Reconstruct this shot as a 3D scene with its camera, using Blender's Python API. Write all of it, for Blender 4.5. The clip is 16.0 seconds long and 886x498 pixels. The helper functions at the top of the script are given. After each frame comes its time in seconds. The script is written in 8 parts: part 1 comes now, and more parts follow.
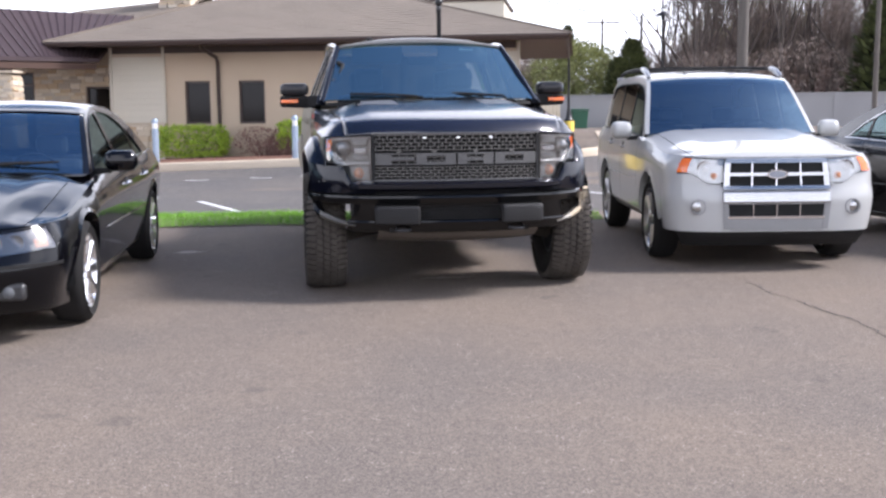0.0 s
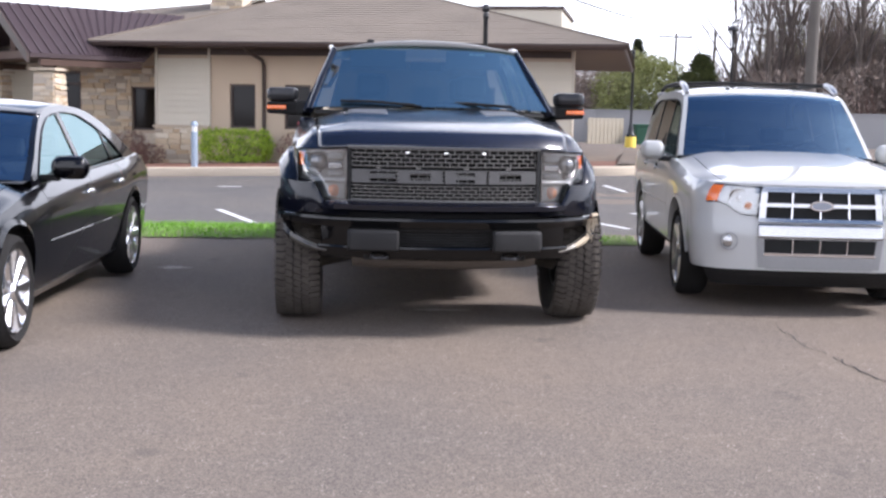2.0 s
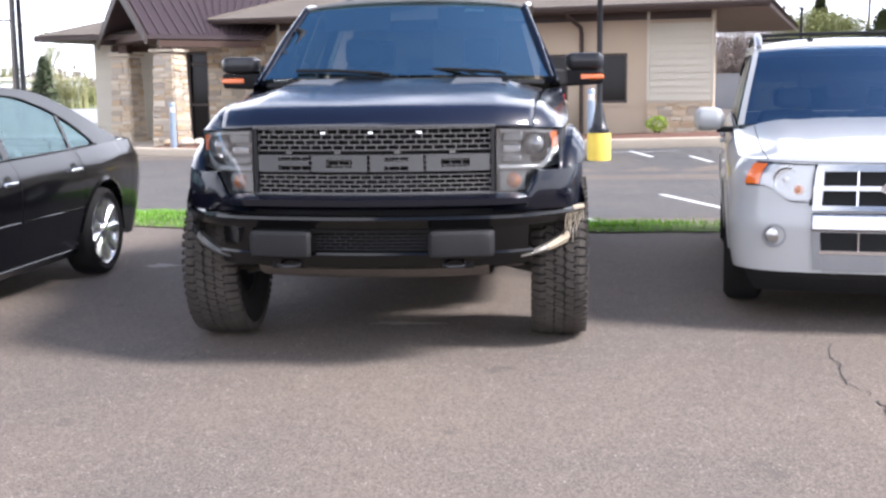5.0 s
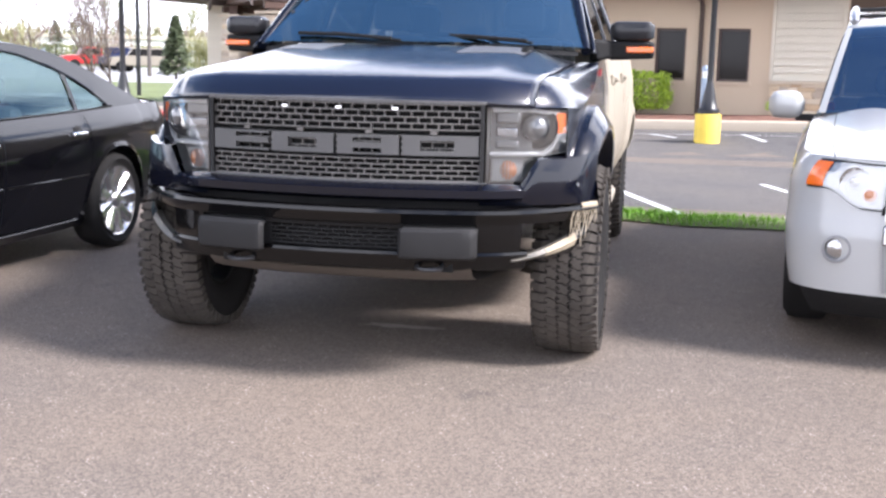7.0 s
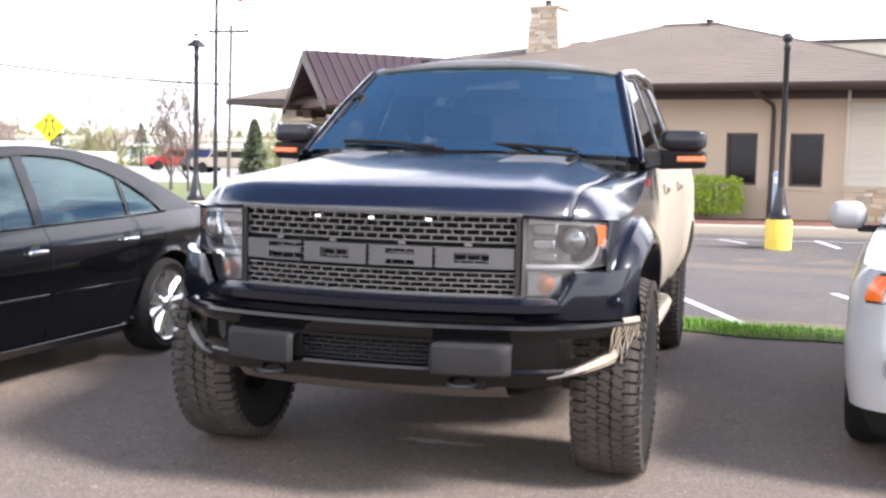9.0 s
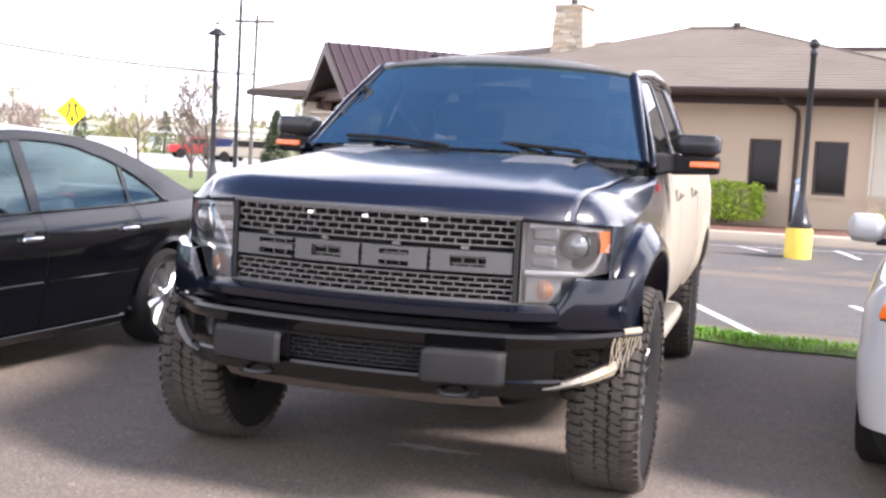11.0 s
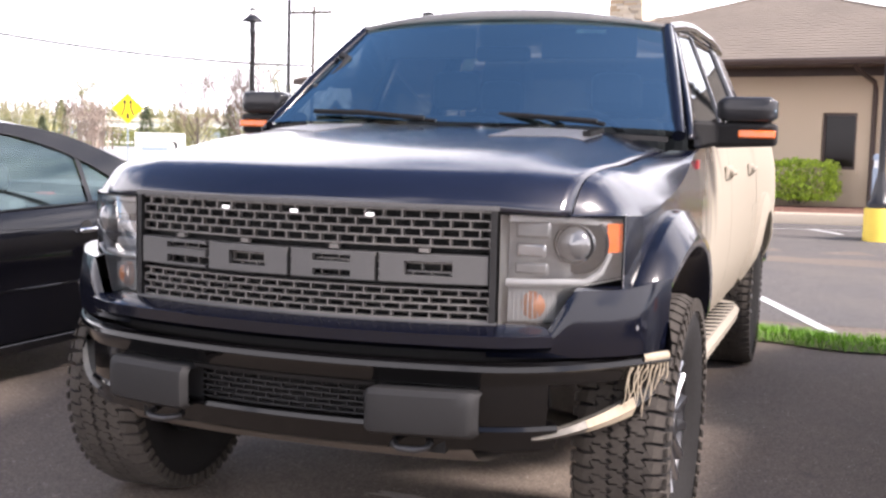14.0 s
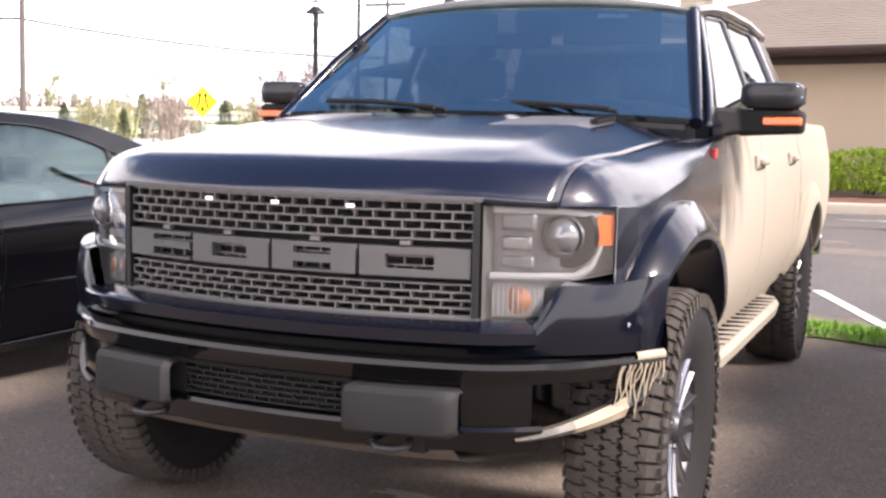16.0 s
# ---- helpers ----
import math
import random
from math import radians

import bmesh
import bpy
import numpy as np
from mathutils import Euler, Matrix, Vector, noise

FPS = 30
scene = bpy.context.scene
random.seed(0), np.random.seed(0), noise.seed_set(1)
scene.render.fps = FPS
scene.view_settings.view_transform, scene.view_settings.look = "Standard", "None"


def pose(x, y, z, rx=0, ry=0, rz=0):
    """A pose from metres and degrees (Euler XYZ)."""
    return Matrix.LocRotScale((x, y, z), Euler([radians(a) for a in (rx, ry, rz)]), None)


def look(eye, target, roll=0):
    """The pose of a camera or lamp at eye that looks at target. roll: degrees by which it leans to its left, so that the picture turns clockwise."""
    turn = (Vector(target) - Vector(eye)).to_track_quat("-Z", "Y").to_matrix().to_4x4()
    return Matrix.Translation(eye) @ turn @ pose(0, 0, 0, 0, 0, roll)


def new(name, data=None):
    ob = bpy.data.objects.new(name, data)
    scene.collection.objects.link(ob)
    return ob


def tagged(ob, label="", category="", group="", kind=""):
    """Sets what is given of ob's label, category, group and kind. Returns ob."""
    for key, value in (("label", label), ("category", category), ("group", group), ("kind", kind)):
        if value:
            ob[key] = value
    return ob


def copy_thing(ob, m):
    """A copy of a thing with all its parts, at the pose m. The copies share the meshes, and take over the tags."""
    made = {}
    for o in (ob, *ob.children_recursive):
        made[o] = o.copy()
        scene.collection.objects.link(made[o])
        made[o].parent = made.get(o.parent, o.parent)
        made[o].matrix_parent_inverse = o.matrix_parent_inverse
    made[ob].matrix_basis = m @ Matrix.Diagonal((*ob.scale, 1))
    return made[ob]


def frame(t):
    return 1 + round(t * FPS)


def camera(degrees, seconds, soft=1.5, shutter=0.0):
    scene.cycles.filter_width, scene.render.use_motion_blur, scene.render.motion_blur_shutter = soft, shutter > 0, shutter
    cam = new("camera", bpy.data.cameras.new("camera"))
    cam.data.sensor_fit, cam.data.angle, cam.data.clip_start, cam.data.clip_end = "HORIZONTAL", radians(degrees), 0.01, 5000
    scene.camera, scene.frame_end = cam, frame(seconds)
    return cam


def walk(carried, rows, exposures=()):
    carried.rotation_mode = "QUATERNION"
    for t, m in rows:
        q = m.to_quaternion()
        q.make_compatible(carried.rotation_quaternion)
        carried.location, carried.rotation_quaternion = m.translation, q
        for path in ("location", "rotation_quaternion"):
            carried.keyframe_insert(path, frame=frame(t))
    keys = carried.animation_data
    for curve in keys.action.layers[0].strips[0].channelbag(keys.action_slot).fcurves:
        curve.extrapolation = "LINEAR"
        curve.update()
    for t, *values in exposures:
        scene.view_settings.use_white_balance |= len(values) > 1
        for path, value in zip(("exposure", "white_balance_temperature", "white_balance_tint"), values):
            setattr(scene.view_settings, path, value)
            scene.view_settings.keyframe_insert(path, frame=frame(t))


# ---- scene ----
cam = camera(43.0, 16.0, soft=2.6)
PATH = [
    (0, (-1.28, -7.942, 1.374), (-0.993, -5.979, 1.123), -0.6),
    (0.5, (-1.192, -7.786, 1.401), (-0.829, -5.835, 1.148), 0.2),
    (1, (-1.05, -7.527, 1.375), (-0.651, -5.586, 1.101), -2.0),
    (1.5, (-0.791, -7.271, 1.404), (-0.585, -5.295, 1.168), 0.3),
    (2, (-0.6, -6.998, 1.384), (-0.433, -5.019, 1.15), 1.1),
    (2.5, (-0.375, -6.728, 1.37), (-0.243, -4.752, 1.087), -1.4),
    (3, (-0.082, -6.513, 1.409), (-0.129, -4.525, 1.191), 1.4),
    (3.5, (0.148, -6.268, 1.366), (0.174, -4.275, 1.202), 0.9),
    (4, (0.388, -5.989, 1.375), (0.439, -4.008, 1.105), -1.7),
    (4.5, (0.644, -5.745, 1.378), (0.515, -3.768, 1.103), 0.5),
    (4.7, (0.729, -5.643, 1.369), (0.584, -3.668, 1.091), -0.2),
    (6.8, (1.27, -4.638, 1.376), (0.923, -2.696, 1.047), 1.3),
    (7, (1.387, -4.523, 1.367), (0.991, -2.592, 1.032), 1.2),
    (7.5, (1.495, -4.341, 1.414), (1.015, -2.413, 1.19), 2.2),
    (8, (1.543, -4.308, 1.402), (1.011, -2.389, 1.213), 0.2),
    (8.5, (1.519, -4.327, 1.403), (1.001, -2.399, 1.279), 0.7),
    (9, (1.514, -4.331, 1.405), (0.98, -2.411, 1.244), 1.4),
    (9.5, (1.51, -4.335, 1.405), (0.959, -2.418, 1.257), 0.4),
    (9.7, (1.499, -4.325, 1.425), (0.942, -2.41, 1.275), 1.1),
    (11.8, (1.586, -3.881, 1.387), (1.017, -1.973, 1.191), 3.2),
    (12, (1.569, -3.797, 1.375), (1.043, -1.881, 1.148), 1.7),
    (12.5, (1.602, -3.539, 1.372), (0.983, -1.654, 1.12), -1.1),
    (13, (1.666, -3.306, 1.397), (0.912, -1.462, 1.226), 1.9),
    (13.5, (1.638, -3.119, 1.396), (0.916, -1.261, 1.224), 1.3),
    (14, (1.566, -2.963, 1.378), (0.879, -1.094, 1.184), 1.5),
    (14.5, (1.621, -2.852, 1.354), (0.793, -1.045, 1.136), 0.9),
    (15, (1.756, -2.759, 1.371), (0.932, -0.957, 1.103), 2.7),
    (15.5, (1.797, -2.737, 1.383), (0.959, -0.937, 1.143), -0.2),
    (16, (1.772, -2.75, 1.375), (0.958, -0.935, 1.163), 1.2),
]
EXPOSURES = [(0.0, 0.73, 5900, 16), (1.5, 0.71, 5900, 16), (3.0, 0.85, 5850, 16), (4.7, 0.97, 5850, 15), (7.0, 1.24, 5950, 16), (8.0, 1.32, 6050, 16), (9.5, 1.2, 6150, 17), (12.0, 1.28, 6150, 20), (12.6, 1.28, 6200, 20), (13.5, 1.08, 6350, 20), (15.0, 1.2, 6550, 21), (16.0, 1.2, 6600, 21)]
walk(cam, [(t, look(eye, target, roll)) for t, eye, target, roll in PATH], EXPOSURES)

# ---- sky and sun ----
SUN_DIR = Vector((1.0, -0.08, 0.9)).normalized()
world = bpy.data.worlds.new("sky")
scene.world = world
world.use_nodes = True
wn = world.node_tree.nodes
sky = wn.new("ShaderNodeTexSky")
sky.sky_type = "NISHITA"
sky.sun_disc = False
sky.sun_elevation = math.asin(SUN_DIR.z)
sky.sun_rotation = math.atan2(SUN_DIR.x, SUN_DIR.y)
sky.dust_density = 1.6
sky.air_density = 1.0
sky.ozone_density = 2.0
wl = world.node_tree.links
# broken white cloud over the whole dome, thicker toward the horizon
wtc = wn.new("ShaderNodeTexCoord")
wsep = wn.new("ShaderNodeSeparateXYZ")
wl.new(wtc.outputs["Generated"], wsep.inputs[0])


def wmath(op, a, c):
    q = wn.new("ShaderNodeMath")
    q.operation = op
    for i, v in enumerate((a, c)):
        if isinstance(v, (int, float)):
            q.inputs[i].default_value = v
        else:
            wl.new(v, q.inputs[i])
    return q.outputs[0]


wz = wmath("ADD", wmath("MAXIMUM", wsep.outputs[2], 0.0), 0.22)
wcomb = wn.new("ShaderNodeCombineXYZ")
wl.new(wmath("ADD", wmath("DIVIDE", wsep.outputs[0], wz), 3.4), wcomb.inputs[0])
wl.new(wmath("DIVIDE", wsep.outputs[1], wz), wcomb.inputs[1])
wnoise = wn.new("ShaderNodeTexNoise")
wnoise.inputs["Scale"].default_value, wnoise.inputs["Detail"].default_value, wnoise.inputs["Roughness"].default_value = 0.9, 7, 0.55
wl.new(wcomb.outputs[0], wnoise.inputs["Vector"])
wramp = wn.new("ShaderNodeMapRange")
wramp.interpolation_type = "SMOOTHSTEP"
wramp.inputs["From Min"].default_value, wramp.inputs["From Max"].default_value = 0.545, 0.635
wl.new(wmath("ADD", wnoise.outputs["Fac"], wmath("ADD", wmath("MULTIPLY", wmath("SUBTRACT", 1.0, wz), 0.42), -0.03)), wramp.inputs["Value"])
wmix = wn.new("ShaderNodeMix")
wmix.data_type = "RGBA"
wl.new(wramp.outputs[0], wmix.inputs[0])
wl.new(sky.outputs[0], wmix.inputs[6])
wmix.inputs[7].default_value = (14.0, 14.0, 14.2, 1)
wl.new(wmix.outputs[2], wn["Background"].inputs[0])
wn["Background"].inputs[1].default_value = 0.108
sun = new("sun", bpy.data.lights.new("sun", "SUN"))
sun.data.energy = 4.1
sun.data.angle = radians(13)
sun.data.color = (1.0, 0.94, 0.86)
sun.matrix_world = look((12, -4, 12), Vector((12, -4, 12)) - SUN_DIR)


# ---- materials ----
def material(name, base, rough=0.6, metal=0.0, var=0.2, scale=2.0, bump=0.0, bscale=40.0, coat=0.0, spec=0.5,
             tint=None, island=0.0, obrand=0.0, rvar=0.0, emit=0.0):
    """Principled surface with colour variation at two scales, fine relief and uneven gloss."""
    m = bpy.data.materials.new(name)
    m.use_nodes = True
    nt = m.node_tree
    n, l = nt.nodes, nt.links
    p = n["Principled BSDF"]
    p.inputs["Roughness"].default_value = rough
    p.inputs["Metallic"].default_value = metal
    p.inputs["Coat Weight"].default_value = coat
    p.inputs["Coat Roughness"].default_value = 0.03
    p.inputs["Specular IOR Level"].default_value = spec
    tc = n.new("ShaderNodeTexCoord")
    big = n.new("ShaderNodeTexNoise")
    big.inputs["Scale"].default_value = scale
    big.inputs["Detail"].default_value = 4
    fine = n.new("ShaderNodeTexNoise")
    fine.inputs["Scale"].default_value = bscale
    fine.inputs["Detail"].default_value = 5
    fine.inputs["Roughness"].default_value = 0.65
    for t in (big, fine):
        l.new(tc.outputs["Object"], t.inputs["Vector"])
    add = n.new("ShaderNodeMath")
    add.operation = "ADD"
    l.new(big.outputs["Fac"], add.inputs[0])
    l.new(fine.outputs["Fac"], add.inputs[1])
    half = n.new("ShaderNodeMath")
    half.operation = "MULTIPLY_ADD"
    half.inputs[1].default_value = 0.9
    half.inputs[2].default_value = -0.4
    l.new(add.outputs[0], half.inputs[0])
    drive = half.outputs[0]
    if island or obrand:
        if island:
            info = n.new("ShaderNodeNewGeometry")
            r = info.outputs["Random Per Island"]
        else:
            info = n.new("ShaderNodeObjectInfo")
            r = info.outputs["Random"]
        ma = n.new("ShaderNodeMath")
        ma.operation = "MULTIPLY_ADD"
        ma.inputs[1].default_value = island or obrand
        l.new(r, ma.inputs[0])
        sub = n.new("ShaderNodeMath")
        sub.operation = "SUBTRACT"
        l.new(drive, sub.inputs[0])
        sub.inputs[1].default_value = (island or obrand) / 2
        l.new(sub.outputs[0], ma.inputs[2])
        drive = ma.outputs[0]
    mix = n.new("ShaderNodeMix")
    mix.data_type = "RGBA"
    b = Vector(base)
    lo, hi = b * (1 - var), b * (1 + var)
    if tint:
        hi = Vector(tint)
    mix.inputs[6].default_value = (*lo, 1)
    mix.inputs[7].default_value = (*hi, 1)
    l.new(drive, mix.inputs[0])
    l.new(mix.outputs[2], p.inputs["Base Color"])
    if rvar:
        rm = n.new("ShaderNodeMath")
        rm.operation = "MULTIPLY_ADD"
        rm.inputs[1].default_value = rvar
        rm.inputs[2].default_value = rough - rvar / 2
        l.new(big.outputs["Fac"], rm.inputs[0])
        l.new(rm.outputs[0], p.inputs["Roughness"])
    if bump:
        bp = n.new("ShaderNodeBump")
        bp.inputs["Strength"].default_value = min(1.0, bump)
        bp.inputs["Distance"].default_value = 0.01
        l.new(fine.outputs["Fac"], bp.inputs["Height"])
        l.new(bp.outputs[0], p.inputs["Normal"])
    if emit:
        p.inputs["Emission Strength"].default_value = emit
        p.inputs["Emission Color"].default_value = (*base, 1)
    return m


def glass(name, tint=(0.5, 0.6, 0.62), gloss=(1, 1, 1), rough=0.02, f0=0.05):
    """Thin tinted pane: lets light through, mirrors more at grazing angles."""
    m = bpy.data.materials.new(name)
    m.use_nodes = True
    n, l = m.node_tree.nodes, m.node_tree.links
    n.remove(n["Principled BSDF"])
    tr = n.new("ShaderNodeBsdfTransparent")
    tr.inputs[0].default_value = (*tint, 1)
    gl = n.new("ShaderNodeBsdfGlossy")
    gl.inputs["Roughness"].default_value = rough
    gl.inputs[0].default_value = (*gloss, 1)
    lw = n.new("ShaderNodeLayerWeight")
    lw.inputs[0].default_value = 0.5
    pw = n.new("ShaderNodeMath")
    pw.operation = "POWER"
    pw.inputs[1].default_value = 4.0
    l.new(lw.outputs["Facing"], pw.inputs[0])
    fr = n.new("ShaderNodeMath")
    fr.operation = "MULTIPLY_ADD"
    fr.inputs[1].default_value, fr.inputs[2].default_value = 1 - f0, f0
    l.new(pw.outputs[0], fr.inputs[0])
    mx = n.new("ShaderNodeMixShader")
    l.new(fr.outputs[0], mx.inputs[0])
    l.new(tr.outputs[0], mx.inputs[1])
    l.new(gl.outputs[0], mx.inputs[2])
    l.new(mx.outputs[0], n["Material Output"].inputs[0])
    return m


def asphalt(name, dark, light, stain):
    """Worn tarmac: pale stones in a dark binder, blotches of dust and oil."""
    m = material(name, dark, 0.9, var=0.1, scale=0.35, bump=0.0, spec=0.15)
    n, l = m.node_tree.nodes, m.node_tree.links
    p = n["Principled BSDF"]
    tc = n["Texture Coordinate"]

    def tex(kind, scale, detail=3):
        t = n.new(kind)
        t.inputs["Scale"].default_value = scale
        if "Noise" in kind:
            t.inputs["Detail"].default_value = detail
        l.new(tc.outputs["Object"], t.inputs["Vector"])
        return t

    def ramp(src, a, b, ca, cb):
        r = n.new("ShaderNodeValToRGB")
        r.color_ramp.elements[0].position, r.color_ramp.elements[1].position = a, b
        r.color_ramp.elements[0].color, r.color_ramp.elements[1].color = (*ca, 1), (*cb, 1)
        l.new(src, r.inputs[0])
        return r

    cell = tex("ShaderNodeTexVoronoi", 125)
    sp = ramp(cell.outputs["Color"], 0.12, 0.97, Vector(dark) * 0.92, Vector(light) * 1.15)
    e = sp.color_ramp.elements.new(0.5)
    e.color = (*(Vector(dark).lerp(Vector(light), 0.5)), 1)
    e = sp.color_ramp.elements.new(0.72)
    e.color = (*light, 1)
    blot = tex("ShaderNodeTexNoise", 0.55, 6)
    br = ramp(blot.outputs["Fac"], 0.35, 0.72, (0.90, 0.87, 0.84), (1.14, 1.05, 0.94))
    mul = n.new("ShaderNodeMix")
    mul.data_type, mul.blend_type = "RGBA", "MULTIPLY"
    mul.inputs[0].default_value = 1
    l.new(sp.outputs[0], mul.inputs[6])
    l.new(br.outputs[0], mul.inputs[7])
    oil = tex("ShaderNodeTexNoise", 2.3, 3)
    om = ramp(oil.outputs["Fac"], 0.66, 0.76, (0, 0, 0), (0.55, 0.55, 0.55))
    mx = n.new("ShaderNodeMix")
    mx.data_type = "RGBA"
    l.new(om.outputs[0], mx.inputs[0])
    l.new(mul.outputs[2], mx.inputs[6])
    mx.inputs[7].default_value = (*stain, 1)
    grit = tex("ShaderNodeTexVoronoi", 52)
    gm = ramp(grit.outputs["Distance"], 0.12, 0.24, (0.85, 0.85, 0.85), (0, 0, 0))
    few = tex("ShaderNodeTexNoise", 9, 2)
    fm = ramp(few.outputs["Fac"], 0.50, 0.60, (0, 0, 0), (1, 1, 1))
    gf = n.new("ShaderNodeMath")
    gf.operation = "MULTIPLY"
    l.new(gm.outputs[0], gf.inputs[0])
    l.new(fm.outputs[0], gf.inputs[1])
    m2 = n.new("ShaderNodeMix")
    m2.data_type = "RGBA"
    l.new(gf.outputs[0], m2.inputs[0])
    l.new(mx.outputs[2], m2.inputs[6])
    m2.inputs[7].default_value = (*(Vector(light) * 2.5), 1)
    l.new(m2.outputs[2], p.inputs["Base Color"])
    bp = n.new("ShaderNodeBump")
    bp.inputs["Strength"].default_value = 0.45
    bp.inputs["Distance"].default_value = 0.005
    l.new(cell.outputs["Distance"], bp.inputs["Height"])
    l.new(bp.outputs[0], p.inputs["Normal"])
    return m


M_ASPHALT = asphalt("worn_asphalt", (0.132, 0.116, 0.104), (0.20, 0.174, 0.153), (0.07, 0.065, 0.06))
M_BRUSH = material("dry_brush_twigs", (0.22, 0.175, 0.15), 0.95, var=0.4, scale=0.5, island=0.9, tint=(0.38, 0.30, 0.25))
M_OLIVE = material("budding_olive_twigs", (0.14, 0.13, 0.06), 0.9, var=0.4, scale=0.5, island=0.9, tint=(0.27, 0.25, 0.12))
M_LOT = asphalt("darker_lot_asphalt", (0.085, 0.084, 0.086), (0.155, 0.15, 0.148), (0.05, 0.048, 0.048))
M_GRASS = material("grass_blades", (0.13, 0.33, 0.02), 0.6, var=0.3, scale=1.3, island=0.6, tint=(0.25, 0.5, 0.04))
M_TURF = material("turf", (0.14, 0.17, 0.06), 0.9, var=0.35, scale=0.6, bump=0.6, bscale=60)
M_CONCRETE = material("kerb_concrete", (0.5, 0.42, 0.32), 0.9, var=0.14, scale=1.5, bump=0.3, bscale=70)
M_LINE = material("road_paint", (0.62, 0.62, 0.6), 0.7, var=0.18, scale=5, bump=0.15, bscale=120)
M_MULCH = material("red_mulch", (0.16, 0.075, 0.05), 0.95, var=0.45, scale=6, bump=1.0, bscale=45)
M_STUCCO = material("tan_stucco", (0.47, 0.375, 0.275), 0.92, var=0.07, scale=0.9, bump=0.25, bscale=160)
M_SIDING = material("cream_siding", (0.53, 0.485, 0.395), 0.7, var=0.07, scale=1.2, obrand=0.4, bump=0.1, bscale=60)
M_STONE = material("ledge_stone", (0.46, 0.35, 0.225), 0.9, var=0.25, scale=5, obrand=0.8, bump=0.7, bscale=38, tint=(0.62, 0.50, 0.34))
stone_ramp = M_STONE.node_tree.nodes.new("ShaderNodeValToRGB")
stone_ramp.color_ramp.interpolation = "CONSTANT"
for pos, col in ((0.0, (0.50, 0.37, 0.24)), (0.18, (0.62, 0.54, 0.42)), (0.4, (0.36, 0.31, 0.26)), (0.55, (0.56, 0.45, 0.32)), (0.75, (0.44, 0.40, 0.35)), (0.88, (0.66, 0.60, 0.50))):
    el = stone_ramp.color_ramp.elements[0] if pos == 0.0 else stone_ramp.color_ramp.elements.new(pos)
    el.color = (*col, 1)
stone_ramp.color_ramp.elements.remove(stone_ramp.color_ramp.elements[-1])
sn, sl = M_STONE.node_tree.nodes, M_STONE.node_tree.links
stone_mix = sn.new("ShaderNodeMix")
stone_mix.data_type, stone_mix.blend_type = "RGBA", "MIX"
stone_mix.inputs[0].default_value = 0.7
stone_info = sn.new("ShaderNodeObjectInfo")
sl.new(stone_info.outputs["Random"], stone_ramp.inputs[0])
sl.new(sn["Principled BSDF"].inputs["Base Color"].links[0].from_socket, stone_mix.inputs[6])
sl.new(stone_ramp.outputs[0], stone_mix.inputs[7])
sl.new(stone_mix.outputs[2], sn["Principled BSDF"].inputs["Base Color"])
M_MORTAR = material("mortar", (0.46, 0.38, 0.29), 0.95, var=0.2, scale=4, bump=0.5, bscale=60)
M_SHINGLE = material("asphalt_shingles", (0.165, 0.136, 0.107), 0.95, var=0.25, scale=0.8, bump=0.9, bscale=17)
M_METALROOF = material("brown_metal_roof", (0.058, 0.04, 0.042), 0.5, spec=0.3, metal=0.1, var=0.12, scale=1.0, rvar=0.15)
M_FASCIA = material("dark_brown_trim", (0.055, 0.036, 0.03), 0.55, var=0.2, scale=2)
M_SOFFIT = material("brown_soffit", (0.12, 0.085, 0.065), 0.8, var=0.12, scale=2)
M_TIMBER = material("dark_timber", (0.075, 0.042, 0.03), 0.7, var=0.3, scale=3, bump=0.4, bscale=30)
M_WINGLASS = material("dark_window_glass", (0.011, 0.009, 0.008), 0.08, var=0.3, spec=0.22)
M_BLACK = material("black_iron_paint", (0.014, 0.014, 0.016), 0.4, var=0.3, rvar=0.2)
M_YELLOW = material("yellow_base_paint", (0.72, 0.52, 0.07), 0.7, var=0.14, scale=5, bump=0.2, bscale=60)
M_STEEL = material("galvanised_blue_grey", (0.3, 0.36, 0.44), 0.5, metal=0.3, var=0.15, scale=6)
M_WHITE = material("white_paint", (0.75, 0.75, 0.73), 0.5, var=0.08)
M_BARK = material("bark", (0.085, 0.068, 0.058), 0.95, var=0.35, scale=5, bump=0.6, bscale=30)
M_TWIG = material("twigs", (0.17, 0.125, 0.105), 0.95, var=0.3, scale=2, island=0.4)
M_LEAF = material("spring_leaves", (0.20, 0.34, 0.02), 0.55, var=0.35, scale=4, island=0.8, tint=(0.46, 0.60, 0.05))
M_LEAFY = material("yellow_green_haze_leaves", (0.17, 0.19, 0.05), 0.6, var=0.35, scale=0.6, island=0.7, tint=(0.32, 0.33, 0.11))
M_RUST = material("dry_red_twigs", (0.13, 0.065, 0.05), 0.9, var=0.4, scale=3, island=0.9, tint=(0.27, 0.15, 0.12))
M_NEEDLE = material("evergreen_needles", (0.07, 0.09, 0.033), 0.7, var=0.45, scale=1.5, island=0.9, tint=(0.15, 0.17, 0.065))
# far-tree colours: haze and glare are mixed into these lighter tones
M_HAZETWIG = material("hazed_tan_twigs", (0.30, 0.24, 0.20), 0.95, var=0.3, scale=0.3, island=0.8, tint=(0.42, 0.34, 0.28))
M_HAZEBUD = material("hazed_yellow_green_buds", (0.33, 0.33, 0.16), 0.9, var=0.3, scale=0.3, island=0.8, tint=(0.46, 0.44, 0.22))
M_SPRUCE = material("hazed_spruce_needles", (0.12, 0.155, 0.08), 0.75, var=0.4, scale=1.5, island=0.9, tint=(0.19, 0.23, 0.12))
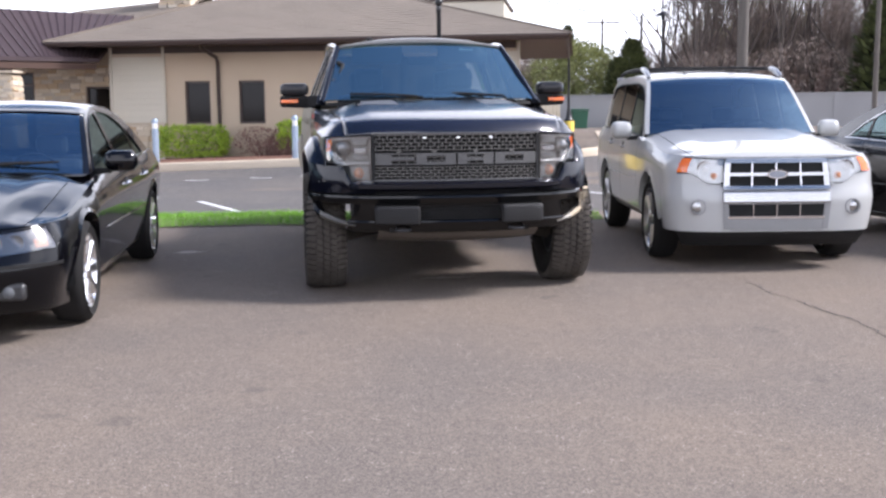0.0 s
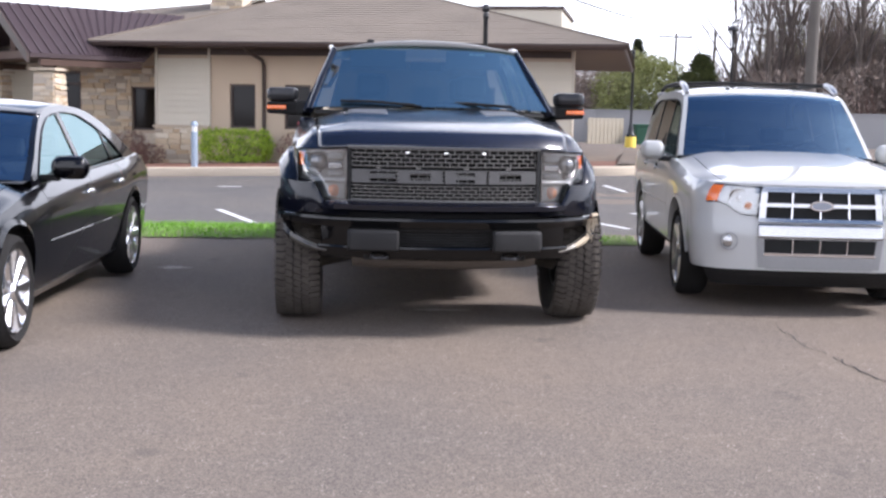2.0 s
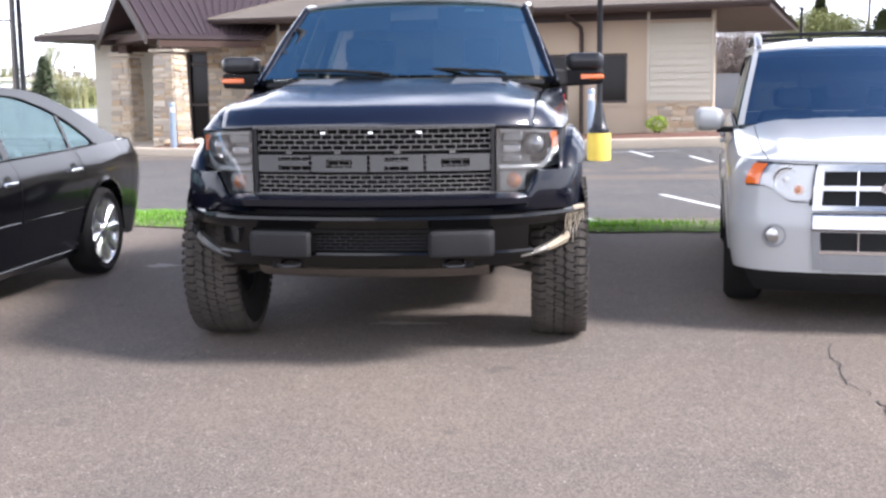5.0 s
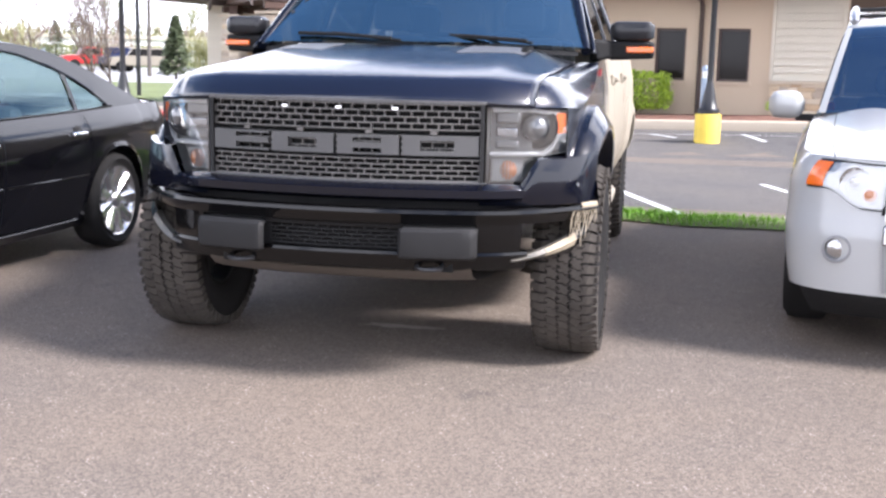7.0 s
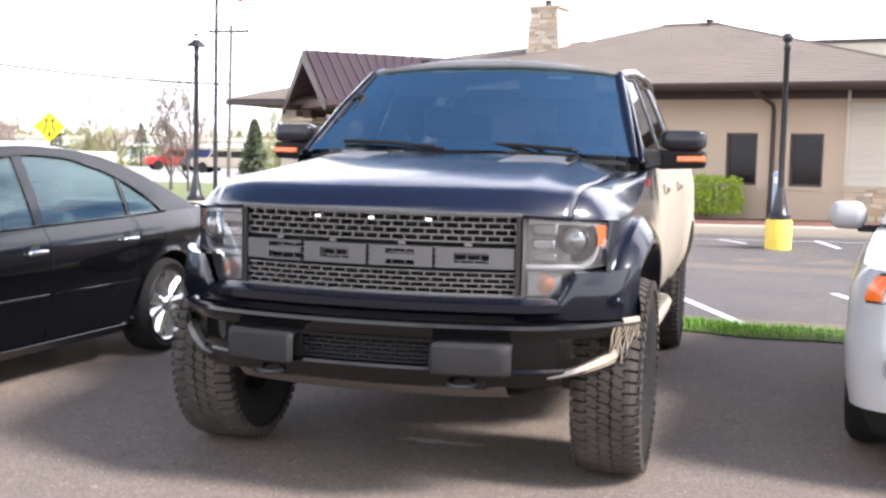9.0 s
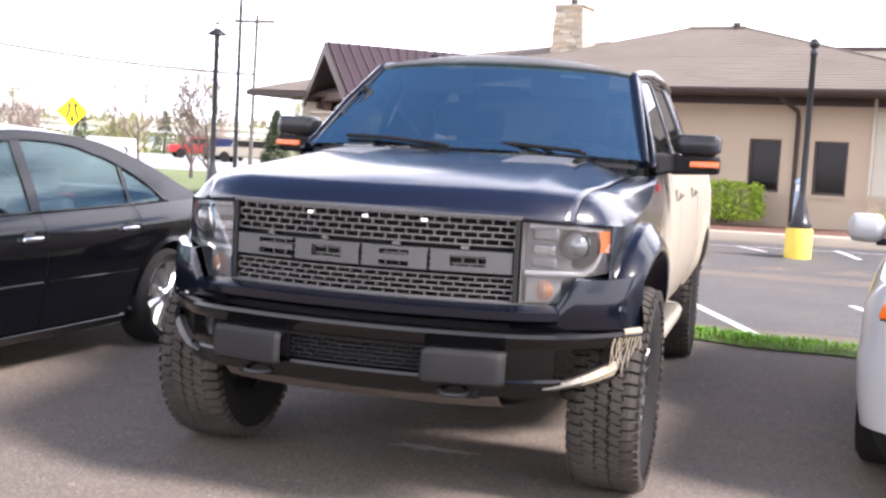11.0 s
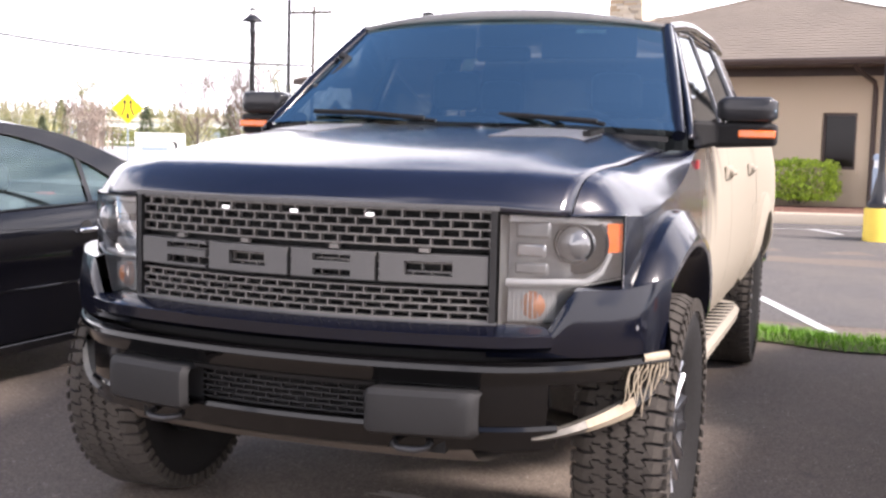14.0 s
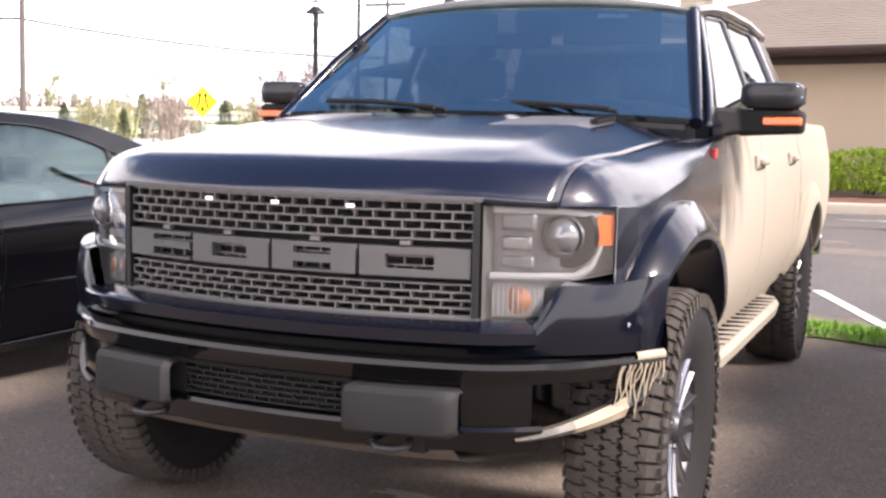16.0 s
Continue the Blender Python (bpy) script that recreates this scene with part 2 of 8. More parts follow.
M_WOOD = material("weathered_pole", (0.11, 0.097, 0.085), 0.95, var=0.25, scale=2, bump=0.4, bscale=25)
M_ROAD = material("pale_sunlit_road", (0.36, 0.355, 0.35), 0.9, var=0.1, scale=0.8, bump=0.2, bscale=30)
M_GREYWALL = material("grey_masonry_fence", (0.29, 0.285, 0.285), 0.9, var=0.1, scale=0.8, bump=0.3, bscale=30)
M_GREEN = material("green_plastic", (0.02, 0.09, 0.05), 0.5, var=0.2)
M_SIGNYELLOW = material("yellow_sign", (0.85, 0.62, 0.0), 0.45, var=0.05)
M_RED = material("red_paint", (0.4, 0.02, 0.02), 0.4, var=0.15, coat=0.4)
M_BLUE = material("blue_paint", (0.012, 0.016, 0.05), 0.4, var=0.15, coat=0.4)
M_TAN = material("tan_paint", (0.33, 0.29, 0.22), 0.4, var=0.1, coat=0.4)


# ---- mesh helpers ----
class Build:
    """Collects vertices and faces for one mesh."""

    def __init__(self):
        self.v, self.f = [], []

    def add(self, verts, faces):
        k = len(self.v)
        self.v += [tuple(p) for p in verts]
        self.f += [tuple(i + k for i in q) for q in faces]
        return self

    def box(self, x0, x1, y0, y1, z0, z1, m=None):
        vs = [Vector((x, y, z)) for z in (z0, z1) for y in (y0, y1) for x in (x0, x1)]
        if m is not None:
            vs = [m @ p for p in vs]
        return self.add(vs, [(0, 2, 3, 1), (4, 5, 7, 6), (0, 1, 5, 4), (2, 6, 7, 3), (0, 4, 6, 2), (1, 3, 7, 5)])

    def prism(self, outline, axis, a, b):
        """A flat outline of (p, q) pairs pushed along axis from a to b."""
        def at(p, q, c):
            return {"x": (c, p, q), "y": (p, c, q), "z": (p, q, c)}[axis]
        n = len(outline)
        vs = [at(p, q, a) for p, q in outline] + [at(p, q, b) for p, q in outline]
        fs = [tuple(range(n))[::-1], tuple(range(n, 2 * n))]
        fs += [(i, (i + 1) % n, n + (i + 1) % n, n + i) for i in range(n)]
        return self.add(vs, fs)

    def grid(self, rows, skip=None, ring=False):
        """A skin through rows of points."""
        k, h, w = len(self.v), len(rows), len(rows[0])
        for r in rows:
            self.v += [tuple(p) for p in r]
        for i in range(h - 1):
            for j in range(w if ring else w - 1):
                if skip and skip(i, j):
                    continue
                j2 = (j + 1) % w
                self.f.append((k + i * w + j, k + i * w + j2, k + (i + 1) * w + j2, k + (i + 1) * w + j))
        return self

    def tube(self, path, radius, sides=8, caps=True):
        """A pipe along path; radius is a number or one for each point."""
        pts = [Vector(p) for p in path]
        rad = radius if isinstance(radius, (list, tuple)) else [radius] * len(pts)
        rows, up = [], None
        for i, p in enumerate(pts):
            d = (pts[min(i + 1, len(pts) - 1)] - pts[max(i - 1, 0)]).normalized()
            if up is None:
                up = d.orthogonal().normalized()
            up = (up - d * up.dot(d)).normalized()
            side = d.cross(up)
            rows.append([p + (up * math.cos(a) + side * math.sin(a)) * rad[i] for a in (2 * math.pi * j / sides for j in range(sides))])
        k = len(self.v)
        self.grid(rows, ring=True)
        if caps:
            self.f.append(tuple(range(k, k + sides))[::-1])
            e = k + (len(rows) - 1) * sides
            self.f.append(tuple(range(e, e + sides)))
        return self

    def lathe(self, prof, axis="z", sides=24, centre=(0, 0, 0)):
        """A profile of (radius, height) turned round an axis."""
        rows = []
        for r, h in prof:
            row = []
            for j in range(sides):
                a = 2 * math.pi * j / sides
                c, s = r * math.cos(a), r * math.sin(a)
                p = {"z": (c, s, h), "x": (h, c, s), "y": (c, h, s)}[axis]
                row.append(Vector(p) + Vector(centre))
            rows.append(row)
        return self.grid(rows, ring=True)

    def mirrored(self):
        o = Build()
        o.v = [(-x, y, z) for x, y, z in self.v]
        o.f = [tuple(reversed(q)) for q in self.f]
        return o

    def both(self):
        o = self.mirrored()
        return self.add(o.v, o.f)


def mesh_of(name, b, mat, smooth=None, weld=False):
    me = bpy.data.meshes.new(name)
    me.from_pydata(b.v, [], b.f)
    if weld:
        bm = bmesh.new()
        bm.from_mesh(me)
        bmesh.ops.remove_doubles(bm, verts=bm.verts, dist=0.0005)
        bm.to_mesh(me)
        bm.free()
    me.materials.append(mat)
    if smooth:
        me.polygons.foreach_set("use_smooth", [True] * len(me.polygons))
        me.set_sharp_from_angle(angle=radians(smooth))
    me.update()
    return me


def part(name, b, mat, parent=None, label="", smooth=None, bevel=0.0, solid=0.0, m=None, weld=False):
    """Links a Build as one mesh object under a thing or a part."""
    ob = new(name, mesh_of(name, b, mat, smooth, weld))
    if parent is not None:
        ob.parent = parent
    if m is not None:
        ob.matrix_basis = m
    if solid:
        so = ob.modifiers.new("solid", "SOLIDIFY")
        so.thickness, so.offset = solid, -1
    if bevel:
        bv = ob.modifiers.new("bevel", "BEVEL")
        bv.width, bv.segments, bv.limit_method, bv.angle_limit = bevel, 2, "ANGLE", radians(40)
    if label:
        tagged(ob, label)
    return ob


def thing(name, label, category, m=None, group="", kind=""):
    ob = new(name)
    ob.empty_display_size = 0.2
    if m is not None:
        ob.matrix_basis = m
    return tagged(ob, label, category, group, kind)


def structure(ob, label, category):
    return tagged(ob, label, category, kind="structure")


def spline(*pts):
    """A smooth function through (x, y) pairs that never overshoots."""
    xs, ys = np.array([p[0] for p in pts], float), np.array([p[1] for p in pts], float)
    h, d = np.diff(xs), np.diff(ys) / np.diff(xs)
    m = np.zeros(len(xs))
    m[0], m[-1] = d[0], d[-1]
    for i in range(1, len(xs) - 1):
        if d[i - 1] * d[i] > 0:
            m[i] = 2 * d[i - 1] * d[i] / (d[i - 1] + d[i])

    def f(x):
        x = min(max(x, xs[0]), xs[-1])
        i = min(max(int(np.searchsorted(xs, x) - 1), 0), len(h) - 1)
        t = (x - xs[i]) / h[i]
        return float((2 * t**3 - 3 * t**2 + 1) * ys[i] + (t**3 - 2 * t**2 + t) * h[i] * m[i] + (3 * t**2 - 2 * t**3) * ys[i + 1] + (t**3 - t**2) * h[i] * m[i + 1])

    return f


def steps(a, b, n):
    return [a + (b - a) * i / n for i in range(n + 1)]


def smoothstep(a, b, x):
    t = min(max((x - a) / (b - a), 0), 1)
    return t * t * (3 - 2 * t)
# ---- ground ----
def ground_z(x, y):
    return min(max(0.03 * (x + 5.4), 0.0), 0.42) * smoothstep(11.0, 15.5, y)


def sheet(name, mat, xs, ys, lift=0.0, keep=None):
    b = Build()
    b.grid([[(x, y, ground_z(x, y) + lift) for x in xs] for y in ys], skip=keep)
    return part(name, b, mat)


near_x = [-700, -300, -150, -80, -50, -35, -26] + steps(-20, 20, 40) + [26, 35, 50, 80, 150, 300, 700]
near_y = [-300, -120, -60, -30, -16] + steps(-10, 24, 34) + [28, 34, 42, 55, 80, 130, 220, 400, 900]
structure(sheet("ground", M_ASPHALT, near_x, near_y), "worn grey-tan asphalt car park", "ground")
structure(sheet("lot_surface", M_LOT, [-14.0] + steps(-12, 24, 36), steps(6.3, 16.5, 22), 0.003), "darker grey asphalt of the lane across the grass", "road")

rnd = random.Random(4)


def crack(points, width):
    """A thin dark crack, as a ragged ribbon lying on the tarmac."""
    rows = []
    for i in range(len(points) - 1):
        (x0, y0), (x1, y1) = points[i], points[i + 1]
        for k in range(7):
            t = k / 7
            x, y = x0 + (x1 - x0) * t + rnd.uniform(-1, 1) * 0.02, y0 + (y1 - y0) * t + rnd.uniform(-1, 1) * 0.02
            w = width * rnd.uniform(0.4, 1.2)
            rows.append([(x - w, y - w * 0.3, 0.004), (x + w, y + w * 0.3, 0.004)])
    b = Build()
    return b.grid(rows)


M_CRACK = material("crack_dirt", (0.025, 0.023, 0.022), 0.95, var=0.3)
cr = crack([(2.3, -0.6), (2.27, -1.0), (2.32, -1.4), (2.24, -1.9), (2.18, -2.6), (2.3, -3.3), (2.2, -4.0)], 0.0065)
b2 = crack([(2.36, 0.5), (2.23, -0.3), (2.3, -0.6)], 0.0035)
cr.add(b2.v, b2.f)
structure(part("ground_crack", cr, M_CRACK), "dark ragged crack in the asphalt", "crack")


def stripe(a, c, w=0.1):
    d = (Vector(c) - Vector(a))
    n = Vector((-d.y, d.x)).normalized() * w / 2
    rows = []
    for i in range(9):
        p = Vector(a) + d * (i / 8)
        rows.append([(p.x - n.x, p.y - n.y, ground_z(p.x, p.y) + 0.008), (p.x + n.x, p.y + n.y, ground_z(p.x, p.y) + 0.008)])
    return Build().grid(rows)


for a, c, w in (((1.44, 5.9), (0.75, 7.75), 0.1), ((2.95, 7.0), (2.38, 8.85), 0.1), ((-1.8, 7.3), (-2.45, 9.2), 0.1), ((4.6, 6.2), (3.6, 9.4), 0.1),
                ((-3.0, 13.6), (-2.55, 13.5), 0.12), ((-1.8, 13.6), (-1.4, 13.53), 0.12), ((-0.85, 13.72), (-0.5, 13.63), 0.12),
                ((0.3, 14.75), (3.3, 14.5), 0.06), ((0.93, 14.7), (1.38, 14.15), 0.1), ((2.45, 14.7), (2.75, 13.8), 0.1), ((3.38, 13.8), (3.64, 13.1), 0.1), ((4.1, 13.5), (4.33, 12.75), 0.1)):
    tagged(part("parking_line", stripe(a, c, w), M_LINE), "worn white painted parking line on the asphalt", "road marking", "parking lines", "structure")

# pale patches painted on the tarmac in place of sunlit spots
M_SUNPATCH = material("sunlit_tarmac", (0.3, 0.27, 0.235), 0.95, var=0.25, scale=8, bump=0.2, bscale=90)


def splash(cx, cy, rx, ry, lift=0.0045):
    vs = [(cx, cy, lift)]
    for j in range(22):
        a = 2 * math.pi * j / 22
        k = rnd.uniform(0.55, 1.1)
        vs.append((cx + rx * k * math.cos(a), cy + ry * k * math.sin(a), lift))
    return Build().add(vs, [(0, j + 1, (j + 1) % 22 + 1) for j in range(22)])


for q in ((-2.15, 3.1, 0.16, 0.1), (0.05, 0.95, 0.24, 0.05)):
    tagged(part("dust_patch", splash(*q), M_SUNPATCH), "pale patch painted as a spot of sunlight on the asphalt", "stain", "dust patches", "structure")

# grass strip between the rows of cars
def strip_near(x):
    return 5.36 - 0.09 * (x + 0.5) + 0.05 * math.sin(3 * x) + 0.03 * math.sin(7.3 * x)


def strip_far(x):
    return 6.75 - 1.2 * smoothstep(-1.6, 1.5, x) + 0.05 * math.sin(2.3 * x + 1)


gx = steps(-9, 2.6, 60)
b = Build().grid([[(x, strip_near(x) + (strip_far(x) - strip_near(x)) * t, 0.012 + 0.05 * math.sin(math.pi * t)) for x in gx] for t in (0, 0.15, 0.4, 0.6, 0.85, 1)])
structure(part("grass_verge", b, M_TURF, smooth=60), "narrow verge of soil under the grass", "verge")
b = Build()
for i in range(26000):
    x = rnd.uniform(-8.5, 8.5) if i % 4 else rnd.uniform(-3.5, 3.5)
    if x > 2.6 or rnd.random() < (x - 1.2) / 1.6:
        continue
    t = rnd.random()
    y = strip_near(x) + (strip_far(x) - strip_near(x)) * t + rnd.uniform(-0.06, 0.05)
    z = 0.01 + 0.05 * math.sin(math.pi * t)
    h = rnd.uniform(0.02, 0.075) * (0.7 + 0.6 * noise.noise((x * 2, y * 2, 0)) ** 2 + 0.25)
    a = rnd.uniform(0, 6.28)
    w, lean = rnd.uniform(0.003, 0.006), rnd.uniform(-0.7, 0.7) * h
    dx, dy = math.cos(a), math.sin(a)
    b.add([(x - dx * w, y - dy * w, z), (x + dx * w, y + dy * w, z), (x + dy * lean, y - dx * lean, z + h)], [(0, 1, 2)])
tagged(part("grass", b, M_GRASS), "bright green spring grass blades on the verge", "grass", kind="stuff")


# ---- plants ----
def leaf(b, p, size, r):
    """One small folded leaf at p."""
    a, c = Vector((r.gauss(0, 1), r.gauss(0, 1), r.gauss(0, 1))).normalized(), Vector((r.gauss(0, 1), r.gauss(0, 1), r.gauss(0, 1)))
    c = (c - a * c.dot(a)).normalized()
    s = size * r.uniform(0.6, 1.3)
    b.add([p - a * s, p + c * s * 0.45, p + a * s, p - c * s * 0.45], [(0, 1, 2, 3)])


def shrub(name, label, m, sx, sy, h, mat, n, size, seed, square=0.0, group="", bare=False):
    """A bush: stems and a cloud of leaves with an uneven outline."""
    r = random.Random(seed)
    ob = thing(name, label, "shrub", m, group)
    st = Build()
    for i in range(26 if bare else 12):
        a, k = r.uniform(0, 6.28), r.uniform(0.3, 0.95)
        tip = Vector((sx * k * math.cos(a), sy * k * math.sin(a), h * r.uniform(0.6, 1.0)))
        foot = Vector((tip.x * 0.2, tip.y * 0.2, -0.05))
        mid = foot.lerp(tip, 0.5) + Vector((r.uniform(-1, 1), r.uniform(-1, 1), 0)) * 0.08
        st.tube([foot, mid, tip], [0.012, 0.008, 0.003], 4, caps=False)
        if bare:
            for k2 in range(5):
                q = foot.lerp(tip, r.uniform(0.3, 0.9))
                st.tube([q, q + Vector((r.uniform(-1, 1), r.uniform(-1, 1), r.uniform(0.2, 1))) * 0.22], [0.005, 0.002], 3, caps=False)
    part("branchwork", st, M_RUST if bare else M_BARK, ob)
    lb = Build()
    made = 0
    while made < n:
        d = Vector((r.gauss(0, 1), r.gauss(0, 1), r.gauss(0, 1))).normalized()
        if square:
            k = max(abs(d.x), abs(d.y), abs(d.z))
            d = d.lerp(d / k, square)
        rad = r.uniform(0.55, 1.0) ** 0.5
        bump = 1 + 0.22 * noise.noise(d * 2.2 + Vector((seed, 0, 0))) + 0.12 * noise.noise(d * 6 + Vector((0, seed, 0)))
        p = Vector((d.x * sx, d.y * sy, d.z * h * 0.5)) * rad * bump + Vector((0, 0, h * 0.52))
        if p.z > 0.01:
            leaf(lb, p, size, r)
            made += 1
    part("leaves", lb, mat, ob)
    return ob


def limb(b, tw, p, d, length, rad, depth, r, spread, least=0.0):
    """A limb that bends, tapers and divides; the last order goes to the twigs."""
    pts, radii = [p.copy()], [rad]
    q, dd = p.copy(), d.copy()
    for i in range(4):
        dd = (dd + Vector((r.uniform(-1, 1), r.uniform(-1, 1), r.uniform(-0.3, 0.8))) * 0.16).normalized()
        q = q + dd * length / 4
        pts.append(q.copy())
        radii.append(max(least, rad * (1 - 0.16 * (i + 1))))
    (b if depth > 1 else tw).tube(pts, radii, 7 if depth > 2 else (5 if depth > 1 else 3), caps=False)
    if depth == 0:
        return
    for k in range(r.choice((3, 4, 4) if depth > 1 else (4, 5))):
        i = r.choice((1, 2, 3, 4))
        side = Vector((r.gauss(0, 1), r.gauss(0, 1), r.uniform(-0.2, 0.8))).normalized()
        nd = (dd * (1 - spread) + side * spread).normalized()
        limb(b, tw, pts[i], nd, length * r.uniform(0.5, 0.75), max(least, radii[i] * r.uniform(0.42, 0.62)), depth - 1, r, spread, least)


def bare_tree(m, h, seed, depth=4, spread=0.5, rad=0.03, label="tall leafless deciduous tree with grey-brown twigs", leaves=0, mat=None, least=0.0):
    r = random.Random(seed)
    ob = thing("tree", label, "tree", m, "bare trees")
    b, tw = Build(), Build()
    lean = Vector((r.uniform(-0.1, 0.1), r.uniform(-0.1, 0.1), 1)).normalized()
    trunk = [Vector((0, 0, -0.1)) + lean * (h * 0.62 * k) + Vector((r.uniform(-1, 1), r.uniform(-1, 1), 0)) * 0.02 * h * k for k in steps(0, 1, 5)]
    rr = [h * rad * (1 - 0.72 * k) for k in steps(0, 1, 5)]
    rr[0] *= 1.35
    b.tube(trunk, rr, 9, caps=False)
    for k in range(9):
        i = r.choice((1, 2, 3, 4, 5))
        side = Vector((r.gauss(0, 1), r.gauss(0, 1), r.uniform(0.1, 1.0))).normalized()
        d = (lean * (1 - spread) + side * spread).normalized()
        limb(b, tw, trunk[i], d, h * r.uniform(0.26, 0.4), rr[i] * 0.6, depth - 1, r, spread, least)
    part("trunk", b, M_BARK, ob, smooth=60)
    if leaves:
        for i in range(leaves):
            p = Vector(r.choice(tw.v)) + Vector((r.gauss(0, 1), r.gauss(0, 1), r.gauss(0, 1))) * 0.12
            leaf(tw, p, 0.09, r)
    part("crown", tw, mat or M_TWIG, ob)
    return ob


def evergreen(m, h, w, seed, mat=None, label="dense dark green evergreen", n=2600, columnar=0.0):
    r = random.Random(seed)
    ob = thing("evergreen_tree", label, "tree", m, "evergreens")
    part("trunk", Build().tube([(0, 0, -0.1), (0.02, 0, h * 0.5), (0, 0, h * 0.96)], [h * 0.022, h * 0.015, 0.01], 7), M_BARK, ob)
    b = Build()
    for i in range(n):
        t = r.random() ** 0.85
        z = h * (0.03 + 0.97 * t)
        a = r.uniform(0, 6.283)
        edge = w * ((1 - t) ** (0.8 - 0.5 * columnar)) * (1 + 0.28 * noise.noise((math.cos(a) * 1.7, math.sin(a) * 1.7, z * 1.4 + seed)))
        rr = edge * r.uniform(0.45, 1.0)
        p = Vector((rr * math.cos(a), rr * math.sin(a), z))
        out = Vector((math.cos(a), math.sin(a), r.uniform(-0.5, 0.25) + columnar * 0.9)).normalized()
        s = 0.055 * h ** 0.5 * r.uniform(0.6, 1.4)
        side = out.cross(Vector((r.uniform(-0.4, 0.4), r.uniform(-0.4, 0.4), 1))).normalized() * s * 0.7
        b.add([p - out * s * 1.4, p + side, p + out * s * 2.0, p - side], [(0, 1, 2, 3)])
    part("crown", b, mat or M_NEEDLE, ob)
    return ob


# ---- the low building across the lot ----
BM = pose(4.918, 18.353, 0, 0, 0, -15)
WALL_L, WALL_R, WALL_TOP = -10.58, -0.47, 2.90
building = thing("commercial_building", "low tan stucco building with stone base and brown hip roof", "building", BM)
WINDOWS = [(-8.69, -8.05), (-7.33, -6.68), (-4.21, -3.57), (-2.93, -2.28)]
SILL, HEAD = 1.01, 2.06


def wall_with_openings(u0, u1, z0, z1, holes, v0, v1):
    """A wall slab along u with rectangular openings right through it: one skin, front, back and reveals."""
    b = Build()
    us = sorted({u0, u1, *[h[0] for h in holes], *[h[1] for h in holes]})
    zs = sorted({z0, z1, *[h[2] for h in holes], *[h[3] for h in holes]})
    nu, nz = len(us), len(zs)
    b.v = [(u, v, z) for v in (v0, v1) for z in zs for u in us]
    solid = lambda i, j: 0 <= i < nu - 1 and 0 <= j < nz - 1 and not any(h[0] <= us[i] and h[1] >= us[i + 1] and h[2] <= zs[j] and h[3] >= zs[j + 1] for h in holes)
    at = lambda k, i, j: k * nu * nz + j * nu + i
    for j in range(nz - 1):
        for i in range(nu - 1):
            if not solid(i, j):
                continue
            b.f.append((at(0, i, j), at(0, i + 1, j), at(0, i + 1, j + 1), at(0, i, j + 1)))
            b.f.append((at(1, i, j + 1), at(1, i + 1, j + 1), at(1, i + 1, j), at(1, i, j)))
            for di, dj, p, q in ((-1, 0, (0, 0), (0, 1)), (1, 0, (1, 1), (1, 0)), (0, -1, (1, 0), (0, 0)), (0, 1, (0, 1), (1, 1))):
                if not solid(i + di, j + dj):
                    b.f.append((at(0, i + p[0], j + p[1]), at(0, i + q[0], j + q[1]), at(1, i + q[0], j + q[1]), at(1, i + p[0], j + p[1])))
    return b


front = part("front_wall", wall_with_openings(WALL_L, WALL_R, -0.2, WALL_TOP, [(a, c, SILL, HEAD) for a, c in WINDOWS], 0.0, 0.22), M_STUCCO, building, "smooth tan stucco front wall")
part("side_wall", Build().prism([(WALL_R, 0.22), (WALL_R - 2.6, 9.4), (WALL_R - 2.82, 9.4), (WALL_R - 0.22, 0.22)], "z", -0.2, WALL_TOP), M_SIDING, building)
part("rear_wall", Build().box(-16.2, WALL_R - 2.6, 9.4, 9.6, -0.2, WALL_TOP), M_STUCCO, building)
part("end_wall", Build().box(-16.2, -16.0, 0.6, 9.4, -0.2, WALL_TOP), M_SIDING, building)
part("floor_slab", Build().prism([(-16.0, 0.86), (WALL_R - 0.45, 0.86), (WALL_R - 2.85, 9.39), (-16.0, 9.39)], "z", -0.2, 0.15), M_CONCRETE, building)


def window(u0, u1, z0, z1, v, parent, bars=False):
    w = part("window", Build().box(u0 + 0.03, u1 - 0.03, v + 0.10, v + 0.115, z0 + 0.03, z1 - 0.03), M_WINGLASS, parent, "dark reflective window pane")
    fr = Build()
    for a, c, s, t in ((u0, u0 + 0.05, z0, z1), (u1 - 0.05, u1, z0, z1), (u0 + 0.05, u1 - 0.05, z0, z0 + 0.05), (u0 + 0.05, u1 - 0.05, z1 - 0.05, z1)):
        fr.box(a, c, v + 0.07, v + 0.13, s, t)
    part("window_frame", fr, M_FASCIA, w)
    part("window_sill", Build().box(u0 - 0.05, u1 + 0.05, v - 0.04, v + 0.06, z0 - 0.07, z0 - 0.003), M_STUCCO, w)
    return w


for a, c in WINDOWS:
    window(a, c, SILL, HEAD, 0.0, building)

# lap boards, stone courses: bays at both ends of the front
board_mesh = {}


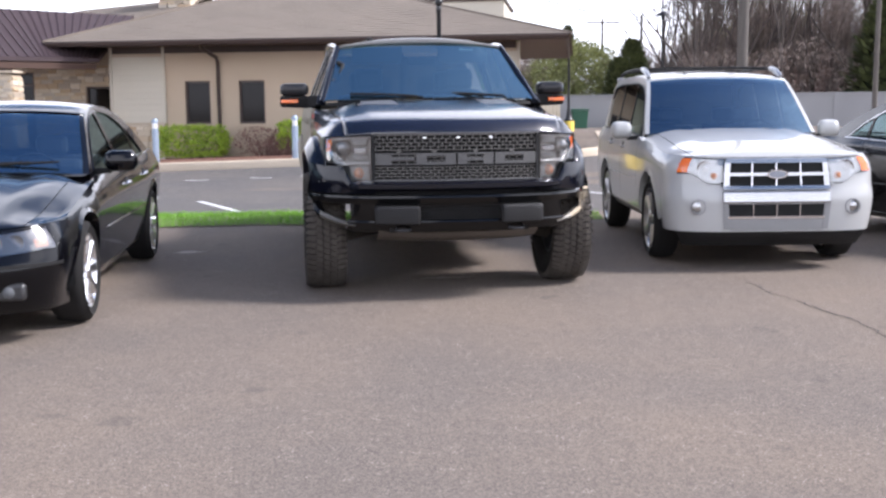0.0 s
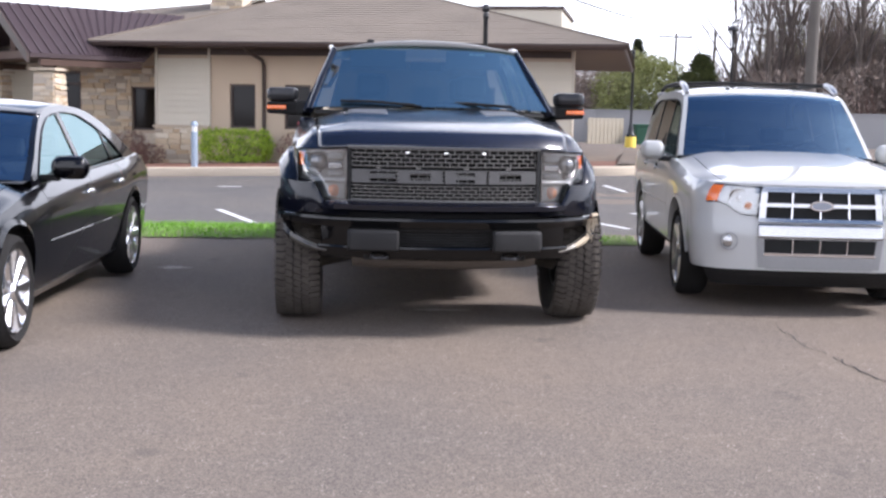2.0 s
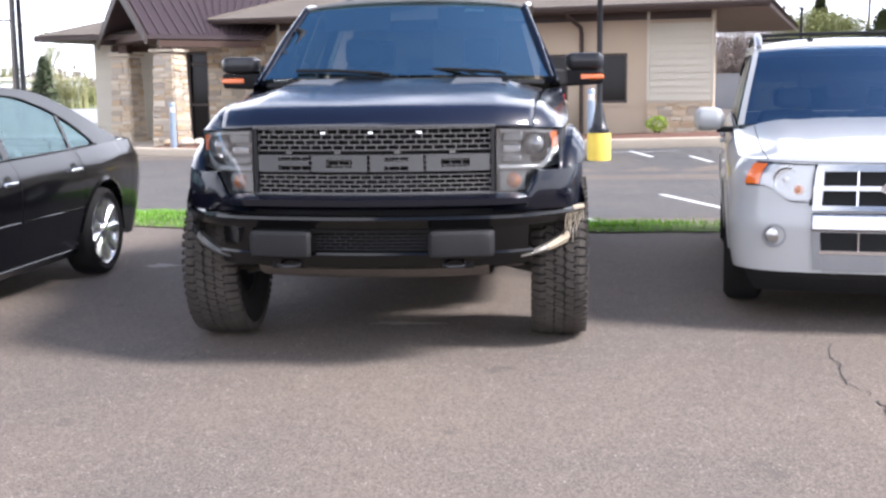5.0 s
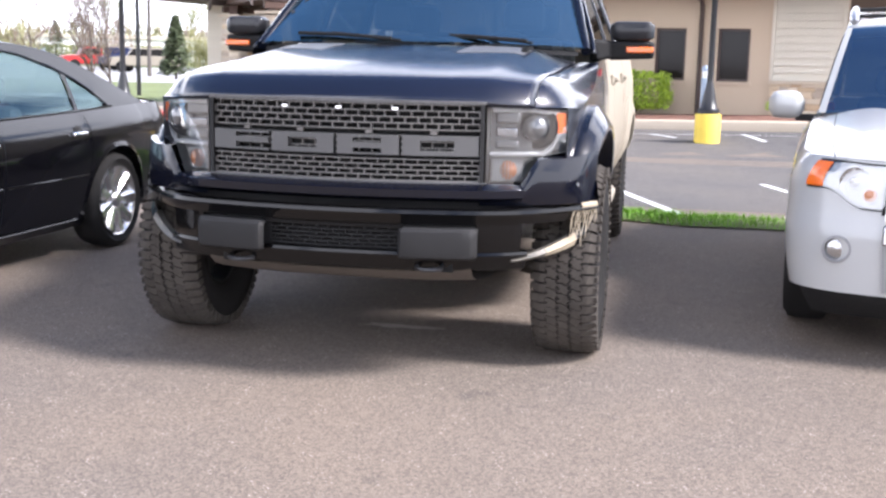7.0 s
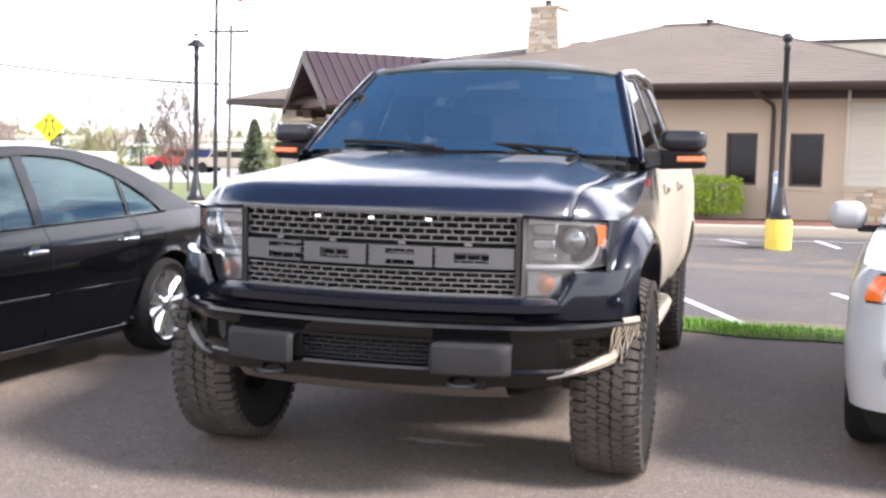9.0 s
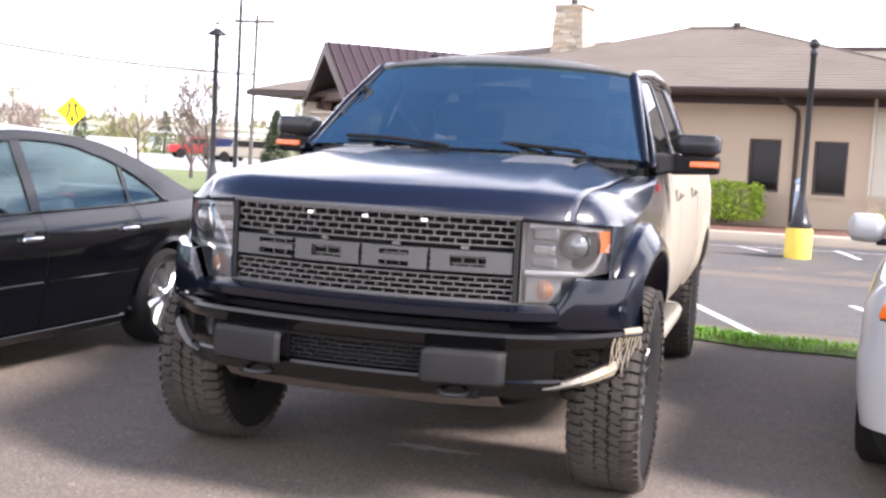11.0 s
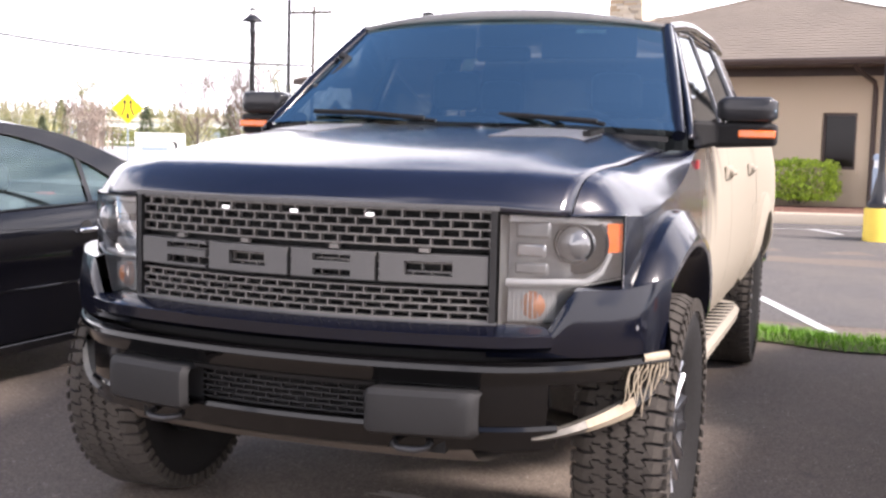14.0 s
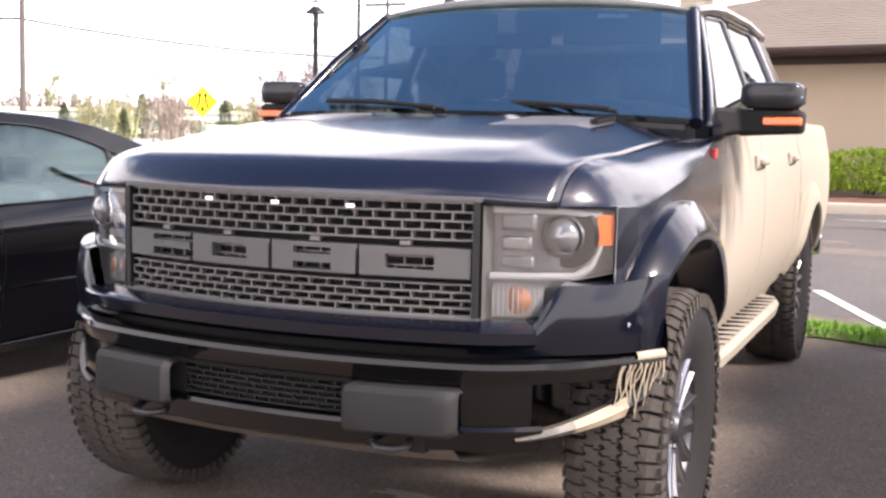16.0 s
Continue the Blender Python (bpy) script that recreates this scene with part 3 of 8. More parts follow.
def boards(u0, u1, z0, z1, v, parent, run="u"):
    n = int((z1 - z0) / 0.145)
    for k in range(n):
        z = z0 + k * 0.145
        key = (round(u1 - u0, 3), run)
        if key not in board_mesh:
            L = u1 - u0
            prof = [(-0.04, 0.0), (-0.036, 0.012), (-0.004, 0.15), (0.02, 0.15), (0.02, 0.0)]
            bb = Build()
            if run == "u":
                bb.add([(0, p, q) for p, q in prof] + [(L, p, q) for p, q in prof], [(0, 1, 2, 3, 4), (9, 8, 7, 6, 5), (0, 5, 6, 1), (1, 6, 7, 2), (2, 7, 8, 3), (3, 8, 9, 4), (4, 9, 5, 0)])
            board_mesh[key] = mesh_of("board", bb, M_SIDING)
        o = new("board", board_mesh[key])
        o.parent = parent
        o.matrix_basis = pose(u0, v, z)


def corner_trim(u, v, z0, z1, parent, w=0.06):
    part("corner_trim", Build().box(u - w / 2, u + w / 2, v - 0.045, v + 0.02, z0, z1), M_SIDING, parent)


stone_mesh = []
for k in range(9):
    r9 = random.Random(k)
    L, H = r9.choice((0.2, 0.28, 0.36, 0.44)), r9.choice((0.075, 0.1, 0.135))
    o = Build()
    js = [(-L / 2, 0), (-L / 4, 0), (L / 4, 0), (L / 2, 0), (L / 2, H / 2), (L / 2, H), (L / 4, H), (-L / 4, H), (-L / 2, H), (-L / 2, H / 2)]
    ring = [(x + r9.uniform(-1, 1) * 0.012, z + r9.uniform(-1, 1) * 0.009) for x, z in js]
    o.v = [(x, 0.05, z) for x, z in ring] + [(x * 0.96, -0.01 + r9.uniform(-0.012, 0.012), H / 2 + (z - H / 2) * 0.94) for x, z in ring]
    o.f = [(i, (i + 1) % 10, 10 + (i + 1) % 10, 10 + i) for i in range(10)] + [tuple(range(10, 20))]
    stone_mesh.append((L, H, mesh_of("stone", o, M_STONE)))


def stones(u0, u1, z0, z1, v, parent, seed, m=None, keep=None):
    """Courses of rough ledge stones proud of their mortar; each is a piece of its own."""
    r = random.Random(seed)
    z = z0
    while z < z1 - 0.03:
        H = r.choice((0.075, 0.1, 0.135))
        u = u0
        while u < u1 - 0.02:
            L, HH, me = r.choice([s for s in stone_mesh if s[1] == H] or stone_mesh)
            L2 = min(L * r.uniform(0.85, 1.15), u1 - u)
            if u1 - (u + L2) < 0.06:
                L2 = u1 - u
            H2 = min(H, z1 - z)
            if keep is None or keep(u + L2 / 2, z + H2 / 2):
                o = new("stone", me)
                o.parent = parent
                o.matrix_basis = (m or Matrix()) @ Matrix.LocRotScale((u + L2 / 2, v + 0.012 + r.uniform(-0.008, 0.008), z), None, ((L2 - 0.006) / L, 1, (H2 - 0.005) / HH))
            u += L2
        z += H


# entry side: recessed stone wall with door and window
ENTRY_V = 0.6
entry = part("entry_wall", wall_with_openings(-13.6, WALL_L, -0.2, WALL_TOP, [(-13.5, -12.86, -0.2, 2.35), (-11.5, -10.86, 0.9, 1.97)], ENTRY_V, ENTRY_V + 0.25), M_MORTAR, building, "mortared wall of mixed ledge stone")
window(-11.5, -10.86, 0.9, 1.97, ENTRY_V, building)
left_wall = part("left_wall", Build().box(-16.2, -13.6, 0.6, 0.82, -0.2, WALL_TOP), M_STUCCO, building)
part("return_wall", Build().box(WALL_L, WALL_L + 0.2, 0.22, ENTRY_V + 0.25, -0.2, WALL_TOP), M_FASCIA, building)
door = part("door", Build().box(-13.46, -12.9, ENTRY_V + 0.12, ENTRY_V + 0.16, 0.08, 2.3), M_WINGLASS, building, "dark glazed entrance door")
fr = Build()
for a, c, s, t in ((-13.5, -13.42, 0, 2.35), (-12.94, -12.86, 0, 2.35), (-13.42, -12.94, 2.0, 2.06), (-13.42, -12.94, 1.0, 1.06), (-13.42, -12.94, 2.28, 2.35)):
    fr.box(a, c, ENTRY_V + 0.05, ENTRY_V + 0.12, s, t)
part("door_frame", fr, M_FASCIA, door)

# added dark band: the deep shade below the eaves, given as colour
part("frieze", Build().box(WALL_L + 0.08, WALL_R - 0.08, -0.05, -0.003, 2.74, WALL_TOP - 0.003), M_FASCIA, building, "dark brown band standing in for shade under the eaves")
# eaves, fascia, gutter and hip roof
E0, E1, EV, EB = -11.62, 0.68, -1.15, 10.6
EZ, RZ = 2.99, 4.80
part("soffit", Build().box(E0 + 0.05, E1 - 0.05, EV + 0.05, EB - 0.05, WALL_TOP, WALL_TOP + 0.03), M_SOFFIT, building)
part("fascia", Build().box(E0, E1, EV, EV + 0.06, WALL_TOP - 0.03, EZ).box(E0, E0 + 0.06, EV + 0.06, EB, WALL_TOP - 0.03, EZ).box(E1 - 0.06, E1, EV + 0.06, EB, WALL_TOP - 0.03, EZ), M_FASCIA, building)
gut = [(0, 0), (-0.09, 0.0), (-0.12, 0.06), (-0.12, 0.1), (-0.105, 0.1), (-0.09, 0.03), (0, 0.03)]
part("gutter", Build().prism([(EV + p - 0.001, EZ - 0.1 + q) for p, q in gut], "x", E0 - 0.02, E1 + 0.02), M_FASCIA, building)
A, B_, C, D_ = (E0 - 0.08, EV - 0.08, EZ), (E1 + 0.08, EV - 0.08, EZ), (E1 + 0.08, EB, EZ), (E0 - 0.08, EB, EZ)
R1, R2 = (-7.2, 4.3, RZ), (-5.8, 4.3, RZ)


def roof_skin(name, quads, mat, parent):
    """Roof planes cut into courses, each course lapping the next."""
    for q in quads:
        n = 26
        a, c, d, f = [Vector(p) for p in q]
        rows = []
        for i in range(n):
            t0, t1 = i / n, (i + 1) / n
            up = Vector((0, 0, 0.004))
            rows.append([a.lerp(f, t0).lerp(c.lerp(d, t0), s) + up for s in steps(0, 1, 6)])
            rows.append([a.lerp(f, t1).lerp(c.lerp(d, t1), s) - up * 0.6 for s in steps(0, 1, 6)])
        part(name, Build().grid(rows), mat, parent)


roof_skin("roof", [(A, B_, R2, R1), (B_, C, R2, R2), (C, D_, R1, R2), (D_, A, R1, R1)], M_SHINGLE, building)
part("ridge_cap", Build().tube([R1, R2], 0.06, 6).tube([B_, R2], 0.035, 5).tube([A, R1], 0.035, 5), M_SHINGLE, building)
for q in ((-6.0, 4.2),):
    part("roof_vent", Build().lathe([(0.0, 0.13), (0.09, 0.115), (0.1, 0.06), (0.06, 0.05), (0.06, -0.1)], sides=12, centre=(q[0], q[1], RZ)), M_FASCIA, building)

# lower wing to the left
WL = [(-17.2, -0.6, 2.78), (-11.2, -0.6, 2.78), (-11.2, 10.4, 2.78), (-17.2, 10.4, 2.78)]
W1, W2 = (-13.2, 4.6, 4.25), (-9.4, 4.6, 4.55)
roof_skin("wing_roof", [(WL[0], WL[1], W2, W1), (WL[2], WL[3], W1, W2), (WL[3], WL[0], W1, W1)], M_SHINGLE, building)
part("wing_fascia", Build().box(-17.15, -11.65, -0.56, -0.5, 2.64, 2.77).box(-17.15, -17.09, -0.5, 10.3, 2.64, 2.77), M_FASCIA, building)
part("wing_soffit", Build().box(-17.09, -11.65, -0.5, 10.3, 2.64, 2.66), M_SOFFIT, building)

# chimney
ch = part("chimney", Build().prism([(-10.62, 4.1), (-9.68, 4.1), (-9.78, 5.3), (-10.52, 5.3)], "y", 3.6, 4.3), M_CONCRETE, building, "tapered stone chimney")
part("chimney_cap", Build().box(-10.58, -9.72, 3.55, 4.35, 5.3, 5.36), M_CONCRETE, ch)
part("flue", Build().lathe([(0.09, 5.36), (0.09, 5.5), (0.13, 5.52), (0.0, 5.56)], sides=10, centre=(-10.2, 3.95, 0)), M_FASCIA, ch)

# raised box behind the roof
bx = part("roof_screen", Build().box(-4.2, -1.0, 2.6, 6.5, 3.3, 4.08), M_SIDING, building)
part("screen_cap", Build().box(-4.25, -0.95, 2.55, 6.55, 4.08, 4.16), M_FASCIA, bx)
part("antenna", Build().tube([(-1.45, 2.9, 4.1), (-1.48, 2.9, 5.6)], 0.012, 5), M_STEEL, bx)

# downspouts
for u in (-7.82, -3.26):
    dsp = Build().tube([(u - 0.12, EV + 0.05, 2.92), (u - 0.1, EV + 0.2, 2.8), (u - 0.01, -0.14, 2.62), (u, -0.06, 2.5), (u, -0.06, 0.25), (u, -0.2, 0.18)], 0.045, 8)
    part("downspout", dsp, M_FASCIA, building, "dark brown metal downspout", smooth=40)

# gabled porch set at an angle over the entrance
PK, PB = Vector((-13.64, -1.39, 3.76)), Vector((-10.8, 2.23, 3.76))
along = (PB - PK).normalized()
across = Vector((along.y, -along.x, 0))
FR, FL = PK + across * 1.92 + Vector((0, 0, -1.24)), PK - across * 1.92 + Vector((0, 0, -1.24))
porch = thing("entrance_porch", "timber gable porch with brown standing-seam metal roof on stone columns", "porch", BM)
up = Vector((0, 0, 0.09))
LENR = (PB - PK).length
for name, f0 in (("roof_plane", FR), ("roof_plane", FL)):
    a, c = PK - along * 0.25, PK + along * LENR
    d, e = f0 + along * LENR * 0.54, f0 - along * 0.25
    b = Build().add([a, c, d, e, a + up, c + up, d + up, e + up], [(0, 1, 2, 3), (7, 6, 5, 4), (0, 4, 5, 1), (1, 5, 6, 2), (2, 6, 7, 3), (3, 7, 4, 0)])
    rp = part(name, b, M_METALROOF, porch)
    n = 20
    for k in range(n + 1):
        s = -0.22 + (LENR + 0.2) * k / n
        part("seam", Build().tube([PK + along * s + up, f0 + along * (s if s < LENR * 0.2 else LENR * 0.2 + (s - LENR * 0.2) * 0.425) + up], 0.03, 4), M_METALROOF, rp)
b = Build()
for f0 in (FR, FL):
    a, e = PK - along * 0.27, f0 - along * 0.27
    dn = Vector((0, 0, -0.2))
    th = -along * 0.05
    b.add([a + up, e + up, e + dn * 0.6, a + dn, a + up + th, e + up + th, e + dn * 0.6 + th, a + dn + th], [(0, 1, 2, 3), (7, 6, 5, 4), (0, 4, 5, 1), (1, 5, 6, 2), (2, 6, 7, 3), (3, 7, 4, 0)])
part("bargeboard", b, M_FASCIA, porch)
bl, br_ = FL.lerp(PK, 0.16) + along * 0.15, FR.lerp(PK, 0.16) + along * 0.15
part("tie_beam", Build().tube([bl + Vector((0, 0, -0.1)), br_ + Vector((0, 0, -0.1))], 0.13, 4), M_TIMBER, porch)
part("king_post", Build().tube([(bl + br_) / 2, PK + along * 0.15 - up], 0.09, 4), M_TIMBER, porch)
for f0 in (FR, FL):
    part("eave_beam", Build().tube([f0 + across * (-0.1 if f0 is FR else 0.1) - up, f0 + along * LENR * 0.53 + across * (-0.1 if f0 is FR else 0.1) - up], 0.1, 4), M_TIMBER, porch)
part("ceiling_boards", Build().add([FL + up * 0.2, FR + up * 0.2, FR + along * LENR * 0.53 + up * 0.2, FL + along * LENR * 0.53 + up * 0.2], [(0, 1, 2, 3)]), M_TIMBER, porch)
columns = []
for base in (FR - across * 0.28 + along * 0.3, FL + across * 0.28 + along * 0.3):
    cb = Build()
    hw0, hw1, top = 0.31, 0.24, 2.2
    rows = [[(base.x + sx * hw, base.y + sy * hw, z) for sx, sy in ((-1, -1), (1, -1), (1, 1), (-1, 1))] for hw, z in ((hw0, -0.1), (hw1, top))]
    cb.grid(rows, ring=True)
    col = part("column", cb, M_MORTAR, porch, "tapered column of ledge stone")
    part("column_cap", Build().box(base.x - 0.32, base.x + 0.32, base.y - 0.32, base.y + 0.32, top + 0.04, top + 0.1), M_CONCRETE, col)
    part("post", Build().box(base.x - 0.12, base.x + 0.12, base.y - 0.12, base.y + 0.12, top + 0.1, 2.68), M_TIMBER, col)
    columns.append((col, base))

# ---- planting bed, kerb and walk ----
def bw(u, v):
    p = BM @ Vector((u, v, 0))
    return p.x, p.y


def bed_sheet(name, mat, u0, u1, v0, v1, lift, nu=24, nv=6, mound=0.0):
    rows = []
    for v in steps(v0, v1, nv):
        row = []
        for u in steps(u0, u1, nu):
            x, y = bw(u, v)
            t = (v - v0) / (v1 - v0)
            row.append((x, y, ground_z(x, y) + lift + mound * math.sin(math.pi * min(t * 1.4, 1)) + (0.02 * noise.noise((x * 2, y * 2, 0)) if mound else 0)))
        rows.append(row)
    return part(name, Build().grid(rows), mat, smooth=60)


structure(bed_sheet("planting_bed", M_MULCH, -12.3, 0.6, -3.3, 0.2, 0.12, 60, 14, 0.06), "bed of reddish bark mulch in front of the wall", "planting bed")
structure(bed_sheet("entrance_walk", M_CONCRETE, -16.5, -12.3, -3.3, 0.8, 0.145), "pale concrete walk at the entrance", "pavement")
kerb_line = [(-22.0, -3.5), (0.2, -3.5)] + [(0.2 + 1.5 * math.sin(a), -2.0 - 1.5 * math.cos(a)) for a in steps(0.15, math.pi / 2, 8)] + [(1.7, 8.0)]


def kerb(points, w0, w1, h):
    rows = []
    dense = []
    for (a0, b0), (a1, b1) in zip(points, points[1:]):
        n = max(1, int(math.hypot(a1 - a0, b1 - b0) / 0.6))
        dense += [(a0 + (a1 - a0) * i / n, b0 + (b1 - b0) * i / n) for i in range(n)]
    dense.append(points[-1])
    for i, (u, v) in enumerate(dense):
        p, q = Vector(dense[max(i - 1, 0)]), Vector(dense[min(i + 1, len(dense) - 1)])
        d = (q - p).normalized()
        n = Vector((-d.y, d.x))
        row = []
        for off, z in ((w0, -0.03), (w0, h - 0.02), (w0 + 0.02, h), (w1, h), (w1, -0.03)):
            x, y = bw(u + n.x * off, v + n.y * off)
            row.append((x, y, ground_z(x, y) + z))
        rows.append(row)
    return Build().grid(rows)


structure(part("kerb", kerb(kerb_line, 0.0, 0.24, 0.17), M_CONCRETE, smooth=50), "pale tan concrete kerb along the planting bed", "kerb")
structure(bed_sheet("side_walk", M_ASPHALT, 0.6, 1.5, -2.0, 7.5, 0.15), "worn asphalt strip beside the building", "pavement")

shrub("hedge_bush", "clipped bright green hedge in front of the window", pose(*bw(-8.25, -0.75), 0.22), 0.82, 0.5, 0.76, M_LEAF, 5200, 0.035, 3, 0.75, "green shrubs")
shrub("hedge_bush", "clipped bright green shrub beside the downspout", pose(*bw(-4.35, -0.85), 0.42), 0.72, 0.5, 0.74, M_LEAF, 5200, 0.035, 5, 0.75, "green shrubs")
shrub("hedge_bush", "rounded bright green shrub in the mulch", pose(*bw(-5.55, -0.8), 0.38), 0.6, 0.5, 0.7, M_LEAF, 4200, 0.035, 6, 0.7, "green shrubs")
shrub("dry_shrub", "leafless reddish-brown shrub against the wall", pose(*bw(-6.55, -0.75), 0.22), 0.72, 0.5, 0.72, M_RUST, 900, 0.03, 7, 0.2, "dry shrubs", True)
shrub("dry_shrub", "low reddish-brown twiggy shrub in the bed", pose(*bw(-5.95, -1.2), 0.22), 0.5, 0.4, 0.5, M_RUST, 600, 0.03, 8, 0.2, "dry shrubs", True)
shrub("dry_shrub", "leafless brown shrub below the entry window", pose(*bw(-11.2, -0.4), 0.12), 0.55, 0.4, 0.8, M_RUST, 700, 0.03, 9, 0.2, "dry shrubs", True)
shrub("dry_shrub", "low brown shrub among pale stones", pose(*bw(-10.4, -0.9), 0.12), 0.45, 0.35, 0.5, M_RUST, 500, 0.03, 10, 0.2, "dry shrubs", True)
shrub("tuft", "small green perennial tuft by the stone base", pose(*bw(-1.45, -1.2), 0.45), 0.22, 0.2, 0.3, M_LEAF, 500, 0.03, 11, 0.0, "green shrubs")
rk = random.Random(8)
for i in range(7):
    u, v = -12.4 + i * 0.35 + rk.uniform(-0.1, 0.1), -2.3 + rk.uniform(-0.3, 0.3)
    s = rk.uniform(0.12, 0.22)
    b = Build()
    rows = []
    for j in range(5):
        ph = math.pi * j / 4
        rows.append([(s * math.sin(ph) * math.cos(a) * (1 + 0.3 * noise.noise((i, j, k))), s * math.sin(ph) * math.sin(a), s * 0.6 * math.cos(ph)) for k, a in enumerate(steps(0, 2 * math.pi * 0.875, 7))])
    b.grid(rows, ring=True)
    tagged(part("boulder", b, M_STONE, smooth=50, m=pose(*bw(u, v), 0.24)), "pale rounded landscape boulder in the mulch", "rock", "boulders")


def bollard(m):
    ob = thing("bollard_light", "slim blue-grey metal bollard light in the bed", "bollard", m, "bollard lights")
    part("post", Build().lathe([(0.0, -0.05), (0.07, -0.05), (0.07, 0.78)], sides=14), M_STEEL, ob, smooth=40)
    part("lens", Build().lathe([(0.055, 0.78), (0.055, 0.9)], sides=14), M_WHITE, ob)
    part("cap", Build().lathe([(0.07, 0.9), (0.075, 0.95), (0.04, 1.0), (0.0, 1.0)], sides=14), M_STEEL, ob, smooth=40)
    return ob


bo = bollard(pose(*bw(-5.2, -3.0), 0.22))
for u, z in ((-8.35, 0.18), (-2.4, 0.33), (-11.6, 0.14)):
    copy_thing(bo, pose(*bw(u, -3.0), z))


# ---- lamp posts ----
def lamp_post(m, label, h, base=0.0, head=True, k=1.0, yellow=True):
    """Black iron post with a flared foot; with or without its bell-shaped head and its painted concrete base."""
    ob = thing("lamp_post", label, "street lamp", m, "lamp posts")
    if base:
        part("concrete_base", Build().lathe([(0.0, -0.1), (0.2, -0.1), (0.2, base - 0.02), (0.185, base), (0.0, base)], sides=28), M_YELLOW if yellow else M_CONCRETE, ob, "round concrete base", smooth=50)
    part("foot", Build().lathe([(0.17, base), (0.17, base + 0.06), (0.13, base + 0.1), (0.1, base + 0.25), (0.065, base + 0.42), (0.05, base + 0.5)], sides=18), M_BLACK, ob, smooth=40)
    part("shaft", Build().lathe([(0.05, base + 0.5), (0.042, h - 0.12), (0.055, h - 0.1), (0.055, h - 0.04), (0.04, h)], sides=12), M_BLACK, ob, smooth=40)
    if head:
        part("socket", Build().lathe([(0.05, h), (0.07 * k, h + 0.03 * k), (0.08 * k, h + 0.16 * k)], sides=14), M_BLACK, ob, smooth=40)
        part("shade", Build().lathe([(0.27 * k, h + 0.16 * k), (0.26 * k, h + 0.19 * k), (0.11 * k, h + 0.31 * k), (0.09 * k, h + 0.33 * k)], sides=20), M_BLACK, ob, smooth=40)
        part("globe", Build().lathe([(0.09 * k, h + 0.33 * k), (0.095 * k, h + 0.39 * k), (0.075 * k, h + 0.44 * k)], sides=14), M_WHITE, ob, smooth=60)
        part("finial", Build().lathe([(0.09 * k, h + 0.44 * k), (0.09 * k, h + 0.47 * k), (0.0, h + 0.53 * k)], sides=12), M_BLACK, ob, smooth=60)
    else:
        part("finial", Build().lathe([(0.04, h), (0.07, h + 0.03), (0.075, h + 0.09), (0.05, h + 0.14), (0.0, h + 0.15)], sides=12), M_BLACK, ob, smooth=60)
    return ob


lamp_post(pose(1.85, 13.7, 0.03), "headless black iron lamp post on yellow concrete base", 3.25, 0.56, False)
lamp_post(pose(-8.62, 14.72, 0), "black iron lamp post with bell-shaped head on concrete base", 3.25, 0.5, True, 0.68, False)
lamp_post(pose(9.34, 32.48, 0.2), "black iron lamp post on yellow concrete base beside bins", 3.5, 0.6, False)
lamp_post(pose(13.6, 34.5, 0.2), "tall black iron lamp post near the grey fence", 4.4)
# ---- beyond the lot, right: grey fence, trees, poles ----
fence = [(1.0, 43.5), (13.0, 38.8), (36.0, 32.0)]
for (x0, y0), (x1, y1) in zip(fence, fence[1:]):
    d = Vector((x1 - x0, y1 - y0))
    ang = math.degrees(math.atan2(d.y, d.x))
    w = part("fence_wall", Build().box(0, d.length, 0, 0.2, -0.2, 1.58), M_GREYWALL, m=pose(x0, y0, 0.15, 0, 0, ang))
    structure(w, "plain grey masonry fence wall", "wall")
    part("coping", Build().box(-0.05, d.length + 0.05, -0.05, 0.25, 1.58, 1.66), M_GREYWALL, w)
    for k in range(int(d.length / 3)):
        part("pier", Build().box(k * 3.0, k * 3.0 + 0.35, -0.06, 0.0, -0.2, 1.58), M_GREYWALL, w)

bin_ob = thing("wheelie_bin", "dark green plastic refuse bin beside the fence", "bin", pose(11.2, 38.0, 0.2))
part("tub", Build().add([(-0.28, -0.3, 0), (0.28, -0.3, 0), (0.28, 0.3, 0), (-0.28, 0.3, 0), (-0.34, -0.38, 0.95), (0.34, -0.38, 0.95), (0.34, 0.38, 0.95), (-0.34, 0.38, 0.95)],
                        [(3, 2, 1, 0), (4, 5, 6, 7), (0, 1, 5, 4), (1, 2, 6, 5), (2, 3, 7, 6), (3, 0, 4, 7)]), M_GREEN, bin_ob, bevel=0.03)
part("lid", Build().box(-0.37, 0.37, -0.42, 0.4, 0.955, 1.03), M_GREEN, bin_ob, bevel=0.02)
enc = thing("refuse_enclosure", "tan timber refuse enclosure with gate", "enclosure", pose(9.65, 37.7, 0.2, 0, 0, 25))
for k in range(9):
    part("board", Build().box(k * 0.2 - 0.9, k * 0.2 - 0.72, 0, 0.04, 0, 1.25), M_TAN, enc)
part("rail", Build().box(-0.92, 0.9, 0.042, 0.1, 0.25, 0.35).box(-0.92, 0.9, 0.042, 0.1, 0.95, 1.05), M_TAN, enc)

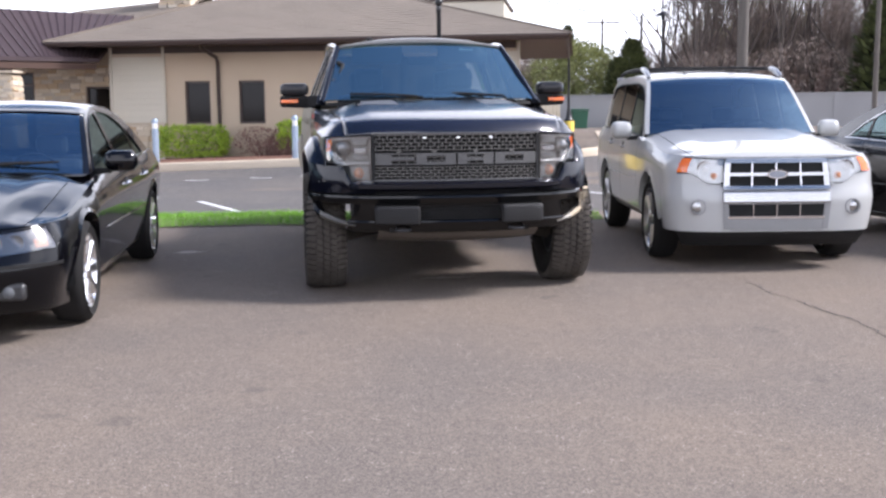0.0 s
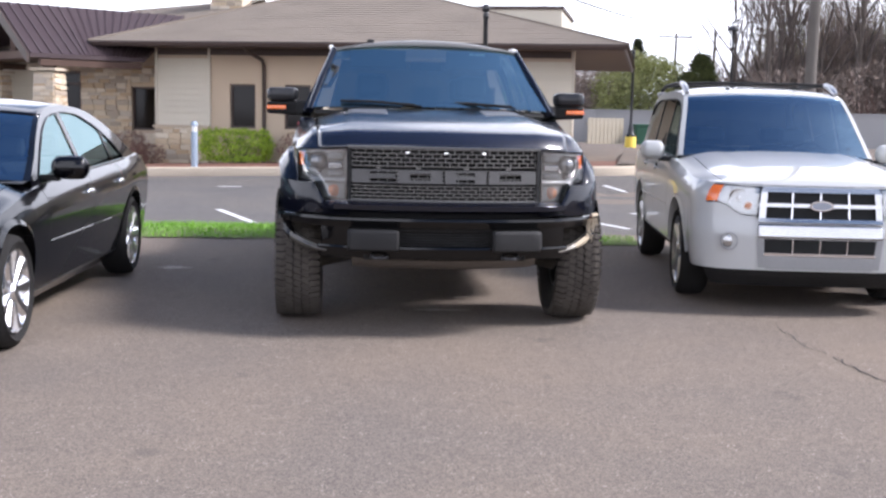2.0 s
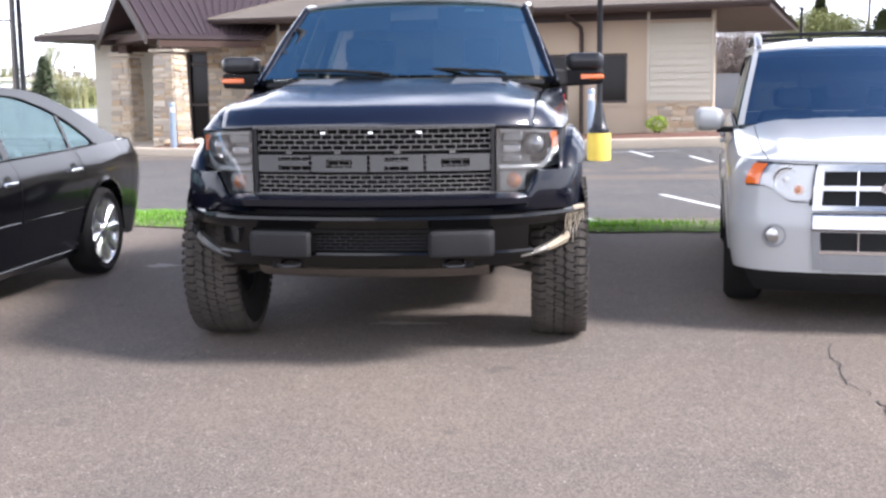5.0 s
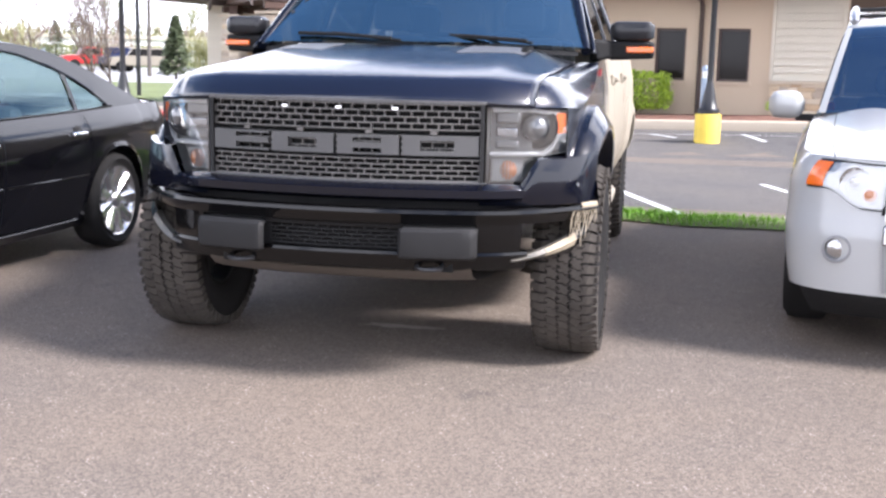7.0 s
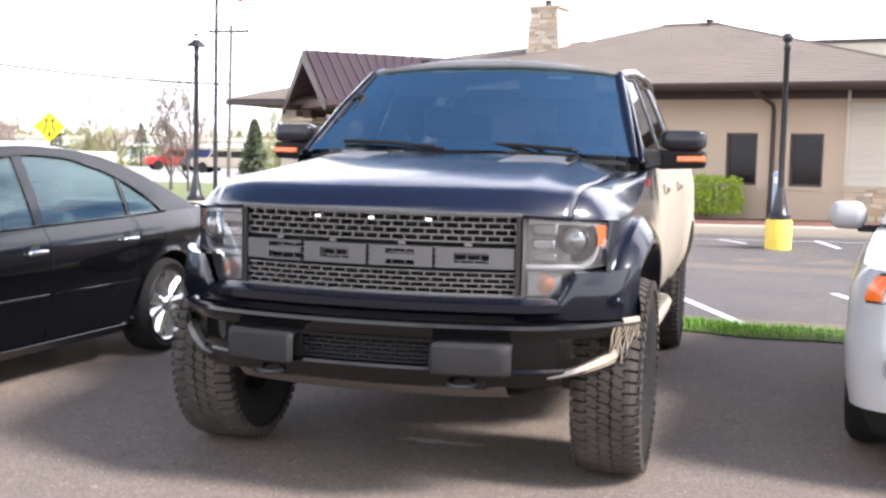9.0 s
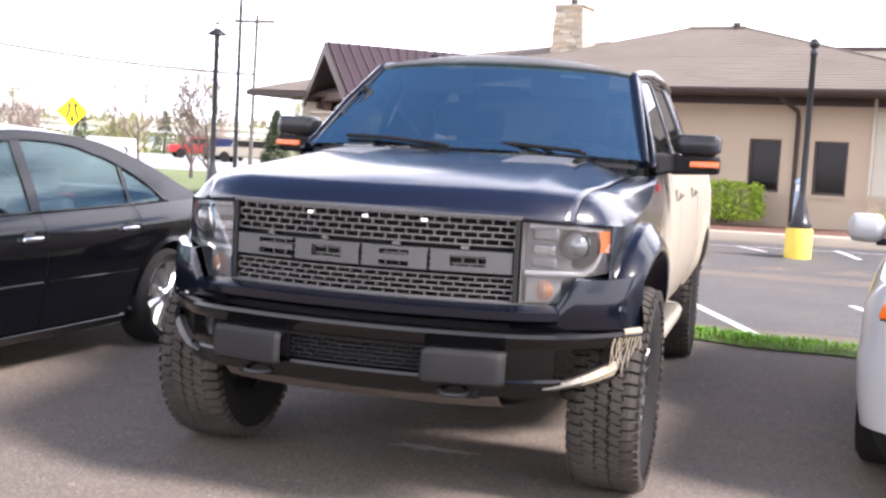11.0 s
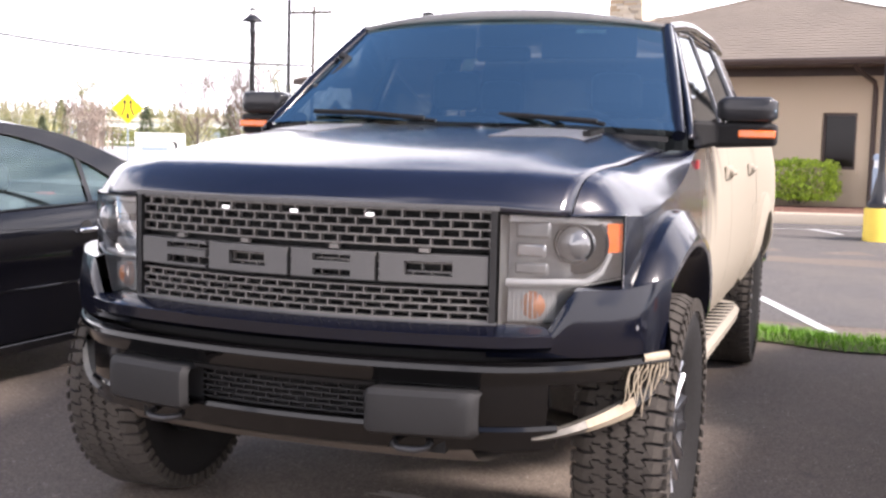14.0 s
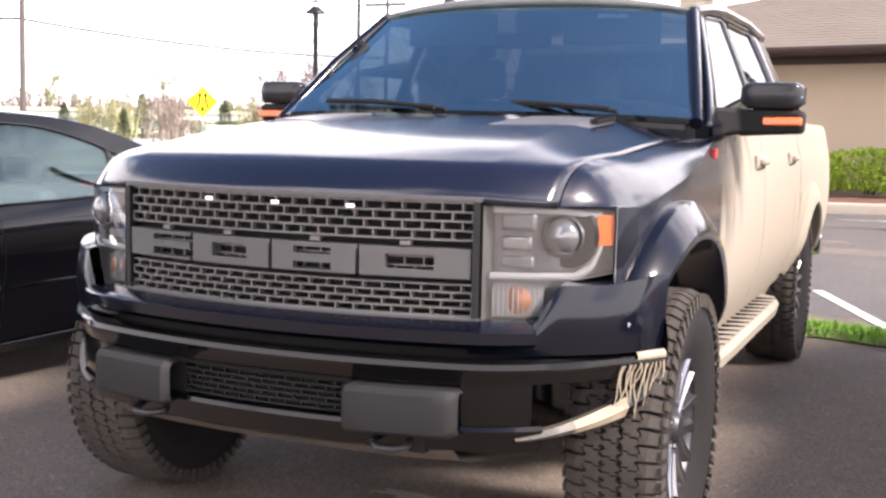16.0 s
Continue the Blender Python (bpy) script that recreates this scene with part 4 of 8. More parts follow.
tr = random.Random(21)
for i, (x, y, h, s) in enumerate(((21.5, 45.5, 13.5, 31), (18.8, 44.0, 15.5, 32), (20.5, 47.0, 14.0, 33), (22.5, 43.0, 16.0, 34), (25.5, 45.5, 15.0, 35), (28.5, 42.0, 16.0, 36), (22.3, 50.0, 16.0, 37), (31.0, 45.0, 15.0, 38), (25.8, 52.0, 14.0, 39), (24.0, 51.0, 17.0, 40), (27.0, 48.0, 16.0, 41), (34.0, 42.0, 16.0, 42), (37.0, 45.0, 17.0, 43), (28.0, 48.5, 14.5, 44), (20.0, 46.0, 13.0, 45), (21.7, 50.0, 15.5, 46), (23.2, 46.5, 14.5, 47), (26.5, 43.5, 15.0, 48), (30.0, 48.5, 16.5, 29), (32.5, 47.0, 15.5, 28), (35.5, 50.0, 17.0, 27), (9.6, 54.0, 6.2, 26), (11.2, 57.0, 6.8, 25), (12.8, 59.0, 6.4, 24), (18.2, 47.0, 13.0, 23), (19.2, 50.5, 12.5, 22), (20.6, 52.0, 13.5, 20))):
    bare_tree(pose(x, y, 0.2, 0, 0, tr.uniform(0, 360)), h, s, 5 if i % 3 == 0 else 4, 0.45, 0.0095)
for i, (x, y, h, w, s) in enumerate(((14.6, 43.0, 3.3, 1.2, 51), (15.6, 44.5, 4.2, 1.2, 52), (27.5, 37.5, 6.2, 2.2, 53), (30.0, 37.0, 6.8, 2.4, 54), (32.5, 36.5, 6.6, 2.4, 55), (25.6, 39.6, 5.6, 1.9, 56), (35.5, 36.0, 7.0, 2.6, 57), (29.0, 39.5, 8.0, 2.6, 59), (33.0, 39.0, 8.6, 2.8, 49))):
    evergreen(pose(x, y, 0.2), h, w, s, n=3600, columnar=0.75, label="dense dark green evergreen behind the grey fence")
evergreen(pose(16.5, 60.0, 0.2), 6.0, 1.6, 58, n=2200, label="pointed dark spruce far behind the fence")
for i, (x, y, sx, h) in enumerate(((12.9, 46.0, 2.0, 4.3), (14.6, 50.0, 2.3, 4.5), (13.9, 47.5, 1.8, 4.0))):
    shrub("thicket", "yellow-green budding thicket behind the fence", pose(x, y, 0.2), sx, 1.5, h, M_LEAFY, 9000, 0.075, 60 + i, 0.2, "thickets")
for i, (x, y, sx, h) in enumerate(((19.0, 42.0, 2.6, 3.6), (22.5, 40.5, 2.6, 3.9), (16.0, 47.0, 2.5, 3.4), (4.0, 50.0, 2.6, 2.7), (9.4, 46.5, 2.3, 2.6), (6.6, 48.5, 2.2, 2.6))):
    shrub("thicket", "leafless brown brush behind the fence", pose(x, y, 0.2), sx, 1.5, h, M_BRUSH, 3200, 0.06, 70 + i, 0.2, "thickets", True)


def brush_belt(m, sx, sy, h, mat, n, seed, label, k=1.0):
    """A dense belt of tall upright stems with fine side twigs."""
    r = random.Random(seed)
    ob = thing("brush_belt", label, "brush", m, "brush belts")
    b = Build()
    for i in range(n):
        x, y = r.uniform(-sx, sx), r.uniform(-sy, sy)
        top = h * (0.55 + 0.45 * r.random() ** 0.6) * (0.85 + 0.35 * noise.noise((x * 0.5 + seed, y * 0.3, 0)))
        p, d = Vector((x, y, -0.1)), Vector((r.uniform(-0.16, 0.16), r.uniform(-0.16, 0.16), 1))
        w = r.uniform(0.015, 0.05) * k
        a = r.uniform(0, 3.14)
        sd = Vector((math.cos(a), math.sin(a), 0)) * w
        tip = p + d * top
        b.add([p - sd, p + sd, tip], [(0, 1, 2)])
        for i2 in range(15):
            t = r.uniform(0.22, 0.97)
            q = p.lerp(tip, t)
            a2 = r.uniform(0, 6.28)
            e = Vector((math.cos(a2), math.sin(a2), r.uniform(0.3, 1.3))) * (0.35 + 1.5 * (1 - t)) * r.uniform(0.4, 1.0)
            s2 = Vector((-math.sin(a2), math.cos(a2), 0)) * r.uniform(0.009, 0.022) * k
            b.add([q - s2, q + s2, q + e], [(0, 1, 2)])
            for j in range(3):
                q2 = q + e * r.uniform(0.3, 0.95)
                f = Vector((r.uniform(-1, 1), r.uniform(-1, 1), r.uniform(0.0, 1.2))) * r.uniform(0.15, 0.45)
                b.add([q2 - s2 * 0.6, q2 + s2 * 0.6, q2 + f], [(0, 1, 2)])
    tagged(part("brush", b, mat, ob), kind="stuff")
    return ob


for i, (x, y, h, mt) in enumerate(((9.2, 49.5, 4.6, M_BRUSH), (10.4, 53.5, 5.4, M_BRUSH), (20.0, 49.0, 5.2, M_BRUSH), (23.5, 50.5, 6.2, M_OLIVE), (22.5, 47.5, 6.5, M_BRUSH), (24.5, 47.0, 8.5, M_BRUSH), (29.0, 45.5, 9.5, M_BRUSH), (33.5, 44.0, 10.0, M_OLIVE), (38.0, 42.5, 10.0, M_BRUSH), (25.5, 54.0, 9.0, M_OLIVE), (26.0, 53.0, 10.0, M_OLIVE), (31.5, 51.0, 11.0, M_BRUSH), (37.0, 49.0, 11.0, M_BRUSH))):
    brush_belt(pose(x, y, 0.2, 0, 0, -17), 3.0, 1.6, h, mt, 430, 700 + i, "dense belt of leafless brown brush behind the fence")


def utility_pole(m, h, r, arm, label):
    ob = thing("utility_pole", label, "utility pole", m, "utility poles")
    part("pole", Build().tube([(0, 0, -0.3), (0.01 * h, 0, h)], [r, r * 0.75], 10), M_WOOD, ob, smooth=50)
    if arm:
        part("crossarm", Build().box(-arm / 2, arm / 2, -r - 0.1, -r * 0.7, h - 0.45, h - 0.3), M_WOOD, ob)
        for k in (-0.45, -0.2, 0.2, 0.45):
            part("insulator", Build().lathe([(0.03, h - 0.3), (0.05, h - 0.2), (0.03, h - 0.1), (0, h - 0.1)], sides=8, centre=(arm * k, -r - 0.02, 0)), M_STEEL, ob)
    return ob


utility_pole(pose(9.35, 17.0, 0.3), 11.5, 0.13, 0, "thick weathered grey utility pole behind the parked cars")
utility_pole(pose(14.9, 21.0, 0.4), 9.5, 0.07, 0, "slim grey utility pole near the fence")
utility_pole(pose(29.9, 98.5, 0), 9.6, 0.16, 3.2, "distant utility pole with crossarm")
utility_pole(pose(24.5, 108.0, 0), 9.0, 0.16, 3.2, "distant utility pole with crossarm")
utility_pole(pose(-27.6, 54.3, 0), 8.6, 0.12, 2.5, "distant utility pole with crossarm beyond the road")
utility_pole(pose(-40.4, 39.95, 0), 9.5, 0.16, 2.6, "weathered roadside utility pole carrying cables")


def cable(name, a, c, sag, r=0.012):
    a, c = Vector(a), Vector(c)
    pts = [a.lerp(c, t) - Vector((0, 0, sag * 4 * t * (1 - t))) for t in steps(0, 1, 20)]
    return tagged(part(name, Build().tube(pts, r, 4), M_BLACK), "thin black overhead cable strung between poles", "cable", "overhead cables")


cable("cable", (-40.4, 39.95, 6.35), (-27.6, 54.3, 5.28), 0.4, 0.075)
cable("cable", (-40.4, 39.95, 5.4), (-27.6, 54.3, 4.95), 0.4, 0.025)
cable("cable", (-40.4, 39.95, 6.35), (-70.0, 12.0, 6.9), 0.5, 0.075)
utility_pole(pose(24.1, 69.1, 0), 7.6, 0.13, 0, "distant utility pole among the bare trees")
cable("cable", (4.27, 21.53, 4.6), (24.1, 69.1, 7.45), 0.3, 0.03)

# ---- beyond the lot, left: lawn, road, signs, far buildings and trees ----
def far_sheet(name, mat, pts, z, label, cat):
    return structure(part(name, Build().add([(x, y, z) for x, y in pts], [tuple(range(len(pts)))]), mat), label, cat)


far_sheet("lawn", M_TURF, [(-60, 14), (-12, 22), (-9, 26.5), (-9, 43.5), (-27, 41.0), (-60, 36.5)], 0.03, "green roadside lawn", "lawn")
far_sheet("road_surface", M_ROAD, [(-120, 34), (-60, 37), (-27, 41.5), (-5, 45), (-5, 92), (-120, 72)], 0.02, "pale sunlit road", "road")
far_sheet("far_lawn", M_TURF, [(-220, 70), (-120, 72.5), (-5, 92.5), (-3, 160), (-220, 160)], 0.025, "dry green far roadside", "lawn")


def flag_pole(m):
    ob = thing("flagpole", "tall dark flagpole with a striped flag hanging limp", "flagpole", m)
    part("pole", Build().tube([(0, 0, -0.1), (0, 0, 9.6)], [0.07, 0.045], 10), M_BLACK, ob, smooth=40)
    part("ball", Build().lathe([(0, 9.6), (0.07, 9.66), (0.07, 9.72), (0, 9.78)], sides=10), M_STEEL, ob)
    fl = part("flag", Build().grid([[(0.07 + 0.72 * s + 0.03 * math.sin(9 * t), 0.1 * math.sin(7 * s + 2 * t), 7.6 - 1.35 * t - 0.25 * s) for s in steps(0, 1, 8)] for t in steps(0, 1, 13)]), M_WHITE, ob)
    for k in range(7):
        t0, t1 = 2 * k / 13, (2 * k + 1) / 13
        part("stripe", Build().grid([[(0.07 + 0.72 * s + 0.03 * math.sin(9 * t), 0.1 * math.sin(7 * s + 2 * t) - 0.006, 7.6 - 1.35 * t - 0.25 * s) for s in steps(0, 1, 8)] for t in (t0, t1)]), M_RED, fl)
    part("canton", Build().grid([[(0.07 + 0.72 * s + 0.03 * math.sin(9 * t), 0.1 * math.sin(7 * s + 2 * t) - 0.012, 7.6 - 1.35 * t - 0.25 * s) for s in steps(0, 0.42, 5)] for t in steps(0, 0.52, 5)]), M_BLUE, fl)
    return ob


flag_pole(pose(-14.95, 27.9, 0.1, 0, 0, 30))

sg = thing("road_sign", "yellow diamond warning sign with black merging arrows", "road sign", pose(-25.2, 34.0, 0, 0, 0, 37))
part("post", Build().tube([(0, 0.04, -0.1), (0, 0.04, 2.6)], 0.03, 6), M_STEEL, sg)
pl = Build().prism([(0, 1.66), (0.6, 2.26), (0, 2.86), (-0.6, 2.26)], "y", 0.0, 0.015)
pn = part("panel", pl, M_SIGNYELLOW, sg)
for s in (-1, 1):
    part("arrow", Build().prism([(s * 0.2, 1.98), (s * 0.26, 1.98), (s * 0.15, 2.28), (s * 0.14, 2.48), (s * 0.08, 2.48), (s * 0.09, 2.26)], "y", -0.008, -0.003), M_BLACK, pn)
    part("arrow_head", Build().prism([(s * 0.03, 2.46), (s * 0.2, 2.46), (s * 0.11, 2.62)], "y", -0.008, -0.003), M_BLACK, pn)
part("arrow_stem", Build().prism([(-0.05, 1.86), (0.05, 1.86), (0.05, 2.02), (0, 2.1), (-0.05, 2.02)], "y", -0.008, -0.003), M_BLACK, pn)

ms = thing("monument_sign", "white panel sign with grey bars and a dark swoosh", "sign", pose(-16.6, 23.6, 0.03, 0, 0, 38))
part("panel", Build().box(-0.68, 0.68, 0, 0.12, 0.55, 1.32), M_WHITE, ms, bevel=0.01)
part("leg", Build().box(-0.6, -0.5, 0.02, 0.1, -0.05, 0.549), M_STEEL, ms)
part("leg", Build().box(0.5, 0.6, 0.02, 0.1, -0.05, 0.549), M_STEEL, ms)
part("bar", Build().box(-0.5, 0.2, -0.01, -0.003, 0.82, 0.94), M_STEEL, ms)
part("swoosh", Build().prism([(0.3, 0.78), (0.42, 0.86), (0.47, 0.98), (0.42, 1.08), (0.2, 1.12), (0.36, 1.05), (0.4, 0.96), (0.38, 0.88)], "y", -0.01, -0.003), M_BLACK, ms)

for x, y, h, s in ((-18.9, 32.2, 4.3, 81), (-17.7, 31.3, 3.6, 82), (-30.9, 48.0, 4.6, 83)):
    bare_tree(pose(x, y, 0.05, 0, 0, s * 40), h, s, 4, 0.5, 0.014, "young leafless street tree on the lawn", least=0.007)
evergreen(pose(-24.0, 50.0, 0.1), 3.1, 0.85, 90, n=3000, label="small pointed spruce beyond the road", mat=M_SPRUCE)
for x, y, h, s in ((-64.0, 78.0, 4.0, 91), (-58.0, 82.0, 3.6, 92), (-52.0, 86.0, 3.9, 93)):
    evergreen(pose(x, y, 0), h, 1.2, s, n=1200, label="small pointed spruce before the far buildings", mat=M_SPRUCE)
for i, (x, y, h) in enumerate(((-104, 92, 9), (-96, 100, 8.5), (-88, 112, 11), (-78, 118, 9), (-66, 122, 12), (-57, 126, 9.5), (-48, 128, 9), (-38, 134, 10), (-28, 140, 9), (-18, 150, 10))):
    bare_tree(pose(x, y, 0, 0, 0, i * 50), h, 100 + i, 3, 0.55, 0.018, "distant tree in pale spring bud", 2600, M_LEAFY if i % 3 else M_TWIG)
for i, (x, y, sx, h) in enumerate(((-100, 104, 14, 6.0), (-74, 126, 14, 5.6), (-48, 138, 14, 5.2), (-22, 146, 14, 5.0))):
    brush_belt(pose(x, y, 0, 0, 0, 40), sx + 3, 3, h, M_HAZEBUD if i % 2 else M_HAZETWIG, 430, 120 + i, "distant belt of budding brush", 6.0)
for i, (x, y, sx, h, mt) in enumerate(((-63.6, 73.0, 2.6, 5.6, M_HAZEBUD), (-60.0, 76.0, 2.2, 5.6, M_HAZETWIG), (-74.0, 66.0, 3.0, 6.0, M_HAZEBUD), (-50.2, 64.6, 1.0, 4.4, M_HAZETWIG), (-54.0, 82.0, 2.6, 4.4, M_HAZEBUD), (-46.0, 84.0, 2.4, 4.8, M_HAZETWIG), (-40.0, 90.0, 3.0, 4.0, M_HAZEBUD))):
    brush_belt(pose(x, y, 0), sx, 1.4, h, mt, 28 if mt is M_HAZETWIG else 60, 150 + i, "clump of budding trees far beyond the road, paled as by haze", 2.4)
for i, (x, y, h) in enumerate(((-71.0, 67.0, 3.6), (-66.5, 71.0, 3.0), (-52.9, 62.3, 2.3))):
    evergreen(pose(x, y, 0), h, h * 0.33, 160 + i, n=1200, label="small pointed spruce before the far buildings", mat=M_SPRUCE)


def far_shop(m, w, d, h, label):
    ob = thing("commercial_building", label, "building", m, "far buildings")
    part("wall", Build().box(-w / 2, w / 2, 0, d, -0.1, h), M_WHITE, ob)
    part("roof_edge", Build().box(-w / 2 - 0.3, w / 2 + 0.3, -0.3, d + 0.3, h, h + 0.35), M_SIDING, ob)
    n = int(w / 4)
    for k in range(n):
        u = -w / 2 + (k + 0.5) * w / n
        wd = part("window", Build().box(u - 1.1, u + 1.1, -0.03, -0.005, 0.9, h - 0.8), M_STEEL, ob)
        part("window_frame", Build().prism([(u - 1.2, 0.8), (u + 1.2, 0.8), (u + 1.2, 0.89), (u - 1.2, 0.89)], "y", -0.05, -0.004), M_WHITE, wd)
    return ob


for i, (x, y, sx) in enumerate(((-72, 84, 10), (-57, 92, 9), (-48, 98, 9), (-36, 106, 9), (-88, 76, 9))):
    shrub("thicket", "low belt of yellow-green roadside brush", pose(x, y, 0, 0, 0, 35), sx, 2, 1.9, M_LEAFY, 4500, 0.14, 140 + i, 0.5, "thickets")
far_shop(pose(-80, 96, 0, 0, 0, 40), 26, 12, 2.5, "long low white commercial building far beyond the road")
far_shop(pose(-58, 110, 0, 0, 0, 35), 22, 12, 2.7, "low white commercial building far beyond the road")
far_shop(pose(-36, 122, 0, 0, 0, 25), 20, 12, 2.6, "low white commercial building with flat roof far off")
# ---- vehicle materials ----
def paint(name, base, rough=0.28, metal=0.2, coat=1.0, var=0.12, ior=1.6, gloss=0.055):
    m = material(name, base, rough, metal, var=var, scale=1.5, coat=coat, bscale=220)
    pb = m.node_tree.nodes["Principled BSDF"]
    pb.inputs["Coat Roughness"].default_value = gloss
    pb.inputs["Coat IOR"].default_value = ior
    pb.inputs["Specular IOR Level"].default_value = 0.06
    return m


def dusty(name, base, dust, y0, y1, zk=0.5, clean=0.3):
    """Paint under dried mud that thickens toward the rear and the sill."""
    m = paint(name, base)
    n, l = m.node_tree.nodes, m.node_tree.links
    p = n["Principled BSDF"]
    tc = n["Texture Coordinate"]
    sep = n.new("ShaderNodeSeparateXYZ")
    l.new(tc.outputs["Object"], sep.inputs[0])
    nz = n.new("ShaderNodeTexNoise")
    nz.inputs["Scale"].default_value, nz.inputs["Detail"].default_value = 3.0, 8
    st = n.new("ShaderNodeMapping")
    st.inputs["Scale"].default_value = (1, 1.3, 0.45)
    l.new(tc.outputs["Object"], st.inputs[0])
    l.new(st.outputs[0], nz.inputs["Vector"])

    def math_node(op, a, c):
        q = n.new("ShaderNodeMath")
        q.operation = op
        for i, v in enumerate((a, c)):
            if isinstance(v, (int, float)):
                q.inputs[i].default_value = v
            else:
                l.new(v, q.inputs[i])
        return q.outputs[0]

    h = math_node("MULTIPLY", math_node("SUBTRACT", 1.15, sep.outputs[2]), zk)
    s = math_node("ADD", math_node("ADD", sep.outputs[1], h), math_node("MULTIPLY", math_node("SUBTRACT", nz.outputs["Fac"], 0.5), 1.6))
    r = n.new("ShaderNodeMapRange")
    r.interpolation_type = "SMOOTHSTEP"
    r.inputs["From Min"].default_value, r.inputs["From Max"].default_value = y0, y1
    l.new(s, r.inputs["Value"])
    old = p.inputs["Base Color"].links[0].from_socket
    mx = n.new("ShaderNodeMix")
    mx.data_type = "RGBA"
    l.new(r.outputs[0], mx.inputs[0])
    l.new(old, mx.inputs[6])
    mx.inputs[7].default_value = (*dust, 1)
    l.new(mx.outputs[2], p.inputs["Base Color"])
    l.new(math_node("SUBTRACT", 1.0, r.outputs[0]), p.inputs["Coat Weight"])
    l.new(math_node("ADD", 0.28, math_node("MULTIPLY", r.outputs[0], 0.6)), p.inputs["Roughness"])
    l.new(math_node("MULTIPLY", math_node("SUBTRACT", 1.0, r.outputs[0]), 0.2), p.inputs["Metallic"])
    return m


NAVY = (0.003, 0.0038, 0.009)
DUSTC = (0.31, 0.275, 0.22)
M_NAVY = paint("navy_black_paint", (0.0019, 0.0025, 0.0068), 0.35, 0.0, ior=1.45, gloss=0.1)
M_NAVYDUST = dusty("navy_paint_under_dried_mud", NAVY, DUSTC, 1.3, 2.15, 1.5)
# lighter, shinier navy for upper panels: sky sheen and thin dust in one paint
M_HOOD = paint("navy_paint_with_dust_and_sky_sheen", (0.0035, 0.0046, 0.0125), 0.4, 0.0, 1.0, 0.3, ior=1.7, gloss=0.14)
# pale base colour holds the sky's glare on the roof along with dust
M_ROOFGLARE = paint("navy_roof_with_dust_and_glare", (0.15, 0.146, 0.14), 0.45, 0.0, 0.6, 0.3)
M_MIRROR = paint("dark_grey_mirror_shell", (0.022, 0.022, 0.024), 0.4, 0.0, 0.7, ior=1.42, gloss=0.15)
M_BUMPER = paint("satin_black_bumper_paint", (0.003, 0.0028, 0.003), 0.24, 0.0, 0.8, ior=1.42)
M_BLADE = material("dull_grey_blade", (0.12, 0.118, 0.112), 0.45, metal=0.4, var=0.4, scale=14, bump=0.2, bscale=60, tint=(0.25, 0.225, 0.185))
M_MUDCAKE = material("caked_pale_mud", (0.36, 0.30, 0.215), 0.95, var=0.25, scale=18, bump=0.3, bscale=90)
M_PLASTIC = material("black_textured_plastic", (0.014, 0.0135, 0.0135), 0.6, spec=0.2, var=0.25, scale=5, bump=0.25, bscale=300)
M_GREYPLASTIC = material("grey_textured_plastic", (0.019, 0.0185, 0.0185), 0.55, spec=0.22, var=0.15, scale=6, bump=0.3, bscale=350)
M_VENT = material("satin_grey_vent", (0.12, 0.12, 0.125), 0.3, var=0.1, scale=6, bump=0.1, bscale=200)
M_GRILLE = material("warm_grey_grille", (0.15, 0.142, 0.132), 0.42, metal=0.3, var=0.15, scale=8, bump=0.1, bscale=200)
M_PLATE = material("grey_grille_plate", (0.1, 0.098, 0.096), 0.5, spec=0.3, metal=0.2, var=0.1, scale=6, bump=0.1, bscale=200)
# near-black stands in for shade in slots, gaps and openings; also black liners
M_VOID = material("black_trim_and_cavity_shade", (0.006, 0.006, 0.006), 0.9, var=0.3)
M_RUBBER = material("tyre_rubber", (0.018, 0.017, 0.0165), 0.85, spec=0.2, var=0.25, scale=6, bump=0.3, bscale=120)
M_TREAD = material("dusty_tread_rubber", (0.066, 0.058, 0.05), 0.95, spec=0.15, var=0.3, scale=9, bump=0.4, bscale=90, island=0.3)
M_CHROME = material("chrome", (0.82, 0.82, 0.84), 0.13, metal=1.0, var=0.05)
M_WHEELCHROME = material("bright_wheel_chrome", (0.9, 0.9, 0.91), 0.24, metal=1.0, var=0.05)
M_ALLOY = material("machined_alloy", (0.42, 0.42, 0.43), 0.28, metal=1.0, var=0.1)
M_DARKALLOY = material("dark_painted_alloy", (0.05, 0.05, 0.053), 0.4, metal=0.6, var=0.2)
M_AMBER = material("amber_lens", (0.78, 0.15, 0.012), 0.15, var=0.1, coat=1.0)
M_AMBERDIM = material("amber_bulb_behind_lens", (0.44, 0.17, 0.07), 0.3, var=0.15, coat=1.0)
M_REFLECTOR = material("lamp_reflector", (0.42, 0.42, 0.42), 0.22, metal=0.9, var=0.1, scale=30)
M_LAMPDARK = material("lamp_housing", (0.22, 0.222, 0.218), 0.32, var=0.25, scale=12, metal=0.4)
M_LAMPBAR = material("lamp_light_guide", (0.34, 0.34, 0.33), 0.22, var=0.1)
M_LED = material("clear_marker_lens", (0.95, 0.95, 0.93), 0.2, var=0.03, emit=0.6)
M_LENS = glass("clear_lamp_lens", (0.88, 0.89, 0.9), f0=0.17)
# windscreens: the blue of the reflected sky is put into the gloss tint
M_GLASS = glass("windscreen_glass", (0.4, 0.48, 0.52), (0.6, 0.9, 1.0), f0=0.4)
M_TINT = glass("tinted_side_glass", (0.13, 0.15, 0.15), (0.62, 0.66, 0.68), f0=0.11)
M_CARGLASS = glass("car_windscreen_glass", (0.42, 0.5, 0.55), (0.5, 0.76, 1.0), f0=0.27)
M_SIDE = glass("pale_side_glass", (0.5, 0.6, 0.6), (0.52, 0.70, 0.72), f0=0.15)
